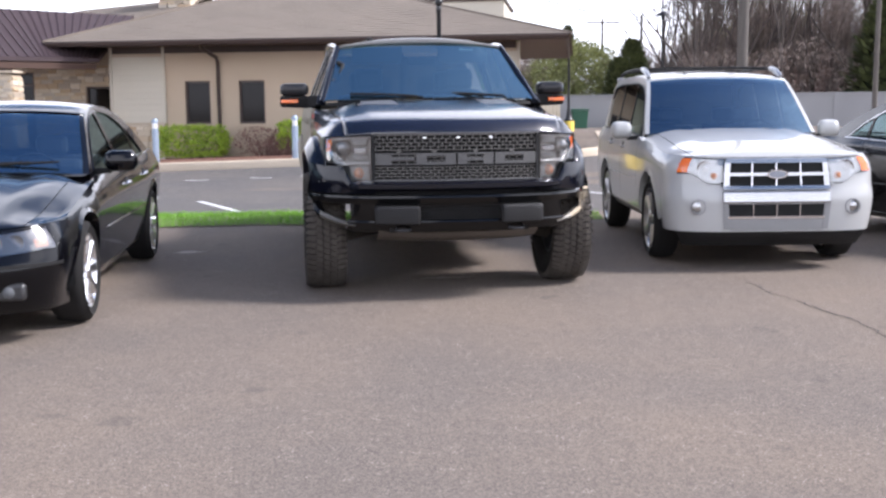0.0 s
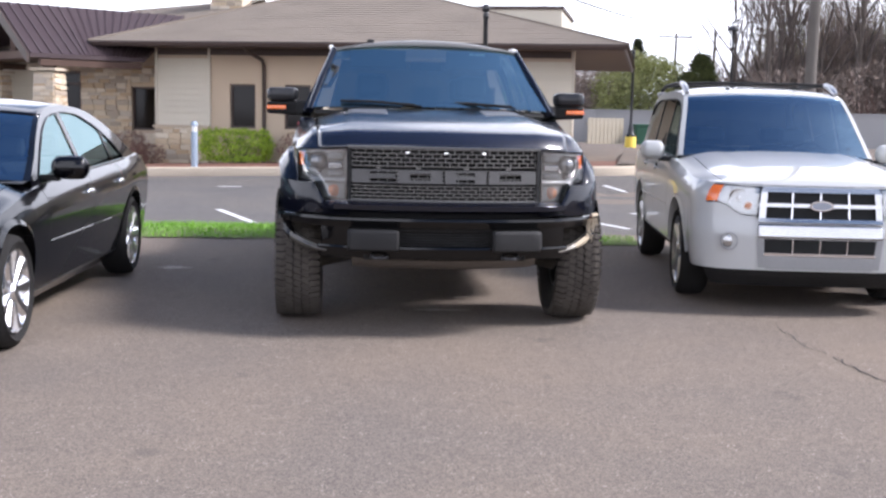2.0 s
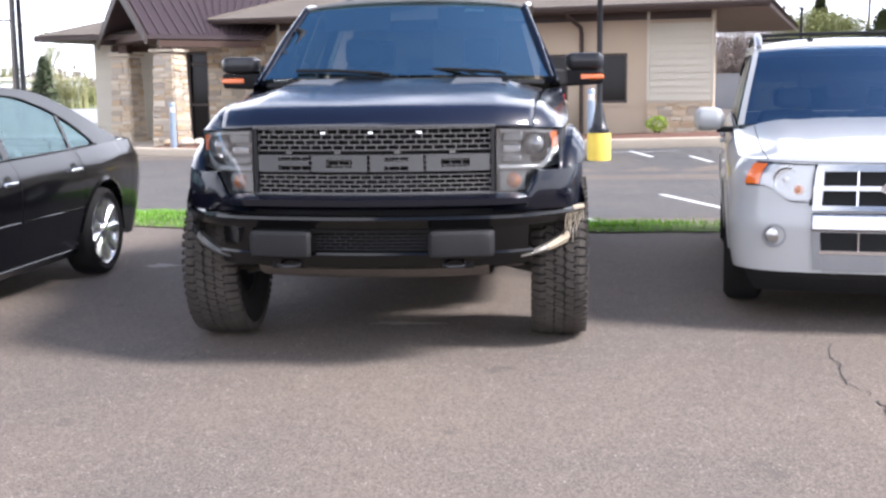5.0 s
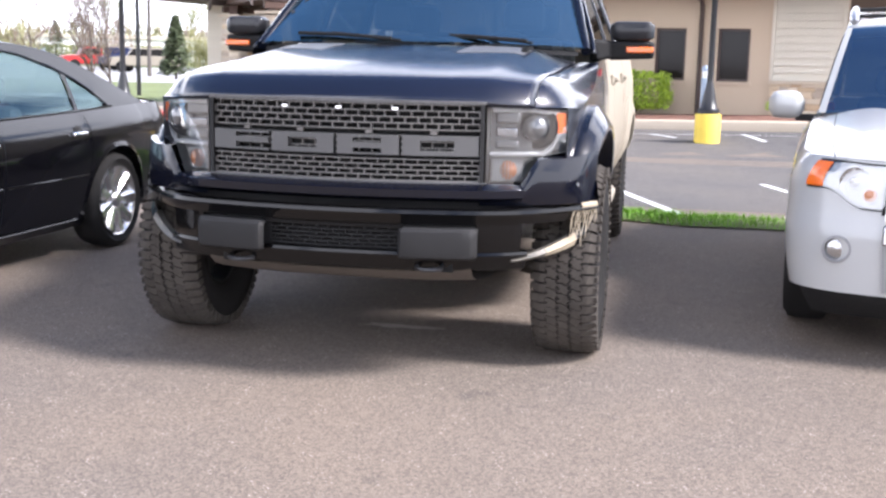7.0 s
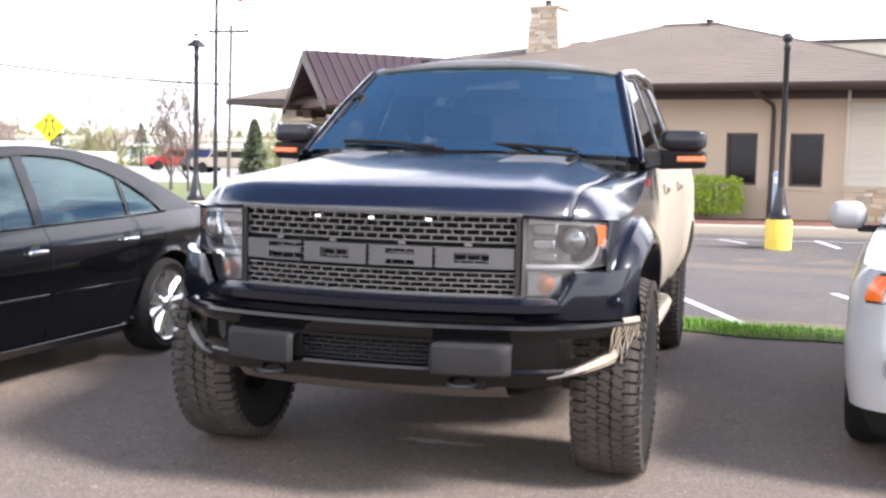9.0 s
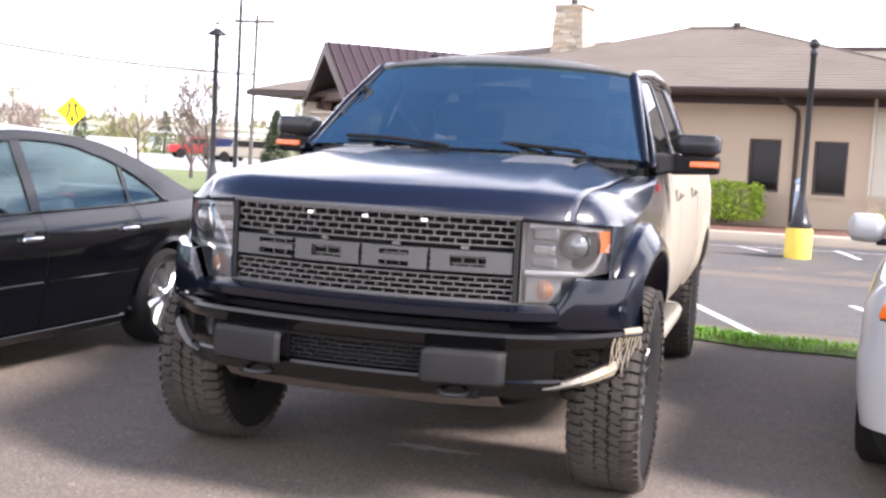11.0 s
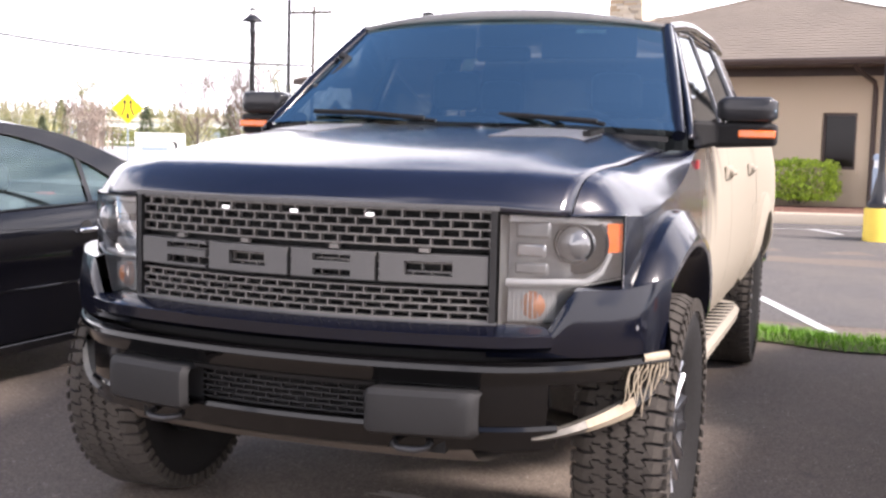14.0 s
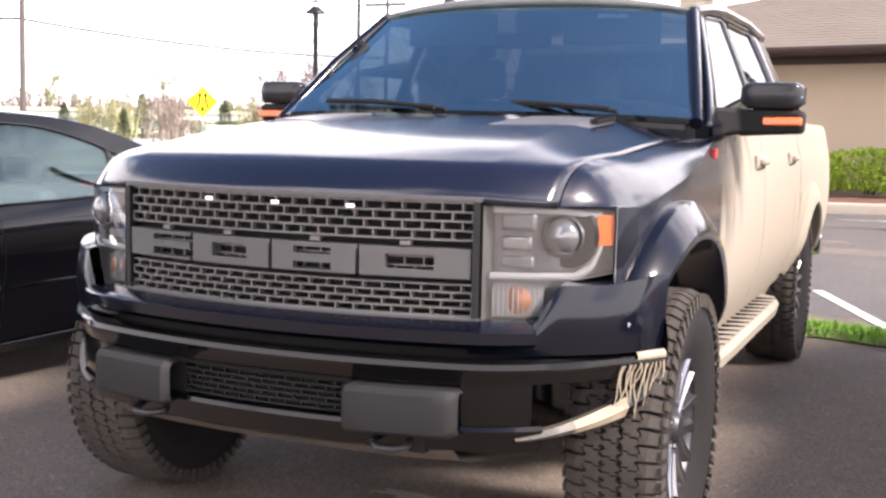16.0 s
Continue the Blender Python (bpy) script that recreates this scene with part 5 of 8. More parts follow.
M_CABIN = material("dark_cabin_trim", (0.03, 0.03, 0.033), 0.8, var=0.2)
M_SEAT = material("dark_seat_leather", (0.085, 0.085, 0.09), 0.55, var=0.15)
M_LABEL = material("pale_windscreen_label", (0.5, 0.62, 0.5), 0.6, var=0.1)
M_FOGLENS = material("pale_projector_lens", (0.16, 0.16, 0.16), 0.08, var=0.2, metal=0.4, coat=1.0)
M_UNDER = material("dusty_underbody", (0.06, 0.052, 0.043), 0.9, var=0.4, scale=4, bump=0.3, bscale=30)
M_SKID = material("dusty_skid_plate", (0.11, 0.095, 0.08), 0.7, metal=0.3, var=0.35, scale=5, bump=0.2, bscale=40)


def arch_edge(y, axle, r, low, zc):
    """Lower edge of a body side at y: the sill, or the wheel arch."""
    for a in axle:
        if abs(y - a) < r:
            return max(low, zc + math.sqrt(r * r - (y - a) ** 2))
    return low


def side_panel(y0, y1, xf, zlow, ztop, top=None, ny=14, nz=12, extra=()):
    """A body side from its lower edge to the belt: x = xf(y, z); top adds points inward over the shoulder."""
    rows = []
    ys = sorted(set(steps(y0, y1, ny)) | {e for e in extra if y0 < e < y1})
    for y in ys:
        zl, zt = zlow(y), ztop(y)
        row = [(xf(y, zl) - 0.03, y, zl + 0.002)] + [(xf(y, zl + (zt - zl) * k), y, zl + (zt - zl) * k) for k in steps(0, 1, nz)]
        if top:
            row += top(y)
        rows.append(row)
    return Build().grid(rows)


def pane(a, c, d, e, bulge, nu=12, nv=8, inset=0.0):
    """A curved pane through four corners (a c below, e d above), pushed out along bulge."""
    a, c, d, e, bulge = [Vector(p) for p in (a, c, d, e, bulge)]
    rows = []
    for v in steps(inset, 1 - inset, nv):
        row = []
        for u in steps(inset, 1 - inset, nu):
            p = a.lerp(c, u).lerp(e.lerp(d, u), v)
            row.append(p + bulge * (1 - (2 * u - 1) ** 2) * (0.75 + 0.25 * (1 - (2 * v - 1) ** 2)))
        rows.append(row)
    return Build().grid(rows)


def greenhouse_side(xf, zb, zt, cols, holes, rows=7):
    """The window band of a side: cols are (y at belt, y at roof); the bays named in holes stay open. Returns shell and panes."""
    ts = [0, 0.05] + steps(0.18, 0.84, rows - 3) + [0.95, 1]

    def pt(yb, yt, t, inset=0.0):
        y = yb + (yt - yb) * t
        z = zb(yb) + (zt(yt) - zb(yb)) * t
        return (xf(y, t) - inset, y, z)

    shell, panes = Build(), []
    for j in range(len(cols) - 1):
        (b0, t0), (b1, t1) = cols[j], cols[j + 1]
        n = 6 if j in holes else 2
        sub = [(b0 + (b1 - b0) * k / n, t0 + (t1 - t0) * k / n) for k in range(n + 1)]
        grid = [[pt(yb, yt, t) for yb, yt in sub] for t in ts]
        if j in holes:
            shell.grid(grid[:2])
            shell.grid(grid[-2:])
            panes.append(Build().grid([[pt(yb, yt, t, 0.008) for yb, yt in sub] for t in ts[1:-1]]))
        else:
            shell.grid(grid)
    return shell, panes


def tyre(name, parent, r, w, rim, x, tread=False, m=None):
    """A tyre about the x axis, its outer face toward +x; with blocks where they show."""
    h = w / 2
    prof = [(rim, -h * 0.72), (rim + 0.03, -h * 0.9), ((r + rim) / 2, -h * 1.03), (r - 0.045, -h * 0.98), (r - 0.014, -h * 0.82), (r - 0.006, -h * 0.5), (r - 0.004, 0),
            (r - 0.006, h * 0.5), (r - 0.014, h * 0.82), (r - 0.045, h * 0.98), ((r + rim) / 2, h * 1.03), (rim + 0.03, h * 0.9), (rim, h * 0.72)]
    if tread:
        prof = [(q - 0.012 if abs(s) < h * 0.9 else q, s) for q, s in prof]
    ty = part("tyre", Build().lathe([(q, s + x) for q, s in prof], "x", 48), M_RUBBER, parent, smooth=50, m=m)
    if tread:
        b = Build()
        n = 58
        rr = random.Random(2)
        lanes = [(-1.0, -0.58), (-0.545, -0.215), (-0.155, 0.155), (0.215, 0.545), (0.58, 1.0)]
        for li, (s0, s1) in enumerate(lanes):
            for k in range(n):
                a0 = 2 * math.pi * (k + 0.5 * (li % 2)) / n
                da = 2 * math.pi / n
                mid = (s0 + s1) / 2
                zig = 0.055
                left = [(s0, 0.0), (s0 - zig, 0.2), (s0 + zig, 0.45), (s0 - zig, 0.72), (s0, 0.9)]
                right = [(s1, 0.9), (s1 - zig, 0.72), (s1 + zig, 0.45), (s1 - zig, 0.2), (s1, 0.0)]
                shape = [(p, q + 0.55 * (p - mid)) for p, q in left + [(mid + 0.03, 0.8), (mid - 0.02, 0.98)] + right + [(mid - 0.02, 0.08), (mid + 0.03, -0.1)]]
                shape = [(p, 0.98 * q) for p, q in reversed(shape)]
                if li in (0, 4):
                    shape = [(-1, 0), (-0.74, 0.06), (-0.60, 0.02), (-0.55, 0.42), (-0.63, 0.5), (-0.58, 0.86), (-0.78, 0.82), (-1.0, 0.72)]
                    if li == 4:
                        shape = [(-p, 0.9 - q) for p, q in reversed(shape)]
                elif li == 3:
                    shape = [(s0 + s1 - p, 0.9 - q) for p, q in shape]
                lo, hi = [], []
                for p, q in shape:
                    ang = a0 + q * da
                    drop = 0.018 * max(0.0, abs(p) - 0.75) / 0.25
                    hi.append((h * p * 0.99 + x, (r - drop) * math.cos(ang), (r - drop) * math.sin(ang)))
                    lo.append((h * p + x, (r - 0.014 - drop) * math.cos(ang), (r - 0.014 - drop) * math.sin(ang)))
                nn = len(shape)
                b.add(lo + hi, [tuple(range(nn, 2 * nn))] + [(i, (i + 1) % nn, nn + (i + 1) % nn, nn + i) for i in range(nn)])
                if li in (0, 4):
                    s = -1 if li == 0 else 1
                    a1 = a0 + 0.15 * da
                    q = []
                    for rad, off in ((r - 0.012, 1.0), (r - 0.055, 1.02)):
                        for ang in (a1, a1 + 0.55 * da):
                            q.append((s * h * off + x, rad * math.cos(ang), rad * math.sin(ang)))
                    q2 = [(px + s * 0.008, py, pz) for px, py, pz in q]
                    b.add(q + q2, [(4, 5, 7, 6), (0, 1, 5, 4), (2, 6, 7, 3), (0, 4, 6, 2), (1, 3, 7, 5)])
        tagged(part("tread", b, M_TREAD, ty), kind="stuff")
    return ty


def rim(parent, r, x, spokes, mat, mat2, width=0.09, depth=0.05, m=None, twin=False):
    """A wheel rim facing +x: barrel, spokes with bright edges, hub cap and nuts."""
    rm = part("rim", Build().lathe([(r, x - 0.2), (r * 0.93, x - 0.19), (r * 0.9, x - 0.03), (r * 0.97, x), (r, x + 0.004), (r * 1.02, x - 0.01)], "x", 40), mat2, parent, smooth=40, m=m)
    for k in range(spokes):
        a = 2 * math.pi * k / spokes
        offs = (-0.6, 0.6) if twin else (0,)
        for o in offs:
            b = Build()
            rows = []
            for t in steps(0, 1, 4):
                rad = r * (0.16 + 0.78 * t)
                w = width * r * (0.9 + 0.5 * t) * (0.7 if twin else 1.25)
                c = o * width * r * (0.9 + 1.2 * t) * 1.6
                xx = x - 0.012 - depth * (1 - t) ** 0.7 * 0.4
                row = []
                for s, dx in ((-1, -0.035), (-1, 0), (-0.5, 0.02), (0.5, 0.02), (1, 0), (1, -0.035)):
                    lat = c + s * w
                    row.append((xx + dx, rad * math.cos(a) - lat * math.sin(a), rad * math.sin(a) + lat * math.cos(a)))
                rows.append(row)
            b.grid(rows)
            part("spoke", b, mat, rm, smooth=30)
    part("hub_cap", Build().lathe([(r * 0.24, x - 0.05), (r * 0.23, x - 0.01), (r * 0.17, x + 0.005), (0, x + 0.008)], "x", 20), mat2, rm, smooth=40)
    for k in range(6):
        a = 2 * math.pi * (k + 0.5) / 6
        part("lug_nut", Build().lathe([(0.011, x - 0.04), (0.011, x - 0.005), (0, x - 0.003)], "x", 6, (0, r * 0.32 * math.cos(a), r * 0.32 * math.sin(a))), M_CHROME, rm)
    part("brake_disc", Build().lathe([(r * 0.3, x - 0.12), (r * 0.78, x - 0.12), (r * 0.78, x - 0.14)], "x", 30), M_DARKALLOY, rm)
    return rm


# ---- pickup truck ----
truck = thing("pickup_truck", "navy-black off-road pickup truck with muddy flanks, parked nose out", "pickup truck", pose(0, 0, 0))
FA, RA, TR = 0.76, 4.45, 0.445
TX = spline((0.45, 0.855), (0.56, 0.905), (0.68, 0.957), (0.82, 0.99), (1.0, 1.0), (1.2, 0.992), (1.36, 0.962), (1.45, 0.94))
TPLAN = spline((0.2, 0.885), (0.32, 0.93), (0.45, 0.962), (0.7, 0.99), (1.0, 1.0), (5.2, 1.0), (5.75, 0.985))


def txf(y, z):
    return TX(z) * TPLAN(y)


def t_low(y):
    return arch_edge(y, (FA,), 0.64, 0.56 if y > FA else 0.80, TR)


SHO = spline((0.2, 1.145), (0.36, 1.155), (0.7, 1.20), (1.1, 1.265), (1.5, 1.36))
HOODZ = spline((0.0, 1.183), (0.008, 1.198), (0.035, 1.232), (0.062, 1.258), (0.085, 1.274), (0.105, 1.284), (0.2, 1.309), (0.35, 1.342), (0.6, 1.376), (1.0, 1.412), (1.4, 1.438))


def nose(x):
    x = abs(x)
    return 0.25 * x * x + 0.95 * max(0.0, x - 0.62) ** 2


SEAM = spline((0.2, 0.80), (0.6, 0.825), (1.1, 0.845), (1.44, 0.86))
DROP = spline((0.0, 0.0), (0.45, 0.003), (0.6, 0.006), (0.625, 0.012), (0.70, 0.036), (0.80, 0.066), (0.87, 0.085))


def hood_z(x, y):
    dy = max(0.0, y - nose(x))
    k = smoothstep(0.12, 0.6, dy)
    rise = smoothstep(0.35, 1.15, y) * 0.03 * smoothstep(0.30, 0.36, abs(x)) * (1 - smoothstep(0.56, 0.64, abs(x)))
    return HOODZ(dy) - DROP(abs(x)) * (0.22 + 0.6 * k) + rise * 0.15


EDGE = spline((8, 0.71), (30, 0.74), (60, 0.75), (90, 0.715), (115, 0.665), (143, 0.60))
ARCH = spline((8, 0.60), (30, 0.62), (60, 0.62), (90, 0.60), (115, 0.575), (143, 0.545))


def fender_top(y):
    s = SEAM(y) + 0.004
    xo, zs = txf(y, SHO(y)), SHO(y)
    zi = hood_z(s, max(y, nose(s) + 0.02)) - 0.003
    pts = []
    for t in (0.2, 0.45, 0.75, 1.0):
        pts.append((xo + (s - xo) * t, y, zs + (zi - zs) * (1 - (1 - t) ** 1.7)))
    return pts


for side in (1, -1):
    def put(name, b, mat, parent=truck, label="", smooth=35, **k):
        return part(name, b if side > 0 else b.mirrored(), mat, parent, label, smooth, **k)

    arch = [FA + 0.64 * math.sin(a) for a in steps(-1.57, 1.57, 22)]
    put("front_fender", side_panel(0.44, 1.50, txf, t_low, SHO, fender_top, 20, 12, arch), M_HOOD)
    for nm, y0, y1 in (("front_door", 1.506, 2.60), ("rear_door", 2.606, 3.72)):
        d = put(nm, side_panel(y0, y1, txf, lambda y: arch_edge(y, (RA,), 0.72, 0.56, TR), lambda y: 1.405 + 0.012 * (y - 1.5), None, 10, 12), M_NAVYDUST, label="navy door panel under dried tan mud")
        hy = y0 + 0.86
        put("door_handle", Build().box(0.985, 1.025, hy, hy + 0.17, 1.245, 1.275), M_NAVYDUST, d, "dusty pull handle", bevel=0.01)
        put("handle_bezel", Build().box(0.98, 1.004, hy - 0.02, hy + 0.2, 1.225, 1.29), M_NAVYDUST, d, bevel=0.015)
    put("cab_corner", side_panel(3.726, 3.95, txf, lambda y: arch_edge(y, (RA,), 0.60, 0.56, TR), lambda y: 1.43, None, 4, 10), M_NAVYDUST)
    arch = [RA + 0.6 * math.sin(a) for a in steps(-1.57, 1.57, 22)]
    bed_top = lambda y: [(txf(y, 1.43) - 0.02, y, 1.455), (txf(y, 1.43) - 0.09, y, 1.455), (txf(y, 1.43) - 0.09, y, 1.0)]
    put("bed_side", side_panel(3.97, 5.75, txf, lambda y: arch_edge(y, (RA,), 0.60, 0.6, TR), lambda y: 1.43, bed_top, 24, 12, arch), M_NAVYDUST, label="bed side caked with dried tan mud")
    put("rocker", side_panel(1.42, 3.85, lambda y, z: txf(y, z) - 0.02, lambda y: 0.47, lambda y: 0.565, None, 8, 3), M_NAVYDUST)
    # flares
    for nm, ax, a0, a1, mt in (("front_flare", FA, 143, 10, M_NAVY), ("rear_flare", RA, 166, 8, M_NAVYDUST)):
        rows = []
        for k in range(29):
            a = radians(a0 + (a1 - a0) * k / 28)
            ca, sa = math.cos(a), math.sin(a)
            end = min(1.0, 0.35 + min(k, 28 - k) / 5)
            row = []
            ro = EDGE(math.degrees(a)) if ax == FA else 0.655
            ri = ARCH(math.degrees(a)) if ax == FA else 0.535
            wx = 0.085 if ax == FA else 0.05
            for rad, x in ((ro, -0.004), (ro - 0.004, 0.016 + 0.15 * wx), (ri + 0.5 * (ro - ri), 0.78 * wx * end), (ri + 0.25 * (ro - ri), wx * end), (ri, 0.97 * wx * end), (ri - 0.01, 0.75 * wx * end), (ri - 0.005, -0.08)):
                y, z = ax + rad * ca, TR + rad * sa
                row.append((min(txf(max(y, 0.3), max(z, 0.5)), 1.0) + x, y, z))
            rows.append(row)
        put(nm, Build().grid(rows), mt, smooth=38)
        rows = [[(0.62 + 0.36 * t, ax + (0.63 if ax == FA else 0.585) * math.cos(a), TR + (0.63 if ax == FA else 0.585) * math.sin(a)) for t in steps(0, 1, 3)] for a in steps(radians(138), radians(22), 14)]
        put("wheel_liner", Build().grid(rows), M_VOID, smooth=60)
    # running board with grip slots
    rb = Build()
    rows = []
    for k in range(25):
        t = k / 24
        y = 1.52 + 2.03 * t
        e = math.sqrt(max(0.0, 1 - (2 * t - 1) ** 10))
        xo = 0.88 + 0.115 * e
        rows.append([(0.80, y, 0.50), (xo - 0.02, y, 0.515), (xo, y, 0.49), (xo - 0.01, y, 0.445), (0.80, y, 0.44)])
    rb.grid(rows)
    board = put("running_board", rb, material("muddy_step_" + ("a" if side > 0 else "b"), DUSTC, 0.9, var=0.15, scale=5, bump=0.2, bscale=60), label="running board coated in tan mud", smooth=50)
    for k in range(15):
        y = 1.66 + k * 0.122
        put("grip_slot", Build().box(0.865, 0.965, y, y + 0.022, 0.500, 0.516), M_VOID, board, smooth=None)
    # mirror
    shell = Build()
    rows = []
    for t in steps(0, 1, 8):
        e = math.sqrt(max(0.0, 1 - (2 * t - 1) ** 8))
        xx, hh, dd = 1.0 + 0.238 * t, 0.034 + 0.019 * e, 0.05 + 0.035 * e
        rows.append([(xx, 1.86 - dd * (abs(math.cos(a)) ** 0.4) * (1 if math.cos(a) > 0 else -0.7), 1.532 + hh * (abs(math.sin(a)) ** 0.4) * (1 if math.sin(a) > 0 else -1)) for a in steps(0, 2 * math.pi * 15 / 16, 15)])
    shell.grid(rows, ring=True)
    shell.f += [tuple(range(16))[::-1], tuple(range(len(shell.v) - 16, len(shell.v)))]
    mi = put("door_mirror", shell, M_MIRROR, label="tall tow mirror with amber marker strip", smooth=50)
    put("lower_shell", Build().add([(0.99, 1.79, 1.478), (1.24, 1.80, 1.478), (1.24, 1.82, 1.385), (0.99, 1.80, 1.372), (0.99, 1.93, 1.478), (1.24, 1.93, 1.478), (1.24, 1.92, 1.385), (0.99, 1.92, 1.372)],
                                  [(0, 3, 2, 1), (4, 5, 6, 7), (0, 1, 5, 4), (1, 2, 6, 5), (2, 3, 7, 6), (3, 0, 4, 7)]), M_PLASTIC, mi, bevel=0.018)
    put("amber_strip", Build().box(1.09, 1.238, 1.786, 1.83, 1.416, 1.448), M_AMBER, mi, "amber turn marker", bevel=0.006)
    put("mirror_arm", Build().add([(0.90, 1.70, 1.485), (1.02, 1.80, 1.478), (1.02, 1.80, 1.385), (0.90, 1.70, 1.36), (0.90, 1.84, 1.485), (1.02, 1.90, 1.478), (1.02, 1.90, 1.385), (0.90, 1.84, 1.36)],
                                  [(0, 3, 2, 1), (4, 5, 6, 7), (0, 1, 5, 4), (1, 2, 6, 5), (2, 3, 7, 6), (3, 0, 4, 7)]), M_PLASTIC, mi, bevel=0.015)
    put("mirror_glass", Build().box(1.02, 1.21, 1.932, 1.938, 1.40, 1.55), M_CHROME, mi, smooth=None)
    # window band
    gx = lambda y, t: 0.948 - 0.195 * t ** 1.15
    shell, panes = greenhouse_side(gx, lambda y: 1.405 + 0.012 * (y - 1.5), lambda y: 1.888 + 0.034 * min(1.0, (y - 2.1) / 0.5), [(1.48, 2.14), (1.63, 2.24), (2.58, 2.60), (2.68, 2.70), (3.50, 3.36), (3.95, 3.85)], (1, 3))
    pl = put("window_frame", shell, M_NAVY, solid=0.02, weld=True)
    for q in panes:
        put("side_window", q, M_TINT, pl, smooth=60)
    put("roof_rail", Build().tube([(0.735, 2.14, 1.898), (0.755, 2.35, 1.925), (0.765, 2.6, 1.942), (0.765, 3.3, 1.945), (0.75, 3.86, 1.92)], 0.022, 8), M_NAVY)
    put("fender_badge", Build().box(0.975, 0.985, 1.42, 1.47, 1.29, 1.325), M_RED, label="small red and grey emblem bar", smooth=None)

# hood and its vents
rows = []
for t in (0, 0.008, 0.02, 0.04, 0.06, 0.075, 0.09, 0.12, 0.2, 0.3, 0.42, 0.55, 0.68, 0.8, 0.9, 1.0):
    row = []
    for s in sorted(steps(-1, 1, 48) + [-0.758, -0.735, 0.735, 0.758]):
        y1 = 1.43 - 0.02 * s * s
        x = s * (SEAM(0.23 + 1.17 * t) - 0.004)
        y = nose(x) + (y1 - nose(x)) * t
        row.append((x, y, hood_z(x, y)))
    rows.append(row)
hood = part("hood", Build().grid(rows), M_HOOD, truck, "navy hood with raised centre and side vents", smooth=24, solid=0.02)
for s in (1, -1):
    rows = []
    for k in steps(0, 1, 6):
        y0, y1 = 0.80 + 0.16 * k, 1.24 + 0.05 * k
        x = 0.34 + 0.30 * k
        rows.append([(s * x, y, hood_z(x, y) + 0.003) for y in steps(y0, y1, 6)])
    b = Build().grid(rows)
    if s > 0:
        b.f = [tuple(reversed(q)) for q in b.f]
    vent = part("hood_vent", b, M_VENT, hood, "dark grey plastic hood vent", solid=0.003)
    for k in range(9):
        y = 1.06 + k * 0.026
        part("louvre", Build().box(s * 0.63 - 0.015, s * 0.63 + 0.015, y, y + 0.012, hood_z(0.63, y) + 0.004, hood_z(0.63, y) + 0.022), M_VOID, vent)
part("cowl", Build().grid([[(x, 1.385 + dy - 0.03 * (x / 0.86) ** 2 + 0.10 * (x / 0.86) ** 2, z - 0.02 * (x / 0.86) ** 2) for x in steps(-0.86, 0.86, 20)] for dy, z in ((0.0, 1.41), (0.015, 1.43), (0.1, 1.435), (0.17, 1.425))]), M_PLASTIC, truck, smooth=40)

# roof, windscreen, rear window
rows = []
for y in steps(2.10, 3.88, 18):
    t = (y - 2.10) / 1.78
    zc = 1.955 + 0.055 * math.sin(math.pi * min(1, t * 0.9 + 0.1)) ** 0.7
    ze = 1.893 + 0.027 * min(1.0, t * 4)
    rows.append([(0.755 * s, y - 0.05 * (1 - s * s) * (1 - 2 * t), ze + (zc - ze) * (1 - abs(s) ** 2.2)) for s in steps(-1, 1, 16)])
lip = [(0.735 * s, 2.095 - 0.125 * (1 - s * s), 1.896 + 0.046 * (1 - abs(s) ** 2.4)) for s in steps(-1, 1, 16)]
mid = [tuple(Vector(a).lerp(Vector(c), 0.5) + Vector((0, 0, 0.008))) for a, c in zip(lip, rows[0])]
part("roof", Build().grid([lip, mid] + rows), M_ROOFGLARE, truck, smooth=50, solid=0.02)
WB, WT = (0.885, 1.475, 1.435), (0.715, 2.10, 1.892)
rows = []
for v in steps(0, 1, 12):
    row = []
    for u in steps(-1, 1, 20):
        k = 1 - u * u
        row.append((u * (WB[0] + (WT[0] - WB[0]) * v), WB[1] + (WT[1] - WB[1]) * v - 0.13 * k * (0.75 + v * (1 - v)), WB[2] + (WT[2] - WB[2]) * v + (1 - abs(u) ** 2.4) * (0.015 + 0.03 * v)))
    rows.append(row)
ws = part("windscreen", Build().grid(rows), M_GLASS, truck, "large raked windscreen reflecting blue sky", smooth=60)
for s in (-1, 1):
    a, c = Vector((s * WB[0], WB[1], WB[2])), Vector((s * WT[0], WT[1], WT[2]))
    part("a_pillar", Build().tube([a + Vector((s * 0.012, 0.01, -0.02)), a.lerp(c, 0.5) + Vector((s * 0.015, 0, 0.0)), c + Vector((s * 0.012, 0.02, 0.0))], 0.028, 8), M_NAVY, truck, smooth=50)
part("rear_window", pane((-0.8, 3.95, 1.44), (0.8, 3.95, 1.44), (0.68, 3.85, 1.9), (-0.68, 3.85, 1.9), (0, 0.03, 0)), M_TINT, truck, smooth=60)
part("cab_back", Build().box(-0.95, 0.95, 3.93, 3.96, 0.6, 1.43), M_NAVYDUST, truck)
part("roof_marker", Build().lathe([(0.03, 1.965), (0.028, 1.985), (0.0, 1.992)], sides=12, centre=(-0.44, 2.2, 0)), M_PLASTIC, truck, "small black roof antenna base", smooth=50)
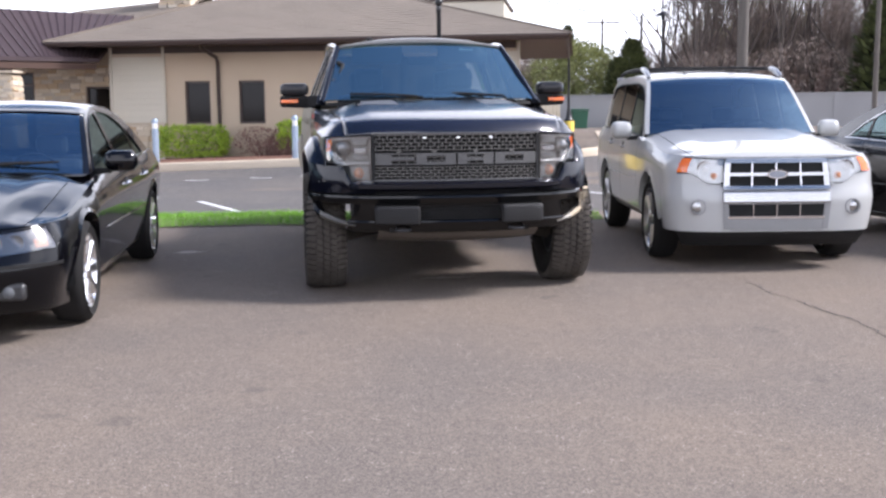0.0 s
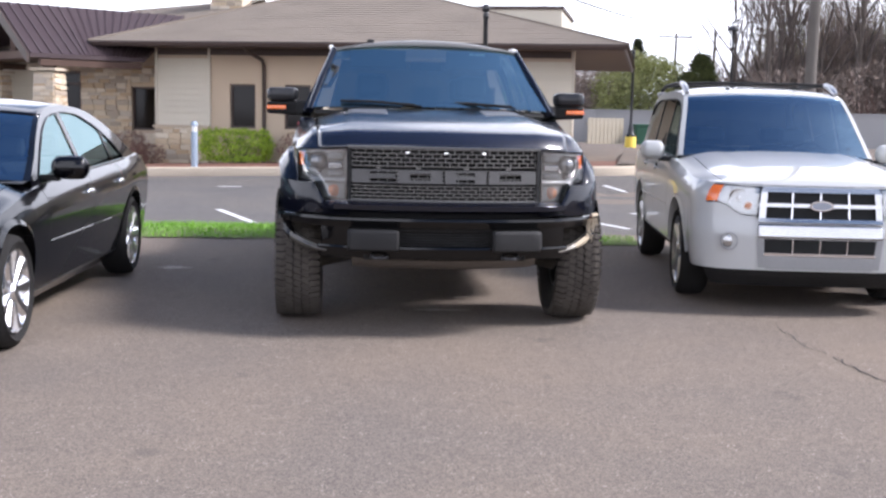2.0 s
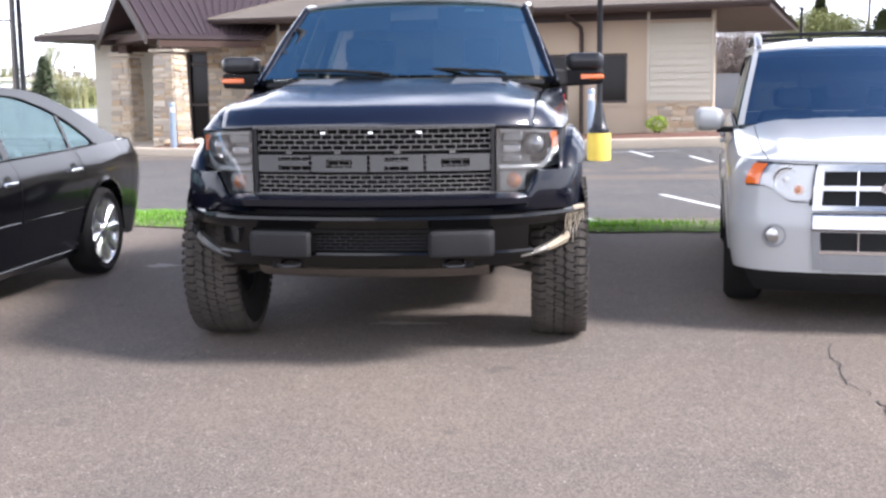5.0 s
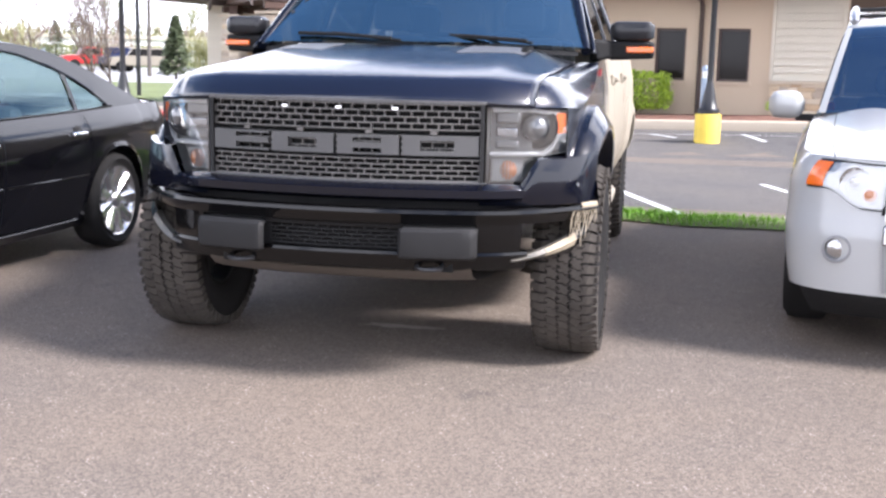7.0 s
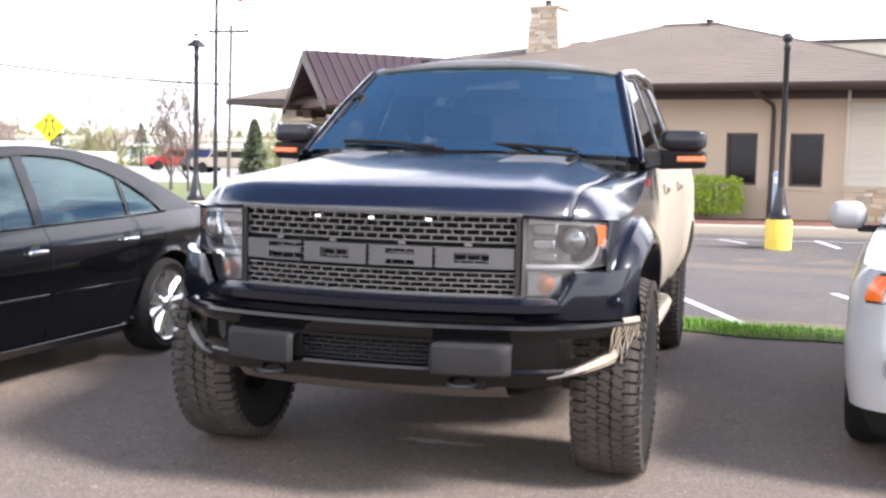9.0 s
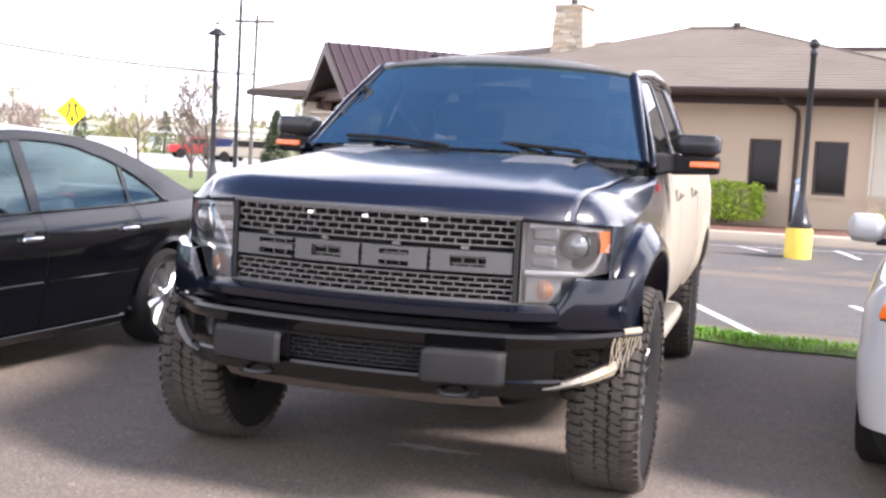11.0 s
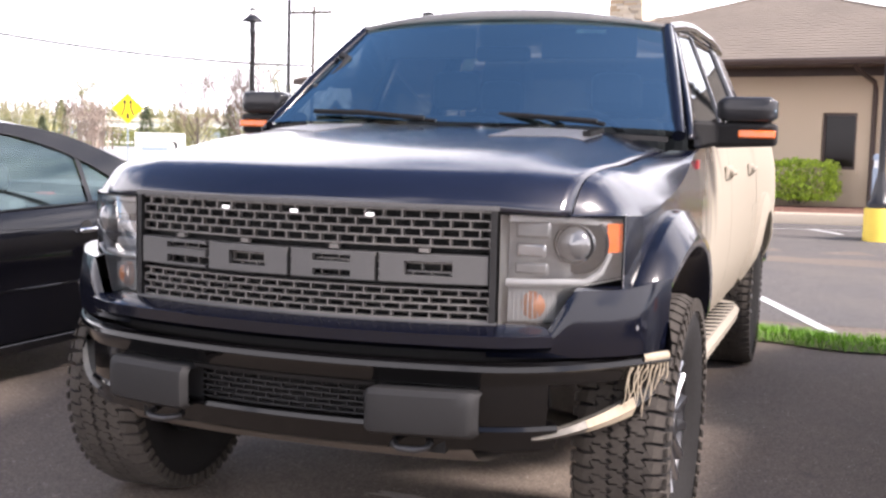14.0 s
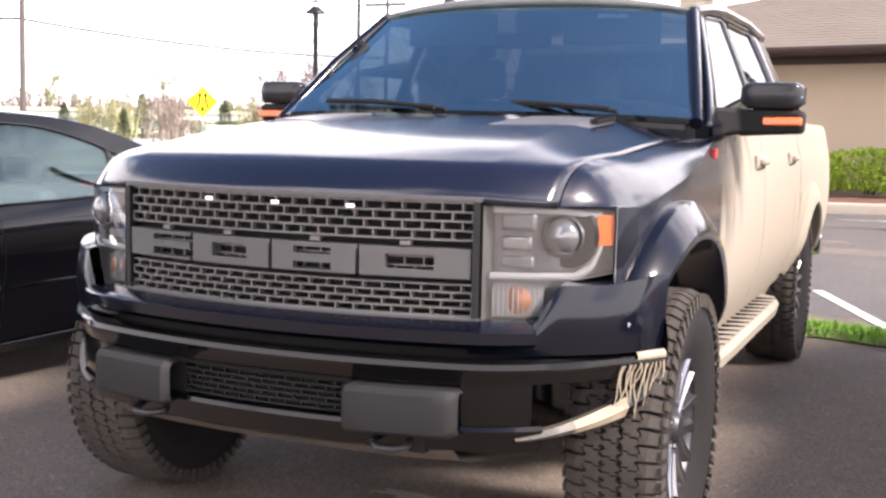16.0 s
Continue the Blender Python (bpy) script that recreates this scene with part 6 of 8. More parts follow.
for x0, x1, x2 in ((-0.62, -0.12, 0.0), (0.08, 0.60, 0.0)):
    w = Build().tube([(x0 + 0.55, 1.36, 1.452), (x0 + 0.35, 1.41, 1.475), (x0 + 0.02, 1.50, 1.498)], 0.008, 6)
    wp = part("wiper", w, M_PLASTIC, truck, smooth=50)
    part("wiper_blade", Build().tube([(x0 - 0.05, 1.44 + 0.02, 1.485), (x0 + 0.2, 1.41, 1.482), (x1, 1.36, 1.462)], 0.011, 6), M_PLASTIC, wp, smooth=50)
part("windscreen_label", Build().add([(0.34, 2.03, 1.868), (0.47, 2.045, 1.866), (0.47, 2.055, 1.884), (0.34, 2.04, 1.886)], [(0, 1, 2, 3)]), M_LABEL, ws, "pale label behind the glass")

# cabin seen through the glass
cabin = part("cabin_floor", Build().box(-0.9, 0.9, 1.45, 3.9, 0.62, 0.72), M_CABIN, truck)
part("dashboard", Build().grid([[(x, y, z + 0.03 * math.cos(3 * x)) for x in steps(-0.86, 0.86, 14)] for y, z in ((1.42, 1.33), (1.55, 1.355), (1.78, 1.36), (1.86, 1.31), (1.9, 1.1), (1.9, 0.7))]), M_CABIN, truck, smooth=50)
for x in (-0.42, 0.42):
    for y, n in ((2.55, "front_seat"), (3.35, "rear_seat")):
        st = part(n, Build().box(x - 0.25, x + 0.25, y - 0.1, y + 0.08, 0.8, 1.50), M_SEAT, truck, bevel=0.06)
        part("headrest", Build().box(x - 0.13, x + 0.13, y - 0.02, y + 0.08, 1.53, 1.73), M_SEAT, st, bevel=0.05)
part("rear_bench", Build().box(-0.8, 0.8, 3.1, 3.35, 0.8, 1.0), M_SEAT, truck, bevel=0.05)
wheel_pts = [(0.42 + 0.19 * math.cos(a), 1.98 - 0.07 * math.sin(a), 1.33 + 0.18 * math.sin(a)) for a in steps(0, 2 * math.pi, 28)]
sw = part("steering_wheel", Build().tube(wheel_pts, 0.016, 8), M_CABIN, truck, smooth=60)
part("steering_hub", Build().lathe([(0.09, 1.93), (0.07, 1.97), (0.03, 2.0)], "y", 14, (0.42, 0, 1.33)), M_CABIN, sw, smooth=50)
part("grab_handle", Build().tube([(-0.80, 1.70, 1.60), (-0.76, 1.72, 1.60), (-0.72, 1.80, 1.68), (-0.70, 1.86, 1.74), (-0.745, 1.88, 1.76)], 0.018, 8), M_GREYPLASTIC, truck, "grey grab handle on the pillar", smooth=60)
part("cabin_mirror", Build().box(-0.13, 0.13, 2.02, 2.05, 1.74, 1.81), M_CABIN, truck, bevel=0.015)
for x in (-0.38, 0.38):
    part("sun_visor", Build().box(x - 0.22, x + 0.22, 2.10, 2.12, 1.76, 1.90), M_SEAT, truck, bevel=0.008)

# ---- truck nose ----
grille = part("grille_backing", Build().grid([[(x, nose(x) + 0.055, z) for x in steps(-0.60, 0.60, 20)] for z in (0.845, 1.19)]), M_VOID, truck, "black sheet standing in for the shaded grille cavity")


def curved_bar(x0, x1, z0, z1, y0, y1, n=10):
    """A bar that follows the bow of the nose."""
    rows = []
    for x in steps(x0, x1, n):
        f = nose(x)
        rows.append([(x, f + y0, z0), (x, f + y0, z1), (x, f + y1, z1), (x, f + y1, z0)])
    b = Build().grid(rows, ring=True)
    k = len(b.v)
    b.f += [(3, 2, 1, 0), (k - 4, k - 3, k - 2, k - 1)]
    return b


def brick_mesh(x0, x1, z0, z1, nrow, cell, y0, y1, bar=0.0048):
    """The brick-pattern lattice: level bars with staggered uprights."""
    b = Build()
    dz = (z1 - z0) / nrow
    for r in range(nrow + 1):
        z = z0 + r * dz
        q = curved_bar(x0, x1, z - bar / 2, z + bar / 2, y0, y1, 24)
        b.add(q.v, q.f)
    for r in range(nrow):
        x = x0 + (cell / 2 if r % 2 else 0.0)
        while x <= x1 + 1e-6:
            f = nose(x)
            b.box(x - bar / 2, x + bar / 2, f + y0 + 0.001, f + y1, z0 + r * dz + bar / 2, z0 + (r + 1) * dz - bar / 2)
            x += cell
    return b


gs = part("grille_surround", curved_bar(-0.612, 0.612, 1.178, 1.192, 0.0, 0.05, 20), M_PLATE, truck)
part("surround_lower", curved_bar(-0.612, 0.612, 0.846, 0.856, 0.0, 0.05, 20), M_PLATE, gs)
for s in (1, -1):
    part("surround_side", curved_bar(s * 0.598 - 0.009, s * 0.598 + 0.009, 0.856, 1.178, -0.002, 0.05, 2), M_GREYPLASTIC, gs)
part("upper_mesh", brick_mesh(-0.584, 0.584, 1.070, 1.174, 4, 0.0556, 0.012, 0.034), M_GRILLE, grille, "warm grey brick-pattern grille mesh")
part("lower_mesh", brick_mesh(-0.584, 0.584, 0.858, 0.946, 4, 0.0556, 0.012, 0.034), M_GRILLE, grille, "warm grey brick-pattern grille mesh")
part("rear_mesh", brick_mesh(-0.584, 0.584, 0.968, 1.044, 3, 0.0556, 0.03, 0.045), M_GRILLE, grille)
PL0, PL1 = 0.964, 1.047


def plate(x0, x1, slots, name="grille_plate"):
    """A flat grey plate of the centre band with slots cut right through."""
    b = Build()
    xs = sorted({x0, x1, *[q for s in slots for q in s[:2]]})
    for a, c in zip(xs, xs[1:]):
        cut = sorted([s for s in slots if s[0] <= a + 1e-9 and s[1] >= c - 1e-9], key=lambda s: s[2])
        z = PL0
        for s in cut + [(0, 0, PL1, PL1)]:
            if s[2] - z > 0.001:
                q = curved_bar(a, c, z, s[2], 0.002, 0.026, 3)
                b.add(q.v, q.f)
            z = s[3]
    return part(name, b, M_PLATE, grille, "flat grey plate in the grille band")


plate(-0.584, -0.315, [(-0.475, -0.315, 1.018, 1.036), (-0.475, -0.315, 0.972, 0.996)])
plate(-0.300, -0.020, [(-0.225, -0.095, 0.985, 1.026)])
plate(-0.005, 0.258, [(0.065, 0.185, 1.014, 1.034), (0.065, 0.185, 0.970, 0.990)])
plate(0.272, 0.584, [(0.345, 0.485, 0.985, 1.026)])
for x in (-0.24, 0.0, 0.24):
    part("marker_light", curved_bar(x - 0.011, x + 0.011, 1.152, 1.161, 0.004, 0.012, 2), M_LED, grille, "small clear marker lamp")
for x in (-0.42, -0.17, 0.13, 0.40):
    part("mesh_clip", curved_bar(x - 0.014, x + 0.014, 1.052, 1.064, 0.008, 0.03, 1), M_GRILLE, grille)


def lamp_y(x):
    """Plan curve of the lamp face, sweeping back to the fender."""
    return 0.096 + 0.30 * (x - 0.62) + 1.3 * max(0.0, x - 0.62) ** 2


CORNER = spline((0.6, 0.045), (0.7, 0.08), (0.8, 0.13), (0.9, 0.20), (0.97, 0.27), (1.02, 0.345), (1.052, 0.44))
for side in (1, -1):
    def put(name, b, mat, parent=truck, label="", smooth=35, **k):
        return part(name, b if side > 0 else b.mirrored(), mat, parent, label, smooth, **k)

    cap = []
    seam_q = Vector(fender_top(0.445)[-1])
    for t in (0, 0.03, 0.1, 0.17, 0.24, 0.32, 0.4, 0.5, 0.65, 0.82, 1.0):
        xs, ysm = 0.80 + (seam_q.x - 0.80) * t, lamp_y(0.80) - 0.004 + (0.449 - lamp_y(0.80)) * t
        lift = (hood_z(xs, ysm) - 1.172) / (seam_q.z - 1.172)
        row = []
        for s in steps(0, 1, 8):
            xa = 0.80 + 0.128 * s
            ya, yb = lamp_y(xa) - 0.004, 0.445
            back = [(txf(yb, SHO(yb)), yb, SHO(yb))] + fender_top(yb)
            k = (1 - s) * 4
            i0 = min(3, int(k))
            q = Vector(back[i0]).lerp(Vector(back[i0 + 1]), k - i0)
            row.append((xa + (q.x - xa) * t, ya + (yb - ya) * t, 1.169 + (q.z - 1.169) * max(0.0, min(1.0, lift))))
        cap.append(row)
    put("fender_nose", Build().grid(cap), M_HOOD, smooth=24)

    def face(zlow, ztop, x0, x1, off, n=14):
        rows = []
        for x in steps(x0, x1, n):
            lo, hi = zlow(x), ztop(x)
            rows.append([(x, lamp_y(x) + off, lo + (hi - lo) * t) for t in steps(0, 1, 6)])
        return Build().grid(rows)

    low = lambda x: 0.848 if x < 0.757 else (0.848 + (x - 0.757) / 0.063 * 0.114 if x < 0.82 else 0.962 + 0.02 * (x - 0.82) / 0.1)
    top = lambda x: 1.168 - 0.01 * (x - 0.62) / 0.3
    hl = put("headlight", face(low, top, 0.615, 0.925, 0.0, 24), M_LENS, label="clear swept-back headlight with amber turn lamp", smooth=60)
    put("housing", face(low, top, 0.617, 0.93, 0.085, 24), M_LAMPDARK, hl)
    put("housing_roof", Build().grid([[(x, lamp_y(x) + d, top(x) + 0.003) for x in steps(0.615, 0.93, 8)] for d in (0, 0.09)]), M_LAMPDARK, hl)
    put("housing_end", Build().grid([[(0.93, lamp_y(0.93) + d, z) for z in (0.955, 1.17)] for d in (-0.004, 0.05, 0.09)]), M_LAMPDARK, hl)
    put("housing_floor", Build().grid([[(x, lamp_y(x) + d, low(x) - 0.002) for x in steps(0.615, 0.93, 20)] for d in (-0.002, 0.09)]), M_LAMPDARK, hl)
    put("housing_side", Build().grid([[(0.616, lamp_y(0.616) + d, z) for z in (0.85, 1.17)] for d in (0, 0.09)]), M_LAMPDARK, hl)
    bowl = (0.80, lamp_y(0.80) + 0.06, 1.085)
    put("projector_ring", Build().lathe([(0.056, -0.03), (0.06, -0.034), (0.061, -0.01), (0.05, 0.0)], "y", 24, bowl), M_REFLECTOR, hl, smooth=40)
    put("projector_lens", Build().lathe([(0.052, -0.03), (0.045, -0.048), (0.028, -0.06), (0.0, -0.066)], "y", 24, bowl), M_FOGLENS, hl, smooth=60)
    put("projector_bezel", Build().lathe([(0.0, 0.012), (0.088, 0.012), (0.094, 0.02)], "y", 24, bowl), M_GREYPLASTIC, hl, smooth=40)
    put("side_reflector", Build().box(0.645, 0.735, lamp_y(0.66) + 0.045, lamp_y(0.66) + 0.06, 1.045, 1.085), M_REFLECTOR, hl, bevel=0.008)
    put("upper_step", Build().box(0.64, 0.745, lamp_y(0.66) + 0.05, lamp_y(0.66) + 0.07, 1.10, 1.15), M_LAMPDARK, hl, bevel=0.01)
    put("lower_step", Build().box(0.64, 0.74, lamp_y(0.66) + 0.05, lamp_y(0.66) + 0.07, 0.995, 1.03), M_LAMPDARK, hl, bevel=0.008)
    guide = [(x, lamp_y(x) + 0.03, 0.972) for x in steps(0.625, 0.835, 6)] + [(0.868, lamp_y(0.868) + 0.03, 1.0), (0.885, lamp_y(0.885) + 0.03, 1.05), (0.89, lamp_y(0.89) + 0.03, 1.11), (0.885, lamp_y(0.885) + 0.03, 1.145), (0.80, lamp_y(0.80) + 0.03, 1.156), (0.63, lamp_y(0.63) + 0.03, 1.158)]
    put("light_guide", Build().tube(guide, 0.0125, 6), M_LAMPBAR, hl, smooth=60)
    put("turn_lamp", face(lambda x: 0.86, lambda x: 0.952 - 0.15 * max(0, x - 0.72), 0.632, 0.757, 0.045, 8), M_LAMPBAR, hl, "ribbed amber-lit turn lamp")
    put("turn_bulb", Build().lathe([(0.041, -0.002), (0.032, -0.01), (0.0, -0.014)], "y", 16, (0.695, lamp_y(0.695) + 0.042, 0.906)), M_AMBERDIM, hl, smooth=60)
    for k in range(10):
        x = 0.636 + k * 0.0128
        put("lens_rib", Build().box(x, x + 0.0025, lamp_y(x) + 0.022, lamp_y(x) + 0.027, 0.862, 0.947 - 0.15 * max(0, x - 0.72)), M_LAMPBAR, hl, smooth=None)
    put("side_amber", face(lambda x: 1.06, lambda x: 1.145, 0.885, 0.924, 0.012, 4), M_AMBER, hl, "amber side marker")
    # wing of gloss trim behind the lamp, and the painted corner below it
    wing = []
    for t in steps(0, 1, 8):
        y = lamp_y(0.925) + (0.445 - lamp_y(0.925)) * t
        x = 0.926 + (txf(0.44, 1.05) - 0.926) * t ** 0.8
        wing.append([(x, y, 0.955 + (1.167 + (SHO(0.44) - 1.167) * t - 0.955) * s) for s in steps(0, 1, 5)])
    put("corner_wing", Build().grid(wing), M_NAVY, smooth=50)
    corner = []
    for x in steps(0.60, 1.052, 26):
        y = CORNER(x)
        hi = 0.843 if x < 0.757 else (0.843 + (x - 0.757) / 0.063 * 0.114 if x < 0.82 else 0.957)
        hi += 0.02 * smoothstep(0.93, 1.05, x)
        corner.append([(x, y - 0.014 * math.sin(math.pi * s) + 0.05 * (x - 0.6) * s * s, 0.765 + (hi - 0.765) * s) for s in steps(0, 1, 8)])
    put("corner_shelf", Build().grid([[(x, CORNER(x) + 0.05 * (x - 0.6), 0.957), (x, lamp_y(x) + 0.004, 0.962)] for x in steps(0.82, 0.93, 8)]), M_NAVY)
    ledge = []
    for t in steps(0, 1, 8):
        x = 0.925 + 0.127 * t
        yw = lamp_y(0.925) + (0.445 - lamp_y(0.925)) * t
        ledge.append([(x, CORNER(x) + 0.05 * (x - 0.6), 0.957 + 0.02 * smoothstep(0.93, 1.05, x)), (0.927 + (txf(0.44, 1.05) - 0.926) * t ** 0.8, yw, 0.958)])
    put("corner_ledge", Build().grid(ledge), M_NAVY)
    cp = put("corner_panel", Build().grid(corner), M_NAVY, label="gloss painted corner panel", smooth=50)
    put("corner_lamp", Build().lathe([(0.016, 0.0), (0.014, -0.008), (0.0, -0.012)], "y", 14, (0.972, 0.285, 0.845)), M_LAMPBAR, cp, "small round clear lamp", smooth=60)


def bum_y(x):
    x = abs(x)
    return -0.088 + 0.22 * x * x + 1.35 * max(0.0, x - 0.6) ** 2


def bum_strip(x0, x1, prof, n=40):
    """A strip of bumper: prof is a list of (offset outward, height)."""
    rows = []
    for x in steps(x0, x1, n):
        d = 0.44 * abs(x) + 2.7 * max(0.0, abs(x) - 0.6)
        k = 1 / math.sqrt(1 + d * d)
        s = 1 if x > 0 else -1
        rows.append([(x + s * o * d * k, bum_y(x) - o * k, z) for o, z in prof])
    return Build().grid(rows)


part("nose_shelf", bum_strip(-0.78, 0.78, [(-0.12, 0.851), (-0.03, 0.845), (0.0, 0.832), (0.0, 0.80), (-0.02, 0.785), (-0.12, 0.782)]), M_NAVY, truck, "painted strip below the grille", smooth=40)
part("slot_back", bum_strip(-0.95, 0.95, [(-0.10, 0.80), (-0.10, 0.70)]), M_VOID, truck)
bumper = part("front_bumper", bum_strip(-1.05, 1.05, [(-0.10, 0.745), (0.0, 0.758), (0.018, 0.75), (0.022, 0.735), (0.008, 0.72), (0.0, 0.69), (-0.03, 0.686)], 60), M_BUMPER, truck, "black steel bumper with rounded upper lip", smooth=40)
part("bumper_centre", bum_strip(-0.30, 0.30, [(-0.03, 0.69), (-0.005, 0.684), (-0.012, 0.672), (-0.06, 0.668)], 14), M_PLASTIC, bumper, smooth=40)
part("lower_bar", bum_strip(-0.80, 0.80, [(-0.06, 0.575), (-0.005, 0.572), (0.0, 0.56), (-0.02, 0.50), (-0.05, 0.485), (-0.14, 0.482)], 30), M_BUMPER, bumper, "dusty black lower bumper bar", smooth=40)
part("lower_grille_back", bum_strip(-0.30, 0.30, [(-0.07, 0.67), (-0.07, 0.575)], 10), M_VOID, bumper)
lg = Build()
for r in range(6):
    z = 0.580 + r * 0.0172
    q = bum_strip(-0.285, 0.285, [(-0.045, z), (-0.03, z), (-0.03, z + 0.0045), (-0.045, z + 0.0045)], 12)
    lg.add(q.v, q.f)
    if r < 5:
        x = -0.285 + (0.026 if r % 2 else 0)
        while x < 0.286:
            y = bum_y(x)
            lg.box(x - 0.0022, x + 0.0022, y + 0.03, y + 0.045, z + 0.0045, z + 0.0172)
            x += 0.052
part("lower_mesh_grille", lg, M_GREYPLASTIC, bumper)
for side in (1, -1):
    def put(name, b, mat, parent=truck, label="", smooth=35, **k):
        return part(name, b if side > 0 else b.mirrored(), mat, parent, label, smooth, **k)

    put("bumper_face", bum_strip(0.60, 0.775, [(-0.03, 0.692), (0.0, 0.69), (-0.002, 0.62), (-0.012, 0.545), (-0.03, 0.508), (-0.1, 0.492)], 8), M_BUMPER, bumper)
    put("pad_recess", bum_strip(0.28, 0.62, [(-0.03, 0.69), (-0.03, 0.53)], 8), M_PLASTIC, bumper)
    rows = []
    for i, x in enumerate([0.29, 0.294, 0.305] + steps(0.32, 0.58, 8) + [0.595, 0.606, 0.61]):
        e = min(1.0, min(x - 0.288, 0.612 - x) / 0.02)
        o = 0.02 + 0.045 * math.sqrt(max(0.0, e))
        zc, hh = 0.613, 0.05 + 0.017 * math.sqrt(max(0.0, e))
        rows.append([(x, bum_y(x) - q * o, zc + hh * p) for q, p in ((-0.6, -1.0), (0.6, -1.0), (0.95, -0.8), (1.0, -0.5), (1.0, 0.4), (0.96, 0.78), (0.7, 1.0), (-0.6, 1.0))])
    put("bumper_pad", Build().grid(rows), M_GREYPLASTIC, bumper, "raised grey textured pad", smooth=40)
    # sickle-shaped blade below the open corner
    rows = []
    for t in steps(0, 1, 22):
        x = 0.73 + 0.325 * math.sin(t * math.pi / 2)
        zlo = 0.528 + 0.13 * t ** 1.6 + (0.06 * max(0, t - 0.85) / 0.15)
        wid = 0.015 + 0.085 * t ** 1.1 + (0.03 if t > 0.8 else 0.0) * (t - 0.8) / 0.2
        y = bum_y(x) + 0.02 - 0.03 * t
        rows.append([(x - 0.012, y + 0.03, zlo), (x, y - 0.004, zlo), (x + 0.012, y - 0.014, zlo + wid * 0.5), (x, y - 0.004, zlo + wid), (x - 0.012, y + 0.03, zlo + wid)])
    put("bumper_blade", Build().grid(rows[:13]), M_BLADE, bumper, "curved corner blade streaked with pale mud", smooth=40)
    put("blade_end", Build().grid(rows[12:]), M_BUMPER, bumper, smooth=40)
    if side > 0:
        put("blade_mud", Build().grid([[(x, y - 0.003, z) for x, y, z in r[1:4]] for r in rows[6:13]]), M_MUDCAKE, bumper, "tan mud film on the blade", smooth=40)
    rows = []
    for t in steps(0, 1, 8):
        z = 0.74 - 0.16 * t
        rows.append([(x, bum_y(x) - 0.004, z) for x in steps(0.985 - 0.05 * t, 1.062 - 0.05 * t * t, 5)])
    put("bumper_end", Build().grid(rows), M_BUMPER, bumper, smooth=50)
    if side > 0:
        put("mud_cap", bum_strip(0.985, 1.043, [(0.015, 0.764), (0.024, 0.757), (0.026, 0.748), (0.022, 0.741)], 12), M_MUDCAKE, bumper, "pale dried mud caked on the bumper end", smooth=60)
    rs = random.Random(9 + side)
    for k in range(13):
        x = 0.962 + 0.0068 * k
        L = rs.uniform(0.07, 0.16)
        d = 0.44 * x + 2.7 * (x - 0.6)
        n = 1 / math.sqrt(1 + d * d)
        wob = rs.uniform(-0.016, 0.012)
        pts = [(x + wob * math.sin(5 * t) - 0.16 * t * L + 0.014 * d * n, bum_y(x - 0.16 * t * L) - 0.014 * n, 0.735 - L * t) for t in steps(0, 1, 4)]
        if side > 0:
            put("mud_streak", Build().tube(pts, [0.0028, 0.0024, 0.0021, 0.0018, 0.001], 5), M_MUDCAKE, bumper)
    hk = [(0.36, 0.0, 0.52), (0.36, -0.055, 0.508), (0.39, -0.078, 0.505), (0.435, -0.078, 0.505), (0.462, -0.055, 0.508), (0.462, 0.0, 0.52)]
    put("tow_hook", Build().tube(hk, 0.011, 8), M_DARKALLOY, bumper, "dark forged tow hook", smooth=60)
    put("hook_recess", Build().box(0.31, 0.505, -0.02, 0.05, 0.488, 0.535), M_VOID, bumper, smooth=None)
part("skid_plate", Build().grid([[(x, y, z + 0.02 * (abs(x) / 0.6) ** 3) for x in steps(-0.58, 0.58, 12)] for y, z in ((0.0, 0.485), (0.06, 0.44), (0.14, 0.415), (0.5, 0.36), (0.9, 0.34))]), M_SKID, truck, "dusty metal skid plate", smooth=40)

# underbody
part("frame_rail", Build().box(0.36, 0.46, 0.1, 5.6, 0.5, 0.64), M_UNDER, truck, bevel=0.01)
part("frame_rail", Build().box(-0.46, -0.36, 0.1, 5.6, 0.5, 0.64), M_UNDER, truck, bevel=0.01)
part("engine_sump", Build().box(-0.34, 0.34, 0.3, 1.3, 0.42, 0.75), M_UNDER, truck, bevel=0.05)
part("underfloor", Build().box(-0.9, 0.9, 1.45, 5.7, 0.645, 0.69).box(-0.66, 0.66, 0.12, 1.45, 0.80, 0.84), M_UNDER, truck)
part("rear_axle", Build().lathe([(0.05, -0.8), (0.05, -0.16), (0.15, -0.1), (0.15, 0.1), (0.05, 0.16), (0.05, 0.8)], "x", 16, (0.1, RA, TR)), M_UNDER, truck, smooth=50)
part("tailgate", Build().box(-0.93, 0.93, 5.70, 5.76, 0.72, 1.44), M_NAVYDUST, truck, bevel=0.015)
part("bed_floor", Build().box(-0.88, 0.88, 3.97, 5.70, 0.86, 0.9), M_PLASTIC, truck)
part("rear_bumper", Build().box(-0.95, 0.95, 5.78, 5.92, 0.52, 0.68), M_CHROME, truck, bevel=0.03)
for s in (-1, 1):
    part("control_arm", Build().tube([(s * 0.40, FA - 0.05, 0.48), (s * 0.62, FA, 0.42), (s * 0.84, FA, 0.38)], [0.05, 0.04, 0.05], 8), M_UNDER, truck, smooth=50)
    part("damper", Build().tube([(s * 0.55, FA + 0.05, 0.42), (s * 0.5, FA + 0.08, 0.86)], 0.05, 10), M_DARKALLOY, truck, smooth=50)
    part("tail_lamp", Build().box(s * 0.92 - 0.02, s * 0.92 + 0.02, 5.66, 5.772, 1.0, 1.34), M_RED, truck, bevel=0.01)
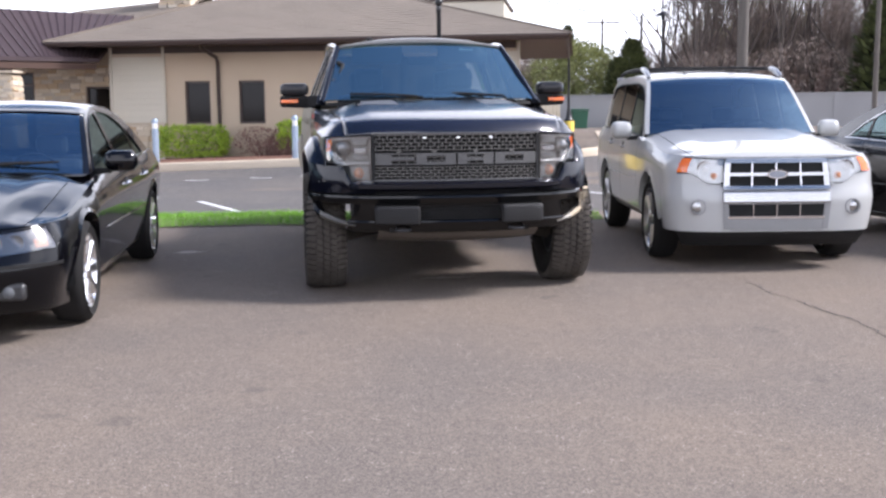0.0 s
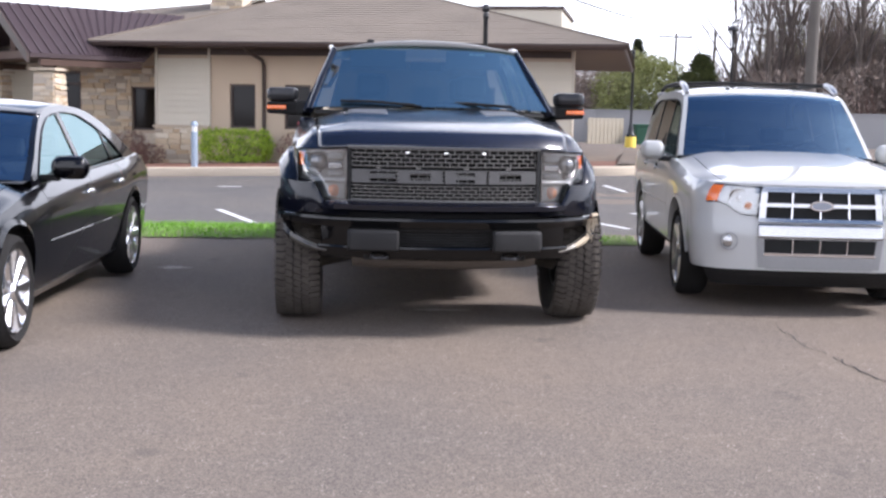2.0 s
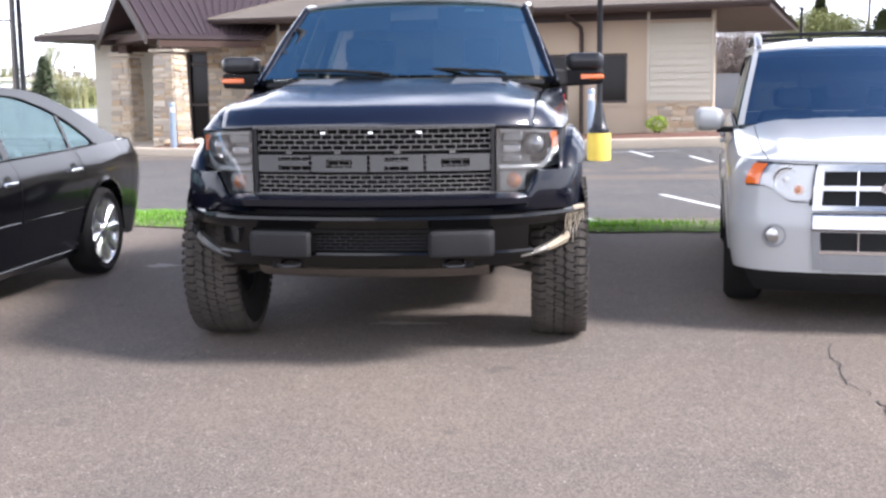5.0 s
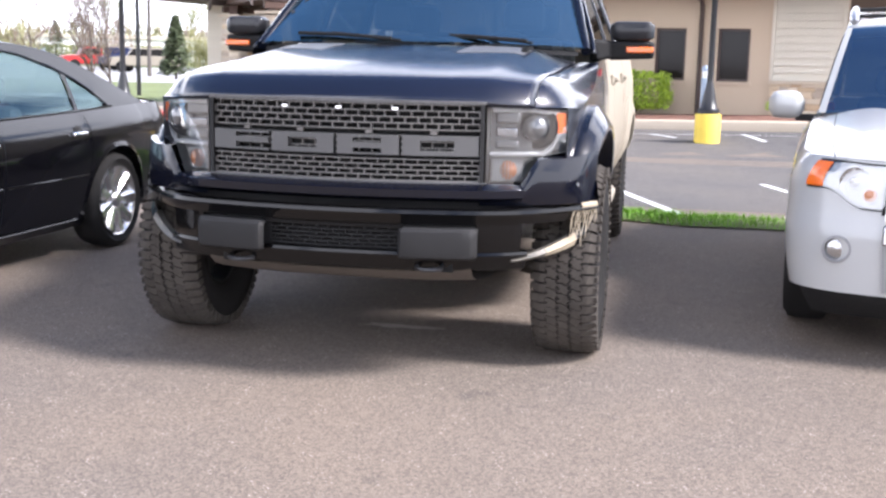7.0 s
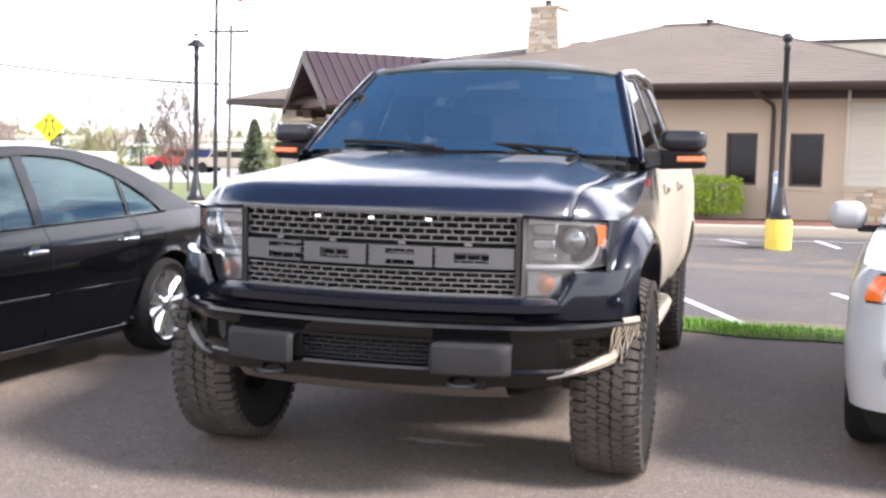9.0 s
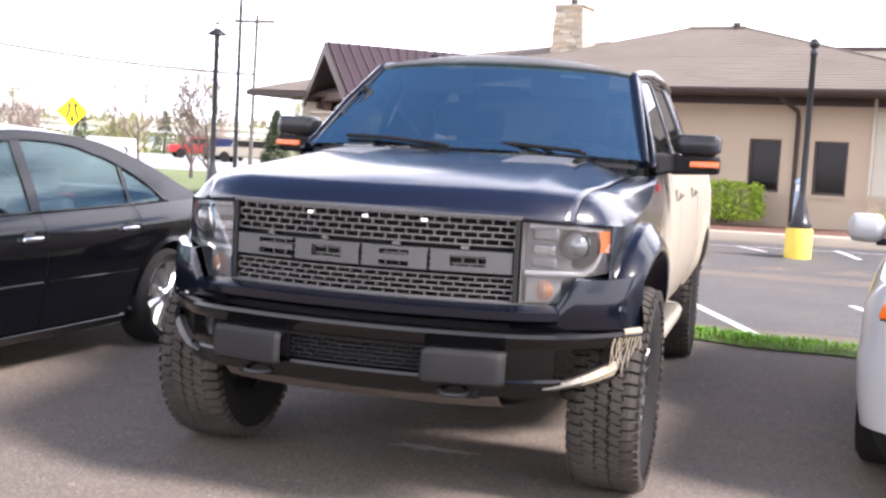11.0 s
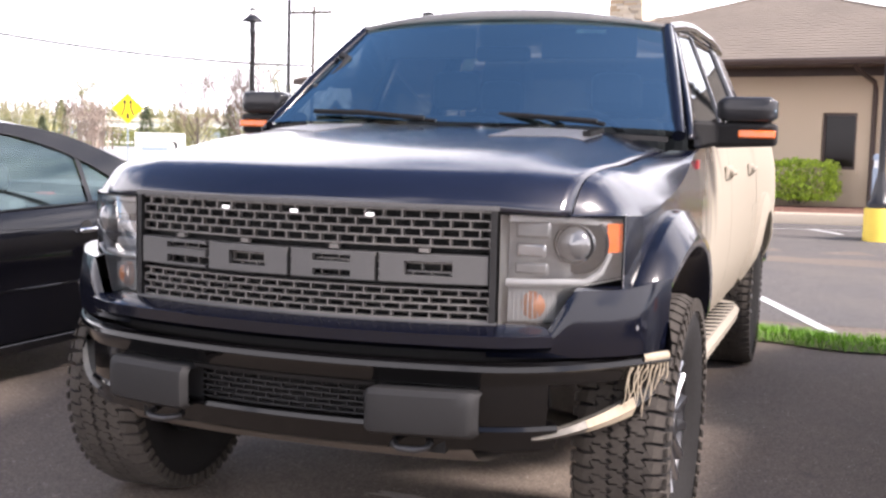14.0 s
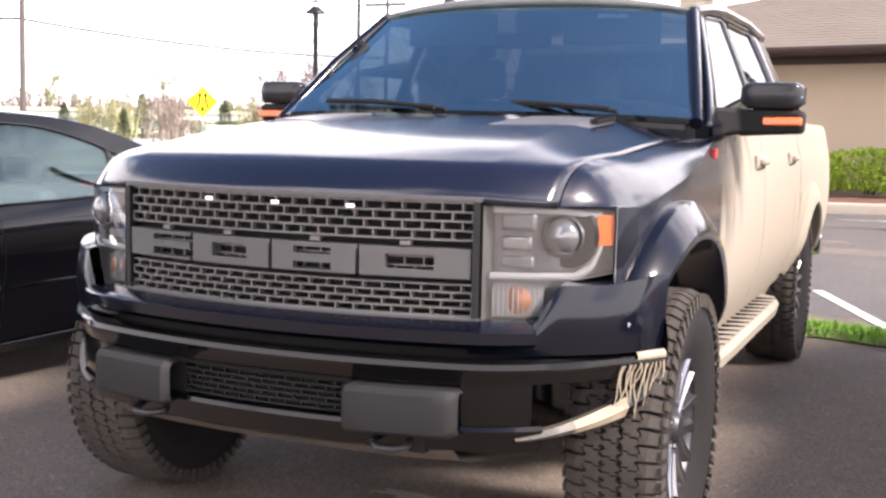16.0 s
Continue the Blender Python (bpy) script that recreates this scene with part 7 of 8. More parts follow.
for ax in (FA, RA):
    for s in (1, -1):
        wm = pose(s * (0.935 if ax == FA else 0.84), ax, TR, 0, 0, 0 if s > 0 else 180)
        whl = part("wheel", Build().lathe([(0.05, -0.12), (0.09, -0.1), (0.09, -0.02), (0.0, -0.01)], "x", 16), M_UNDER, truck, "dusty all-terrain tyre on dark machined alloy", m=wm)
        tyre("tyre", whl, TR, 0.28, 0.235, 0.0, True)
        rim(whl, 0.232, 0.10, 7, M_ALLOY, M_DARKALLOY, 0.10, 0.05, twin=True)
# ---- parked cars ----
M_BLACKPAINT = paint("black_car_paint", (0.0012, 0.0012, 0.0022), 0.3, 0.0, ior=1.38)
M_WHITEPAINT = paint("white_car_paint", (0.42, 0.42, 0.41), 0.35, 0.0, 0.9, 0.05)
M_GREYPAINT = paint("dark_grey_metallic_paint", (0.012, 0.011, 0.0115), 0.32, 0.3)
M_SILVERPLASTIC = material("grey_lower_cladding", (0.24, 0.24, 0.24), 0.5, var=0.12, scale=4)
M_PILLAR = material("gloss_black_trim", (0.006, 0.006, 0.007), 0.12, var=0.2)
M_BADGE = material("grey_blue_badge", (0.26, 0.28, 0.32), 0.3, metal=0.4, var=0.2)
M_BAND = material("chromed_bumper_band", (0.42, 0.42, 0.425), 0.2, metal=1.0, var=0.1, scale=6)
M_FACET = material("faceted_lamp_reflector", (0.34, 0.34, 0.335), 0.25, metal=0.6, var=0.5, scale=28, bump=0.5, bscale=45)
M_FOG = material("fog_lamp_glass", (0.09, 0.095, 0.1), 0.5, var=0.3, scale=30)
M_SMOKE = material("dark_lamp_housing", (0.03, 0.03, 0.031), 0.35, var=0.3, scale=14)
M_BOWL = material("smoked_lamp_bowl", (0.2, 0.2, 0.205), 0.4, metal=0.7, var=0.3, scale=20)


class Car:
    """Shape of a car: front axle at y = 0, nose toward -y."""

    def __init__(self, half, front, rear, wb, r, sill, arch, width, plan, sho, corner=0.5, power=3.2, nose_top=0.9, hood=None, prof=()):
        self.half, self.front, self.rear, self.wb, self.r, self.sill, self.arch = half, front, rear, wb, r, sill, arch
        self.width, self.plan, self.sho, self.corner, self.power, self.nose_top, self.hood = width, plan, sho, corner, power, nose_top, hood
        self.prof = spline(*[(z, o) for o, z in prof]) if prof else None

    roll, rise = 0.07, 0.19

    def xf(self, y, z):
        """Half width at a height; the flank rolls inward under the window line."""
        k = max(0.0, 1 - max(0.0, self.sho(y) - z) / self.rise)
        return (self.width(z) - self.roll * k * k) * self.plan(y)

    def low(self, y):
        return arch_edge(y, (0.0, self.wb), self.arch, self.sill, self.r)

    def nose_y(self, x):
        w = self.xf(self.front + self.corner, 0.6)
        s = min(1.0, (abs(x) / w) ** (self.power / 2))
        return self.front + self.corner * (1 - (max(0.0, 1 - s * s)) ** (1 / self.power))

    def skin(self, u, z, off=0.0):
        """A point of the nose: u from -1 to 1 goes round from side to side."""
        a = u * math.pi / 2
        w = self.xf(self.front + self.corner, z) if z > 0.3 else self.xf(self.front + self.corner, 0.3)
        e = 2 / self.power
        sx = math.copysign(abs(math.sin(a)) ** e, a)
        cy = abs(math.cos(a)) ** e
        nx, ny = math.sin(a), -math.cos(a)
        o = (self.prof(z) if self.prof else 0.0) * max(0.0, math.cos(a)) ** 0.5 + off
        return (w * sx + nx * o, self.front + self.corner * (1 - cy) + ny * o, z)

    def u_of(self, x):
        w = self.xf(self.front + self.corner, 0.6)
        return math.copysign(math.asin(min(1.0, abs(x) / w) ** (self.power / 2)) / (math.pi / 2), x)

    def patch(self, x0, x1, zlo, zhi, off, n=10, nz=5):
        """A patch of the nose between two x and two heights (numbers or functions of x)."""
        fl = zlo if callable(zlo) else (lambda x: zlo)
        fh = zhi if callable(zhi) else (lambda x: zhi)
        rows = []
        for u in steps(self.u_of(x0), self.u_of(x1), n):
            x = abs(self.skin(u, 0.6)[0])
            a, c = fl(x), fh(x)
            rows.append([self.skin(u, a + (c - a) * t, off) for t in steps(0, 1, nz)])
        return Build().grid(rows)

    def bar(self, x0, x1, z0, z1, off, back, n=10):
        rows = []
        for u in steps(self.u_of(x0), self.u_of(x1), n):
            rows.append([self.skin(u, z0, back), self.skin(u, z0, off), self.skin(u, z1, off), self.skin(u, z1, back)])
        b = Build().grid(rows, ring=True)
        k = len(b.v)
        b.f += [(3, 2, 1, 0), (k - 4, k - 3, k - 2, k - 1)]
        return b

    def fascia(self, bottom, n=48, nz=14):
        rows = []
        ys = self.sho(self.front + self.corner)
        for u in steps(-1, 1, n):
            sx = min(1.0, abs(self.skin(u, 0.7)[0]) / self.xf(self.front + self.corner, 0.7))
            hi = ys + (self.nose_top - ys) * (1 - sx ** 2.6)
            rows.append([self.skin(u, bottom + (hi - bottom) * t) for t in steps(0, 1, nz)])
        return Build().grid(rows)

    def hood_skin(self, cowl, ss, crease=0.0):
        """The upper skin ahead of the windscreen for a run of s from -1 to 1; its front edge is the fascia's top."""
        rows, y_e = [], self.front + self.corner
        ys, w0 = self.sho(y_e), self.xf(y_e, self.sho(y_e))
        for t in (0, 0.012, 0.03, 0.06, 0.1, 0.16, 0.24, 0.34, 0.45, 0.57, 0.7, 0.82, 0.92, 1.0):
            row = []
            for s in ss:
                u = math.copysign(math.asin(min(1.0, abs(s)) ** (self.power / 2)) * 2 / math.pi, s)
                hi = ys + (self.nose_top - ys) * (1 - abs(s) ** 2.6)
                f = self.skin(u, hi)
                ye = y_e + (cowl - y_e) * t
                w = self.xf(ye, self.sho(ye))
                x = w * s + (f[0] - w0 * s) * (1 - t) ** 3
                y = f[1] + (cowl + 0.06 * s * s - f[1]) * t
                zc, zs = self.hood(y - f[1]), self.sho(max(y, y_e))
                z = zs + (zc - zs) * (1 - abs(s) ** 2.6)
                z += crease * (smoothstep(0.5, 0.62, abs(s)) - smoothstep(0.7, 0.95, abs(s))) * smoothstep(0.1, 0.5, t)
                row.append((x, y, z))
            rows.append(row)
        return Build().grid(rows)


def cabin_shell(ob, c, mat, glass_side, rail, dlo, y0, yt, yr, y1, lean, panes, bows, crown, trim):
    """Pillars, roof and glass: rail is the roof's side edge, dlo the top of the side glass, each a height along y."""
    def half(y, z):
        return c.xf(y, c.sho(y)) - 0.02 - lean * max(0.0, z - c.sho(y)) ** 1.1

    def edge(y):
        return half(y, rail(y)), y, rail(y)

    bow = spline(*bows)
    ga, gb = panes[0][0], panes[-1][1]

    def row(y, ss, lift=0.0):
        ex, ey, ez = edge(y)
        return [(ex * q, ey + bow(y) * (1 - q * q), ez + crown(y) * (1 - abs(q) ** 2.4) + lift) for q in ss]

    wide = steps(-0.955, 0.955, 18)
    part("windscreen", Build().grid([row(y, wide, -0.004) for y in steps(y0, yt, 14)]), M_CARGLASS, ob, smooth=60)
    part("roof", Build().grid([row(y, steps(-1, 1, 20)) for y in steps(yt, yr, 22)]), mat, ob, smooth=50, solid=0.015)
    part("rear_window", Build().grid([row(y, wide, -0.004) for y in steps(yr, y1, 12)]), M_TINT, ob, smooth=60)
    for side in (1, -1):
        def put(name, b, m, parent=ob, label="", smooth=45, **k):
            return part(name, b if side > 0 else b.mirrored(), m, parent, label, smooth, **k)

        put("a_pillar", Build().grid([row(y, steps(0.95, 1.0, 3)) for y in steps(y0, yt, 14)]), mat, smooth=60)
        put("c_pillar", Build().grid([row(y, steps(0.95, 1.0, 3)) for y in steps(yr, y1, 12)]), mat, smooth=60)
        rows = []
        for y in sorted(steps(y0, y1, 70) + [ga, gb]):
            lo = max(dlo(y), c.sho(y)) if ga <= y <= gb else c.sho(y)
            lo = min(lo, rail(y))
            rows.append([(half(y, z), y, z) for z in steps(lo, rail(y), 5)])
        fr = put("window_frame", Build().grid(rows), mat, smooth=50)
        put("belt_ledge", Build().grid([[(c.xf(y, c.sho(y)), y, c.sho(y)), (half(y, c.sho(y)) - 0.012, y, c.sho(y) + 0.004)] for y in steps(y0 - 0.05, y1 + 0.05, 30)]), mat, fr)
        for a, e in panes:
            rows = [[(half(y, z) - 0.006, y, z) for z in steps(c.sho(y) + 0.002, max(c.sho(y) + 0.004, dlo(y)), 8)] for y in steps(a, e, 16)]
            put("side_window", Build().grid(rows), M_SIDE if a == ga else glass_side, fr, smooth=60)
        for (_, a), (e, _) in zip(panes, panes[1:]):
            rows = [[(half(y, z) + 0.003, y, z) for z in steps(c.sho(y) + 0.002, dlo(y), 6)] for y in steps(a - 0.004, e + 0.004, 3)]
            put("pillar_cover", Build().grid(rows), M_PILLAR, fr, smooth=60)
        line = [(half(y, dlo(y)) + 0.002, y, dlo(y)) for y in steps(ga, gb, 40)]
        put("window_trim", Build().tube(line, 0.007, 6), trim, fr, smooth=60)
        put("belt_trim", Build().tube([(half(y, c.sho(y)) + 0.006, y, c.sho(y) + 0.008) for y in steps(ga - 0.03, gb + 0.02, 16)], 0.008, 6), trim, fr, smooth=60)


def car_shell(ob, c, mat, rims, doors, wsb, cowl, tail):
    """Sides, doors, hood, roof and glass that every car has."""
    start = c.front + c.corner
    arcs = [a + c.arch * math.sin(q) for a in (0.0, c.wb) for q in steps(-1.57, 1.57, 20)]
    for side in (1, -1):
        def put(name, b, m, parent=ob, label="", smooth=35, **k):
            return part(name, b if side > 0 else b.mirrored(), m, parent, label, smooth, **k)

        put("front_fender", side_panel(start, doors[0] - 0.006, c.xf, c.low, c.sho, None, 14, 10, arcs), mat)
        for i, (y0, y1) in enumerate(zip(doors, doors[1:])):
            d = put("door", side_panel(y0, y1 - 0.006, c.xf, c.low, c.sho, None, 10, 10, arcs), mat)
            hy = y1 - 0.24
            zb = c.sho(hy) - 0.13
            put("door_handle", Build().box(c.xf(hy, zb) - 0.005, c.xf(hy, zb) + 0.028, hy, hy + 0.17, zb - 0.014, zb + 0.016), mat if mat is not M_BLACKPAINT else M_CHROME, d, bevel=0.01)
            put("handle_cup", Build().lathe([(0.055, -0.004), (0.045, 0.004), (0.0, 0.005)], "x", 14, (c.xf(hy, zb) - 0.006, hy + 0.085, zb)), M_VOID, d, smooth=60)
            mz = c.sill + 0.28
            put("side_moulding", Build().tube([(c.xf(y, mz) + 0.002, y, mz) for y in steps(y0 + 0.02, y1 - 0.03, 6)], 0.007, 6), mat, d, smooth=60)
        put("rear_quarter", side_panel(doors[-1], tail - (0.0 if mat is M_WHITEPAINT else 0.42), c.xf, c.low, c.sho, None, 18, 10, arcs), mat)
        rows = [[(c.xf(y, c.sill) - 0.04 + dx, y, z) for dx, z in ((0.0, c.sill + 0.03), (0.03, c.sill - 0.02), (0.0, c.sill - 0.07), (-0.1, c.sill - 0.07))] for y in steps(c.arch * 0.95, c.wb - c.arch * 0.95, 8)]
        put("rocker", Build().grid(rows), mat, smooth=50)
        for ax in (0.0, c.wb):
            rows = []
            for q in steps(radians(176), radians(4), 22):
                y, z = ax + c.arch * math.cos(q), c.r + c.arch * math.sin(q)
                yo, zo = ax + (c.arch + 0.03) * math.cos(q), c.r + (c.arch + 0.03) * math.sin(q)
                rows.append([(c.xf(yo, max(zo, c.sill)) + 0.001, yo, zo), (c.xf(y, max(z, c.sill)) + 0.012, y, z), (c.xf(y, max(z, c.sill)) - 0.05, y + 0.0, z - 0.004)])
            put("arch_lip", Build().grid(rows), mat, smooth=60)
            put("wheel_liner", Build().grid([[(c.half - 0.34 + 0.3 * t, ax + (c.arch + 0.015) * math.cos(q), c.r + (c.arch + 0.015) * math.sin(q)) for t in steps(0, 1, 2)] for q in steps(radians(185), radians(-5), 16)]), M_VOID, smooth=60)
        for ax in (0.0, c.wb):
            wm = pose(side * (c.half - 0.125), ax, c.r, 0, 0, 0 if side > 0 else 180)
            w = part("wheel", Build().lathe([(0.04, -0.1), (0.07, -0.08), (0.0, -0.01)], "x", 14), M_UNDER, ob, m=wm)
            tyre("tyre", w, c.r, 0.225, c.r - 0.092, 0.0)
            rim(w, *rims[:-1], twin=rims[-1])
    part("hood", c.hood_skin(cowl, steps(-0.84, 0.84, 28), 0.012), mat, ob, smooth=50)
    for q in (1, -1):
        part("fender_top", c.hood_skin(cowl, steps(0.846 * q, q, 6) if q > 0 else steps(q, 0.846 * q, 6), 0.012), mat, ob, smooth=50)
    part("cowl", Build().grid([[(s * wsb[0], cowl - 0.05 + dy + (wsb[1] - cowl) * s * s, z - 0.03 * s * s) for s in steps(-1, 1, 12)] for dy, z in ((0.0, wsb[2] - 0.03), (0.12, wsb[2] - 0.015))]), M_PLASTIC, ob)
    part("cabin_floor", Build().box(-c.half + 0.1, c.half - 0.1, 0.5, tail - 0.3, c.sill, c.sill + 0.05), M_CABIN, ob)
    part("dashboard", Build().grid([[(x, y, z) for x in steps(-c.half + 0.12, c.half - 0.12, 8)] for y, z in ((cowl - 0.02, wsb[2] - 0.06), (cowl + 0.3, wsb[2] - 0.03), (cowl + 0.42, wsb[2] - 0.1), (cowl + 0.45, 0.5))]), M_CABIN, ob, smooth=50)
    part("underfloor", Build().box(-c.half + 0.16, c.half - 0.16, c.front + 0.25, tail - 0.1, c.sill - 0.04, c.sill), M_UNDER, ob)
    ys = cowl + 1.05
    for x in (-0.37, 0.37):
        for y, n in ((ys, "front_seat"), (ys + 0.85, "rear_seat")):
            st = part(n, Build().box(x - 0.24, x + 0.24, y - 0.08, y + 0.08, c.sill + 0.1, wsb[2] + 0.02), M_SEAT, ob, bevel=0.06)
            part("headrest", Build().box(x - 0.12, x + 0.12, y - 0.02, y + 0.07, wsb[2] + 0.05, wsb[2] + 0.2), M_SEAT, st, bevel=0.04)
    sw = part("steering_wheel", Build().tube([(0.37 + 0.18 * math.cos(a), cowl + 0.52 - 0.06 * math.sin(a), wsb[2] - 0.08 + 0.16 * math.sin(a)) for a in steps(0, 2 * math.pi, 24)], 0.014, 6), M_CABIN, ob, smooth=60)
    for s in (-1, 1):
        part("wiper", Build().tube([(s * 0.1, cowl + 0.03, wsb[2] + 0.012), (s * 0.1 + 0.28, cowl + 0.06, wsb[2] + 0.03), (s * 0.1 + 0.52, cowl + 0.10, wsb[2] + 0.035)], 0.009, 6), M_PLASTIC, ob)


def door_mirror(ob, x, y, z, mat, w=0.2, h=0.13):
    for s in (1, -1):
        rows = []
        for k in range(9):
            t = k / 8
            e = math.sqrt(max(0.0, 1 - (2 * t - 1) ** 4))
            xx = x + w * t
            rows.append([(xx, y - 0.06 * e * math.cos(a) - (0.02 if math.cos(a) > 0 else 0), z + h / 2 * (0.35 + 0.65 * e) * math.sin(a)) for a in steps(0, 2 * math.pi * 11 / 12, 11)])
        b = Build().grid(rows, ring=True)
        b.f += [tuple(range(12))[::-1], tuple(range(len(b.v) - 12, len(b.v)))]
        m = part("door_mirror", b if s > 0 else b.mirrored(), mat, ob, smooth=60)
        q = Build().box(x - 0.08, x + 0.05, y - 0.03, y + 0.03, z - h / 2 - 0.012, z - h / 2 + 0.03)
        part("mirror_foot", q if s > 0 else q.mirrored(), M_PLASTIC, m, bevel=0.01)


# white compact SUV
suv = thing("suv", "white compact SUV with chrome grille and black roof rack", "SUV", pose(2.90, 1.68, 0, 0, 0, -8.5))
SC = Car(0.90, -0.90, 3.52, 2.62, 0.36, 0.40, 0.42, spline((0.3, 0.86), (0.5, 0.89), (0.75, 0.90), (1.15, 0.888)), spline((-0.9, 0.93), (-0.4, 0.985), (0.2, 1.0), (3.0, 1.0), (3.5, 0.975)),
         spline((-0.45, 0.955), (0.0, 1.005), (0.6, 1.06), (1.4, 1.085), (3.5, 1.12)), 0.41, 3.5, 0.932,
         spline((0.0, 0.937), (0.03, 0.962), (0.1, 0.985), (0.4, 1.045), (0.9, 1.112), (1.4, 1.15)),
         [(-0.10, 0.18), (-0.03, 0.25), (0.02, 0.32), (0.03, 0.46), (0.035, 0.60), (0.02, 0.65), (0.0, 0.70), (-0.01, 0.8), (-0.03, 0.9), (-0.05, 0.97)])

SC.roll, SC.rise = 0.055, 0.13
car_shell(suv, SC, M_WHITEPAINT, (0.266, 0.10, 5, M_ALLOY, M_ALLOY, 0.13, 0.05, False), (0.62, 1.62, 2.42), (0.80, 0.66, 1.135), 0.55, 3.44)
cabin_shell(suv, SC, M_WHITEPAINT, M_TINT,
            spline((0.64, 1.095), (0.85, 1.29), (1.08, 1.50), (1.24, 1.603), (1.5, 1.65), (2.2, 1.672), (2.9, 1.655), (3.2, 1.60), (3.33, 1.45), (3.46, 1.125)),
            spline((0.76, 1.11), (0.95, 1.31), (1.15, 1.49), (1.35, 1.56), (1.7, 1.59), (2.6, 1.595), (3.0, 1.57), (3.16, 1.48), (3.24, 1.30)),
            0.64, 1.24, 3.2, 3.46, 0.24, [(0.78, 1.57), (1.65, 2.37), (2.50, 3.18)], ((0.64, -0.17), (1.24, -0.09), (3.2, 0.05), (3.46, 0.04)),
            spline((0.64, 0.035), (1.24, 0.03), (2.0, 0.05), (3.0, 0.05), (3.46, 0.005)), M_PLASTIC)
part("front_bumper", SC.fascia(0.325), M_WHITEPAINT, suv, "white painted nose and bumper", smooth=45)
part("lower_valance", SC.patch(-0.82, 0.82, 0.20, 0.325, -0.012, 24), M_PLASTIC, suv, smooth=45)
GH = 0.415
gr = part("grille", SC.patch(-GH, GH, 0.69, 0.905, 0.004, 14), M_VOID, suv, "chrome grille with three level bars")
for z0, z1 in ((0.676, 0.704), (0.785, 0.812), (0.890, 0.927)):
    part("grille_bar", SC.bar(-GH - 0.012, GH + 0.012, z0, z1, 0.03, 0.0, 16), M_BAND, gr, smooth=30)
for x0, x1 in ((-GH - 0.012, -GH + 0.035), (GH - 0.035, GH + 0.012)):
    part("grille_side", SC.bar(x0, x1, 0.704, 0.890, 0.03, 0.0, 2), M_BAND, gr)
for x in (-0.20, 0.0, 0.20):
    part("grille_upright", SC.bar(x - 0.004, x + 0.004, 0.704, 0.890, 0.016, 0.0, 1), M_CHROME, gr)
part("emblem", Build().add([(0.085 * math.cos(a), SC.front - 0.033, 0.798 + 0.038 * math.sin(a)) for a in steps(0, 2 * math.pi * 23 / 24, 23)] + [(0.085 * math.cos(a), SC.front, 0.798 + 0.038 * math.sin(a)) for a in steps(0, 2 * math.pi * 23 / 24, 23)],
     [tuple(range(24))] + [(i, (i + 1) % 24, 24 + (i + 1) % 24, 24 + i) for i in range(24)]), M_CHROME, gr, "plain chrome oval badge")
part("emblem_field", Build().add([(0.068 * math.cos(a), SC.front - 0.037, 0.798 + 0.027 * math.sin(a)) for a in steps(0, 2 * math.pi * 23 / 24, 23)], [tuple(range(24))]), M_BADGE, gr)
bb = part("bumper_band", SC.bar(-0.43, 0.43, 0.565, 0.661, 0.03, -0.02, 18), M_BAND, suv, "bright silver bumper band", smooth=30, bevel=0.012)
for x0, x1 in ((-0.43, -0.385), (0.385, 0.43)):
    part("band_leg", SC.bar(x0, x1, 0.345, 0.565, 0.014, -0.02, 2), M_SILVERPLASTIC, bb)
# flat black patch painted as the shaded opening
part("lower_opening", SC.patch(-0.385, 0.385, 0.455, 0.555, 0.004, 12), M_VOID, bb)
part("lower_frame", SC.bar(-0.39, 0.39, 0.435, 0.455, 0.016, -0.01, 12), M_CHROME, bb)
part("lower_plate", SC.patch(-0.385, 0.385, 0.335, 0.435, 0.010, 12), M_SILVERPLASTIC, bb)
for x in (-0.19, 0.0, 0.19):
    part("lower_upright", SC.bar(x - 0.004, x + 0.004, 0.455, 0.555, 0.012, -0.01, 1), M_CHROME, bb)
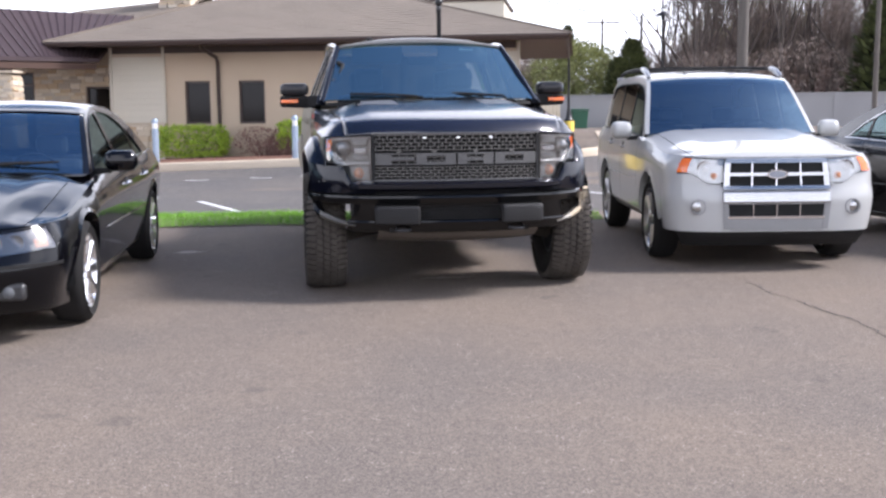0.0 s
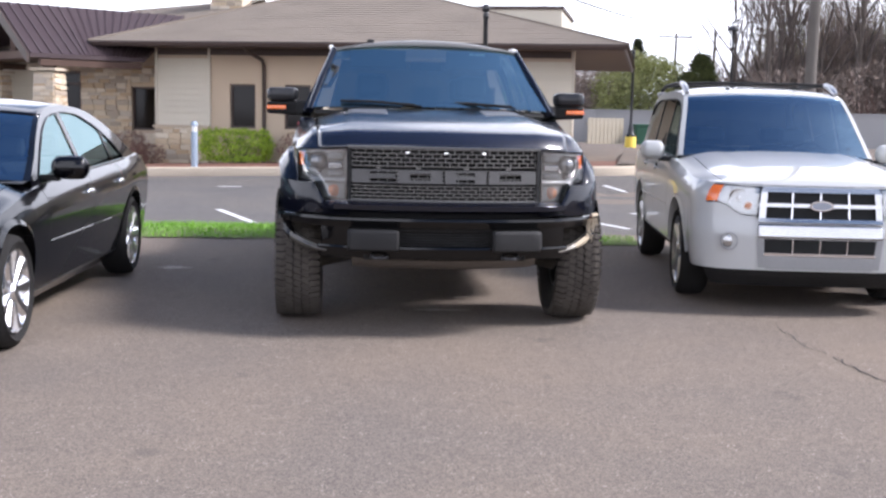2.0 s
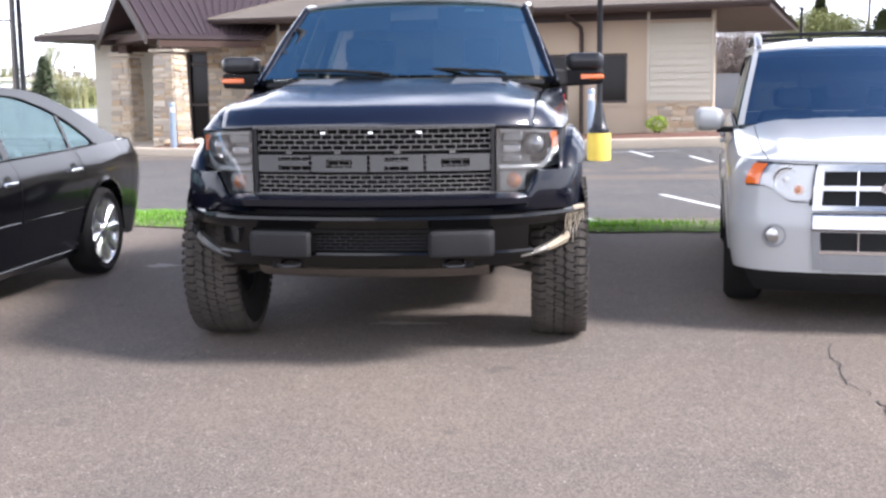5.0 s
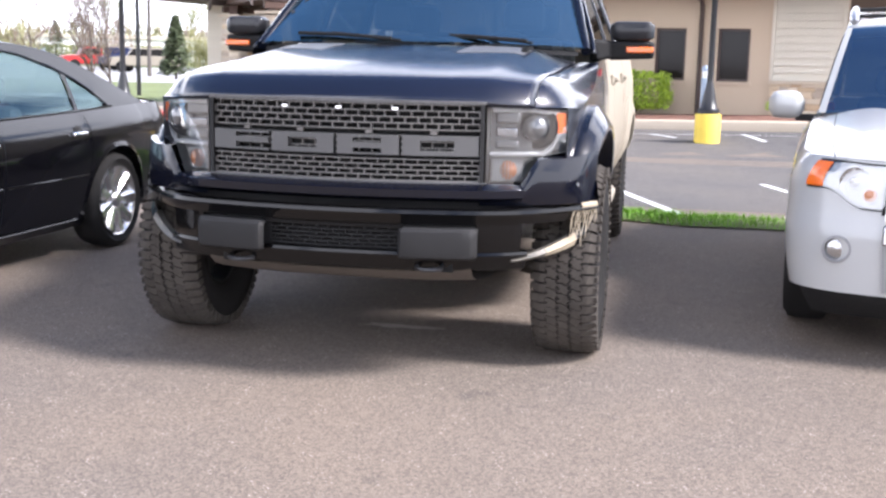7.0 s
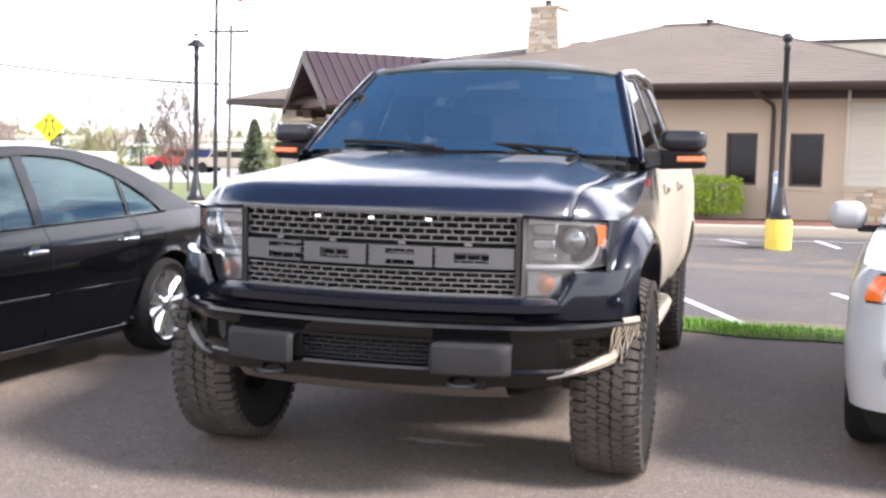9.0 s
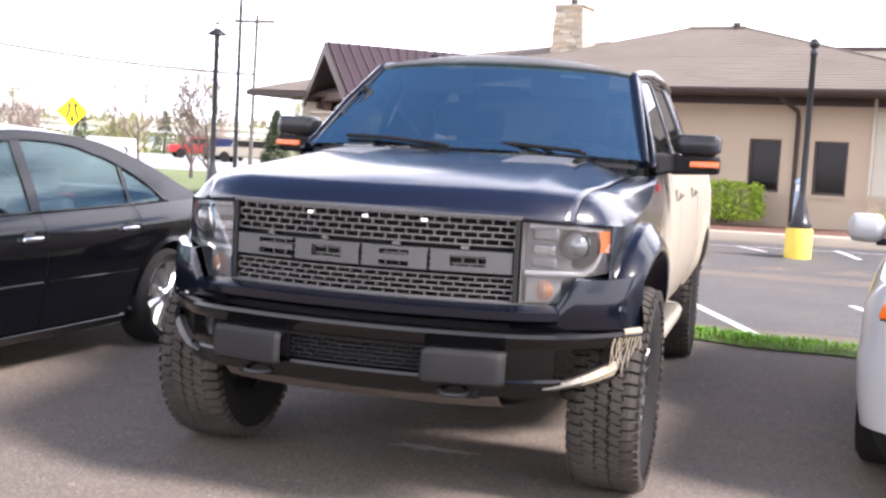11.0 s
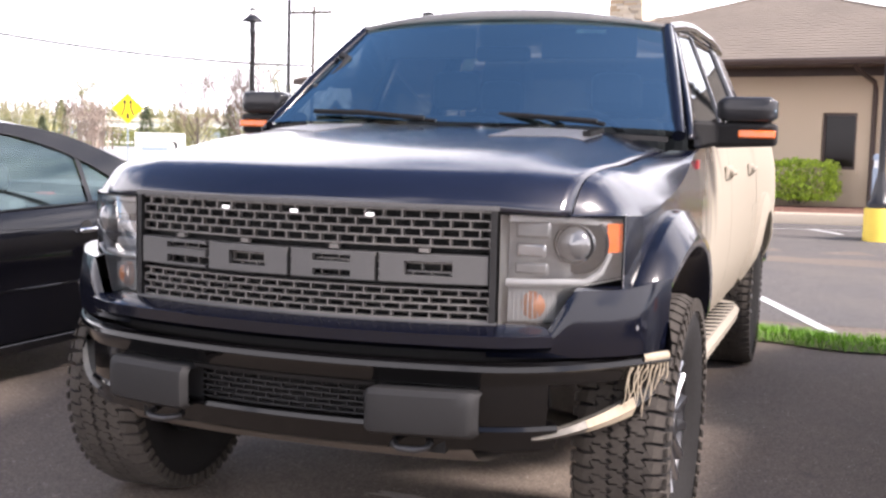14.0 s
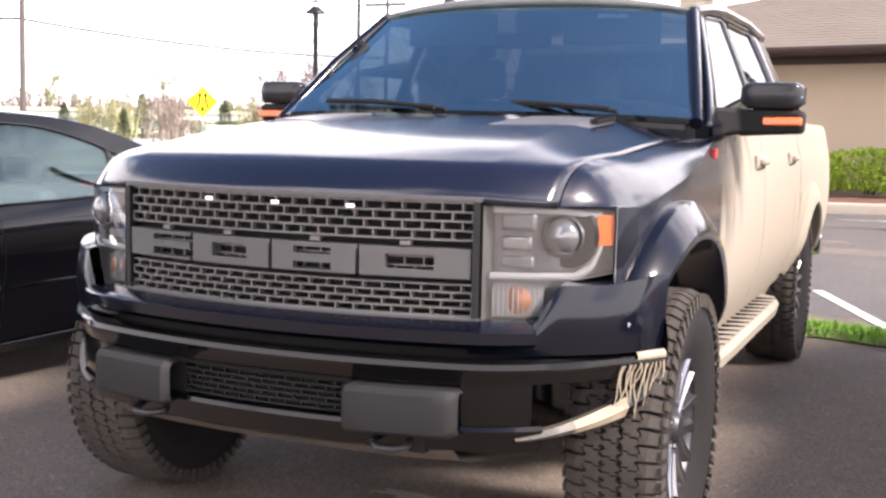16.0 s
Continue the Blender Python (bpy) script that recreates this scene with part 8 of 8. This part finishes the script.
for side in (1, -1):
    def put(name, b, mat, parent=suv, label="", smooth=45, **k):
        return part(name, b if side > 0 else b.mirrored(), mat, parent, label, smooth, **k)

    lo = lambda x: 0.722 + 0.088 * smoothstep(0.54, 0.73, x)
    hi = lambda x: 0.922 + 0.012 * smoothstep(0.5, 0.8, x)
    hl = put("headlight", SC.patch(0.435, 0.77, lo, hi, 0.016, 16), M_LENS, label="clear rounded headlight with amber corner")
    put("lamp_surround", SC.patch(0.418, 0.792, lambda x: lo(x) - 0.007, lambda x: hi(x) + 0.006, 0.0025, 18), M_VOID, hl)
    put("reflector", SC.patch(0.45, 0.712, lambda x: lo(x) + 0.008, lambda x: hi(x) - 0.008, 0.005, 12), M_FACET, hl)
    p = SC.skin(SC.u_of(0.58), 0.84, 0.008)
    put("bulb_bowl", Build().lathe([(0.07, 0.0), (0.055, 0.010), (0.026, 0.012), (0.022, -0.004), (0.0, -0.006)], "y", 20, p), M_REFLECTOR, hl, smooth=60)
    q = SC.skin(SC.u_of(0.505), 0.785, 0.008)
    put("turn_bulb", Build().lathe([(0.03, 0.0), (0.02, -0.008), (0.0, -0.01)], "y", 14, q), M_AMBERDIM, hl, smooth=60)
    put("side_amber", SC.patch(0.712, 0.785, lambda x: lo(x) + 0.006, lambda x: hi(x) - 0.004, 0.019, 8), M_AMBER, hl, "amber corner lens")
    put("lamp_bezel", SC.bar(0.418, 0.447, 0.70, 0.925, 0.018, -0.01, 2), M_VOID, hl)
    f = SC.skin(SC.u_of(0.62), 0.53, 0.004)
    fg = put("fog_lamp", Build().lathe([(0.062, 0.01), (0.066, -0.012), (0.056, -0.014), (0.05, 0.012)], "y", 22, f), M_SILVERPLASTIC, label="round fog lamp in a grey ring")
    put("fog_glass", Build().lathe([(0.05, 0.006), (0.04, 0.0), (0.022, -0.003), (0.0, -0.006)], "y", 20, f), M_REFLECTOR, fg, smooth=60)
    # roof rack
    rail = [(0.66, 1.40, 1.655), (0.66, 1.52, 1.705), (0.66, 1.75, 1.735), (0.66, 2.1, 1.742), (0.66, 2.7, 1.738), (0.66, 3.02, 1.715), (0.66, 3.12, 1.66)]
    rk_ = put("rack_rail", Build().tube(rail, 0.018, 8), M_PLASTIC, label="black roof rack rail with silver feet", smooth=60)
    put("rack_foot", Build().tube([(0.66, 1.30, 1.64), (0.66, 1.38, 1.668), (0.66, 1.50, 1.708), (0.66, 1.66, 1.733)], [0.02, 0.03, 0.03, 0.024], 10), M_ALLOY, rk_, smooth=60)
    put("rack_foot", Build().box(0.62, 0.70, 3.0, 3.2, 1.63, 1.685), M_SILVERPLASTIC, rk_, bevel=0.025)
    put("tail_lamp", Build().box(0.78, 0.84, 3.36, 3.47, 0.82, 1.08), M_RED, smooth=None, bevel=0.01)
for y in (1.75, 2.75):
    part("rack_crossbar", Build().tube([(-0.66, y, 1.735), (-0.4, y, 1.745), (0.4, y, 1.745), (0.66, y, 1.735)], 0.014, 8), M_PLASTIC, suv, smooth=60)
part("hatch", pane((-0.82, 3.47, 0.45), (0.82, 3.47, 0.45), (0.80, 3.46, 1.12), (-0.80, 3.46, 1.12), (0, 0.04, 0)), M_WHITEPAINT, suv, smooth=50)
part("roof_antenna", Build().lathe([(0.025, 1.672), (0.02, 1.69), (0, 1.695)], sides=10, centre=(-0.3, 1.32, 0)), M_PLASTIC, suv)
door_mirror(suv, 0.90, 0.86, 1.13, M_WHITEPAINT, 0.21, 0.165)


def sedan(name, label, m, mat, wb, rims, c, lamp_amber=True, group="sedans", fog=True):
    """A four-door saloon."""
    ob = thing(name, label, "car", m, group)
    k = wb / 3.1
    tail = wb + 0.98
    car_shell(ob, c, mat, rims, (0.66 * k, 1.78 * k, 2.74 * k), (0.78, 0.62 * k, 0.985), 0.50 * k, tail)
    cabin_shell(ob, c, mat, M_SIDE,
                spline(*[(y * k, z) for y, z in ((0.58, 0.935), (0.80, 1.05), (1.10, 1.22), (1.35, 1.335), (1.6, 1.39), (1.95, 1.413), (2.3, 1.40), (2.6, 1.365), (2.9, 1.285), (3.2, 1.175), (3.5, 1.055), (3.68, 0.995))]),
                spline(*[(y * k, z) for y, z in ((0.74, 0.94), (1.0, 1.105), (1.3, 1.26), (1.55, 1.335), (1.9, 1.363), (2.2, 1.35), (2.5, 1.29), (2.75, 1.205), (2.98, 1.09), (3.16, 0.965))]),
                0.58 * k, 1.35 * k, 2.62 * k, 3.68 * k, 0.46, [(0.76 * k, 1.74 * k), (1.82 * k, 2.70 * k), (2.73 * k, 3.14 * k)], ((0.58 * k, -0.13), (1.35 * k, -0.07), (2.62 * k, 0.07), (3.68 * k, 0.04)),
                spline((0.58 * k, 0.03), (1.35 * k, 0.03), (1.95 * k, 0.045), (2.62 * k, 0.04), (3.68 * k, 0.02)), M_CHROME if mat is M_GREYPAINT else M_PILLAR)
    part("front_bumper", c.fascia(0.2), mat, ob, "painted nose and bumper", smooth=45)
    part("parcel_shelf", Build().box(-0.78, 0.78, 2.62 * k, 3.5 * k, 0.93, 0.95), M_CABIN, ob)
    rows = []
    for y in steps(3.36 * k, tail + 0.035, 16):
        t = (y - 3.36 * k) / (tail + 0.035 - 3.36 * k)
        q = min(0.985, max(0.0, (y - (tail - 0.42)) / 0.46))
        w = c.xf(min(y, tail), c.sho(y)) * (1 - q ** (1 / 0.6)) ** 0.6
        rows.append([(w * s, y, c.sho(y) - 0.02 * t ** 4 + (0.045 - 0.02 * t ** 3) * (1 - abs(s) ** 2.5)) for s in steps(-1, 1, 12)])
    part("boot_lid", Build().grid(rows), mat, ob, smooth=50)
    rows = []
    for u in steps(-1, 1, 32):
        a = u * math.pi / 2
        sx, cy = math.copysign(abs(math.sin(a)) ** 0.6, a), abs(math.cos(a)) ** 0.6
        row = []
        for o, z in ((-0.05, 0.0), (0.0, 0.12), (0.03, 0.3), (0.05, 0.5), (0.05, 0.68), (0.0, 0.82), (-0.02, 1.0)):
            zz = 0.24 + (c.sho(tail) + (0.03 if abs(u) < 0.6 else 0.0) * (1 - abs(u) / 0.6) - 0.24) * z
            row.append((c.xf(tail - 0.42, zz) * sx, tail - 0.42 + 0.46 * cy + o * abs(math.cos(a)), zz))
        rows.append(row)
    part("rear_bumper", Build().grid(rows), mat, ob, smooth=50)
    for side in (1, -1):
        def put(nm, b, mt, parent=ob, lab="", smooth=45, **q):
            return part(nm, b if side > 0 else b.mirrored(), mt, parent, lab, smooth, **q)

        lo = lambda x: 0.545 + 0.03 * smoothstep(0.5, 0.85, x)
        hi = lambda x: 0.665 + 0.025 * smoothstep(0.5, 0.85, x)
        hl = put("headlight", c.patch(0.46, 0.84, lo, hi, 0.014, 18), M_LENS, lab="clear headlight with amber inner lamp")
        put("reflector", c.patch(0.47, 0.835, lambda x: lo(x) + 0.006, lambda x: hi(x) - 0.006, 0.003, 14), M_SMOKE, hl)
        for x in (0.55, 0.66):
            put("bulb_bowl", Build().lathe([(0.048, 0.0), (0.036, 0.008), (0.0, -0.002)], "y", 18, c.skin(c.u_of(x), 0.615, 0.008)), M_BOWL, hl, smooth=60)
        put("turn_lamp", c.patch(0.755, 0.815, lambda x: lo(x) + 0.015, lambda x: lo(x) + 0.06, 0.008, 6), M_AMBERDIM, hl)
        put("bumper_strip", c.bar(0.02, 0.86, 0.475, 0.492, 0.012, -0.01, 20), M_PLASTIC)
        f = c.skin(c.u_of(0.62), 0.335, 0.004)
        fg = put("fog_lamp", Build().box(f[0] - 0.09, f[0] + 0.09, f[1] - 0.012, f[1] + 0.06, 0.285, 0.385), M_SMOKE, lab="fog lamp in a dark bezel", bevel=0.02)
        put("fog_glass", Build().lathe([(0.034, -0.012), (0.026, -0.02), (0.0, -0.024)], "y", 16, f), M_FOG, fg, smooth=60)
        put("tail_lamp", Build().box(c.half - 0.34, c.half - 0.16, tail - 0.06, tail + 0.0, 0.78, 0.92), M_RED, smooth=None, bevel=0.012)
    gr = part("grille", c.patch(-0.36, 0.36, 0.52, 0.665, 0.006, 10), M_VOID, ob)
    for k2 in range(12):
        x = -0.33 + k2 * 0.06
        part("grille_slat", c.bar(x - 0.006, x + 0.006, 0.525, 0.66, 0.016, 0.0, 1), M_CHROME, gr)
    part("grille_frame", c.bar(-0.38, 0.38, 0.662, 0.682, 0.018, 0.0, 10), M_CHROME, gr)
    door_mirror(ob, 0.88, 0.86 * k, 1.01, mat, 0.24, 0.155)
    return ob


LS = Car(0.93, -0.92, 4.1, 3.1, 0.335, 0.27, 0.385, spline((0.2, 0.845), (0.35, 0.878), (0.5, 0.905), (0.62, 0.921), (0.72, 0.93), (0.78, 0.93), (1.0, 0.922)), spline((-0.9, 0.93), (-0.4, 0.985), (0.2, 1.0), (3.0, 1.0), (4.1, 0.95)),
         spline((-0.42, 0.715), (0.0, 0.80), (0.5, 0.885), (1.2, 0.925), (2.6, 0.96), (3.4, 0.99), (3.9, 1.005), (4.1, 0.995)), 0.5, 2.9, 0.68,
         spline((0.0, 0.69), (0.03, 0.71), (0.12, 0.745), (0.5, 0.84), (1.0, 0.925), (1.45, 0.965)),
         [(-0.08, 0.18), (-0.02, 0.24), (0.02, 0.34), (0.035, 0.44), (0.03, 0.49), (0.0, 0.54), (-0.03, 0.62), (-0.06, 0.69)])
sedan("sedan", "black four-door sedan with bright chrome wheels", pose(-3.42, -0.36, 0, 0, 0, -1.4), M_BLACKPAINT, 3.1, (0.243, 0.098, 9, M_WHEELCHROME, M_WHEELCHROME, 0.12, 0.05, False), LS)
FS = Car(0.92, -0.95, 3.75, 2.75, 0.33, 0.27, 0.38, spline((0.2, 0.835), (0.35, 0.868), (0.5, 0.895), (0.62, 0.911), (0.72, 0.92), (0.78, 0.92), (1.0, 0.912)), spline((-0.9, 0.93), (-0.4, 0.985), (0.2, 1.0), (2.6, 1.0), (3.75, 0.95)),
         spline((-0.45, 0.73), (0.0, 0.82), (0.5, 0.9), (1.2, 0.935), (2.4, 0.985), (3.1, 1.0), (3.75, 0.98)), 0.5, 2.9, 0.69,
         spline((0.0, 0.70), (0.03, 0.72), (0.12, 0.755), (0.5, 0.85), (1.0, 0.93), (1.45, 0.965)),
         [(-0.08, 0.18), (-0.02, 0.24), (0.02, 0.34), (0.035, 0.44), (0.03, 0.49), (0.0, 0.54), (-0.03, 0.62), (-0.06, 0.70)])
sedan("sedan", "dark grey four-door sedan with chrome window line", pose(5.78, 0.75, 0, 0, 0, 3), M_GREYPAINT, 2.75, (0.237, 0.098, 10, M_ALLOY, M_ALLOY, 0.08, 0.05, False), FS)


# ---- traffic standing far off on the road ----
def far_vehicle(m, mat, pickup, label):
    ob = thing("pickup_truck" if pickup else "suv", label, "pickup truck" if pickup else "SUV", m, "vehicles on the road")
    side = [(-2.3, 0.4), (2.3, 0.4), (2.35, 0.95), (0.6 if pickup else 2.2, 1.0), (0.45 if pickup else 1.9, 1.6), (-0.7, 1.6), (-1.1, 1.05), (-2.25, 0.95)]
    part("body", Build().prism(side, "y", -0.9, 0.9), mat, ob, bevel=0.08)
    part("side_window", Build().prism([(-0.95, 1.08), (0.4 if pickup else 1.8, 1.08), (0.35 if pickup else 1.7, 1.5), (-0.65, 1.5)], "y", -0.915, 0.915), M_WINGLASS, ob)
    for x in (-1.45, 1.4):
        for y in (-0.82, 0.82):
            part("wheel", Build().lathe([(0.0, -0.1), (0.2, -0.1), (0.36, -0.1), (0.36, 0.1), (0.2, 0.11), (0.0, 0.1)], "y", 18, (x, y, 0.36)), M_RUBBER, ob, smooth=40)
    return ob


far_vehicle(pose(-33.4, 65.7, 0.02, 0, 0, 12), M_TAN, False, "tan passenger van standing on the far road")
far_vehicle(pose(-40.6, 71.7, 0.02, 0, 0, 40), M_RED, True, "red open-backed vehicle standing on the far road")
far_vehicle(pose(-37.9, 70.7, 0.02, 0, 0, 100), M_BLUE, False, "dark blue SUV standing on the far road")


# ---- pieces of the building's walls, last ----
boards(WALL_L, -9.2, 1.06, 2.74, -0.02, front)
boards(-1.83, WALL_R, 1.06, 2.74, -0.02, front)
for u in (WALL_L + 0.03, -9.2, -1.83, WALL_R - 0.03):
    corner_trim(u, -0.02, 1.06, WALL_TOP, front)
for u0, u1, seed in ((WALL_L, -9.2, 1), (-1.83, WALL_R, 2)):
    back = part("stone_base", Build().box(u0, u1, -0.1, -0.003, -0.1, 1.0), M_MORTAR, building, "base course of tan ledge stone")
    part("stone_cap", Build().box(u0 - 0.02, u1 + 0.02, -0.17, -0.002, 1.0, 1.05), M_CONCRETE, back)
    stones(u0, u1, 0.05, 1.0, -0.14, back, seed)
stones(-12.86, -11.5, 0.0, 2.5, ENTRY_V - 0.04, entry, 5)
boards(-16.2, -13.6, 0.2, 2.7, 0.58, left_wall)
stones(-11.5, -10.86, 0.0, 0.83, ENTRY_V - 0.04, entry, 6)
stones(-11.5, -10.86, 1.99, 2.5, ENTRY_V - 0.04, entry, 7)
stones(-10.86, WALL_L - 0.02, 0.0, 2.5, ENTRY_V - 0.04, entry, 8)
for (col, base), seed in zip(columns, (11, 12)):
    for k, turn in ((0, 0), (1, 90)):
        mm = pose(base.x, base.y, 0, 0, 0, turn)
        for z in range(17):
            hw = 0.31 + (0.24 - 0.31) * (z * 0.13 / 2.2)
            stones(-hw, hw, z * 0.13, min(2.17, z * 0.13 + 0.13), -hw - 0.03, col, seed * 40 + z * 2 + k, mm)
for k in range(9):
    hw = 0.47 - 0.09 * k / 9
    stones(-hw, hw, 4.12 + k * 0.13, 4.12 + k * 0.13 + 0.13, -0.03, ch, 300 + k, pose(-10.15, 3.58, 0))
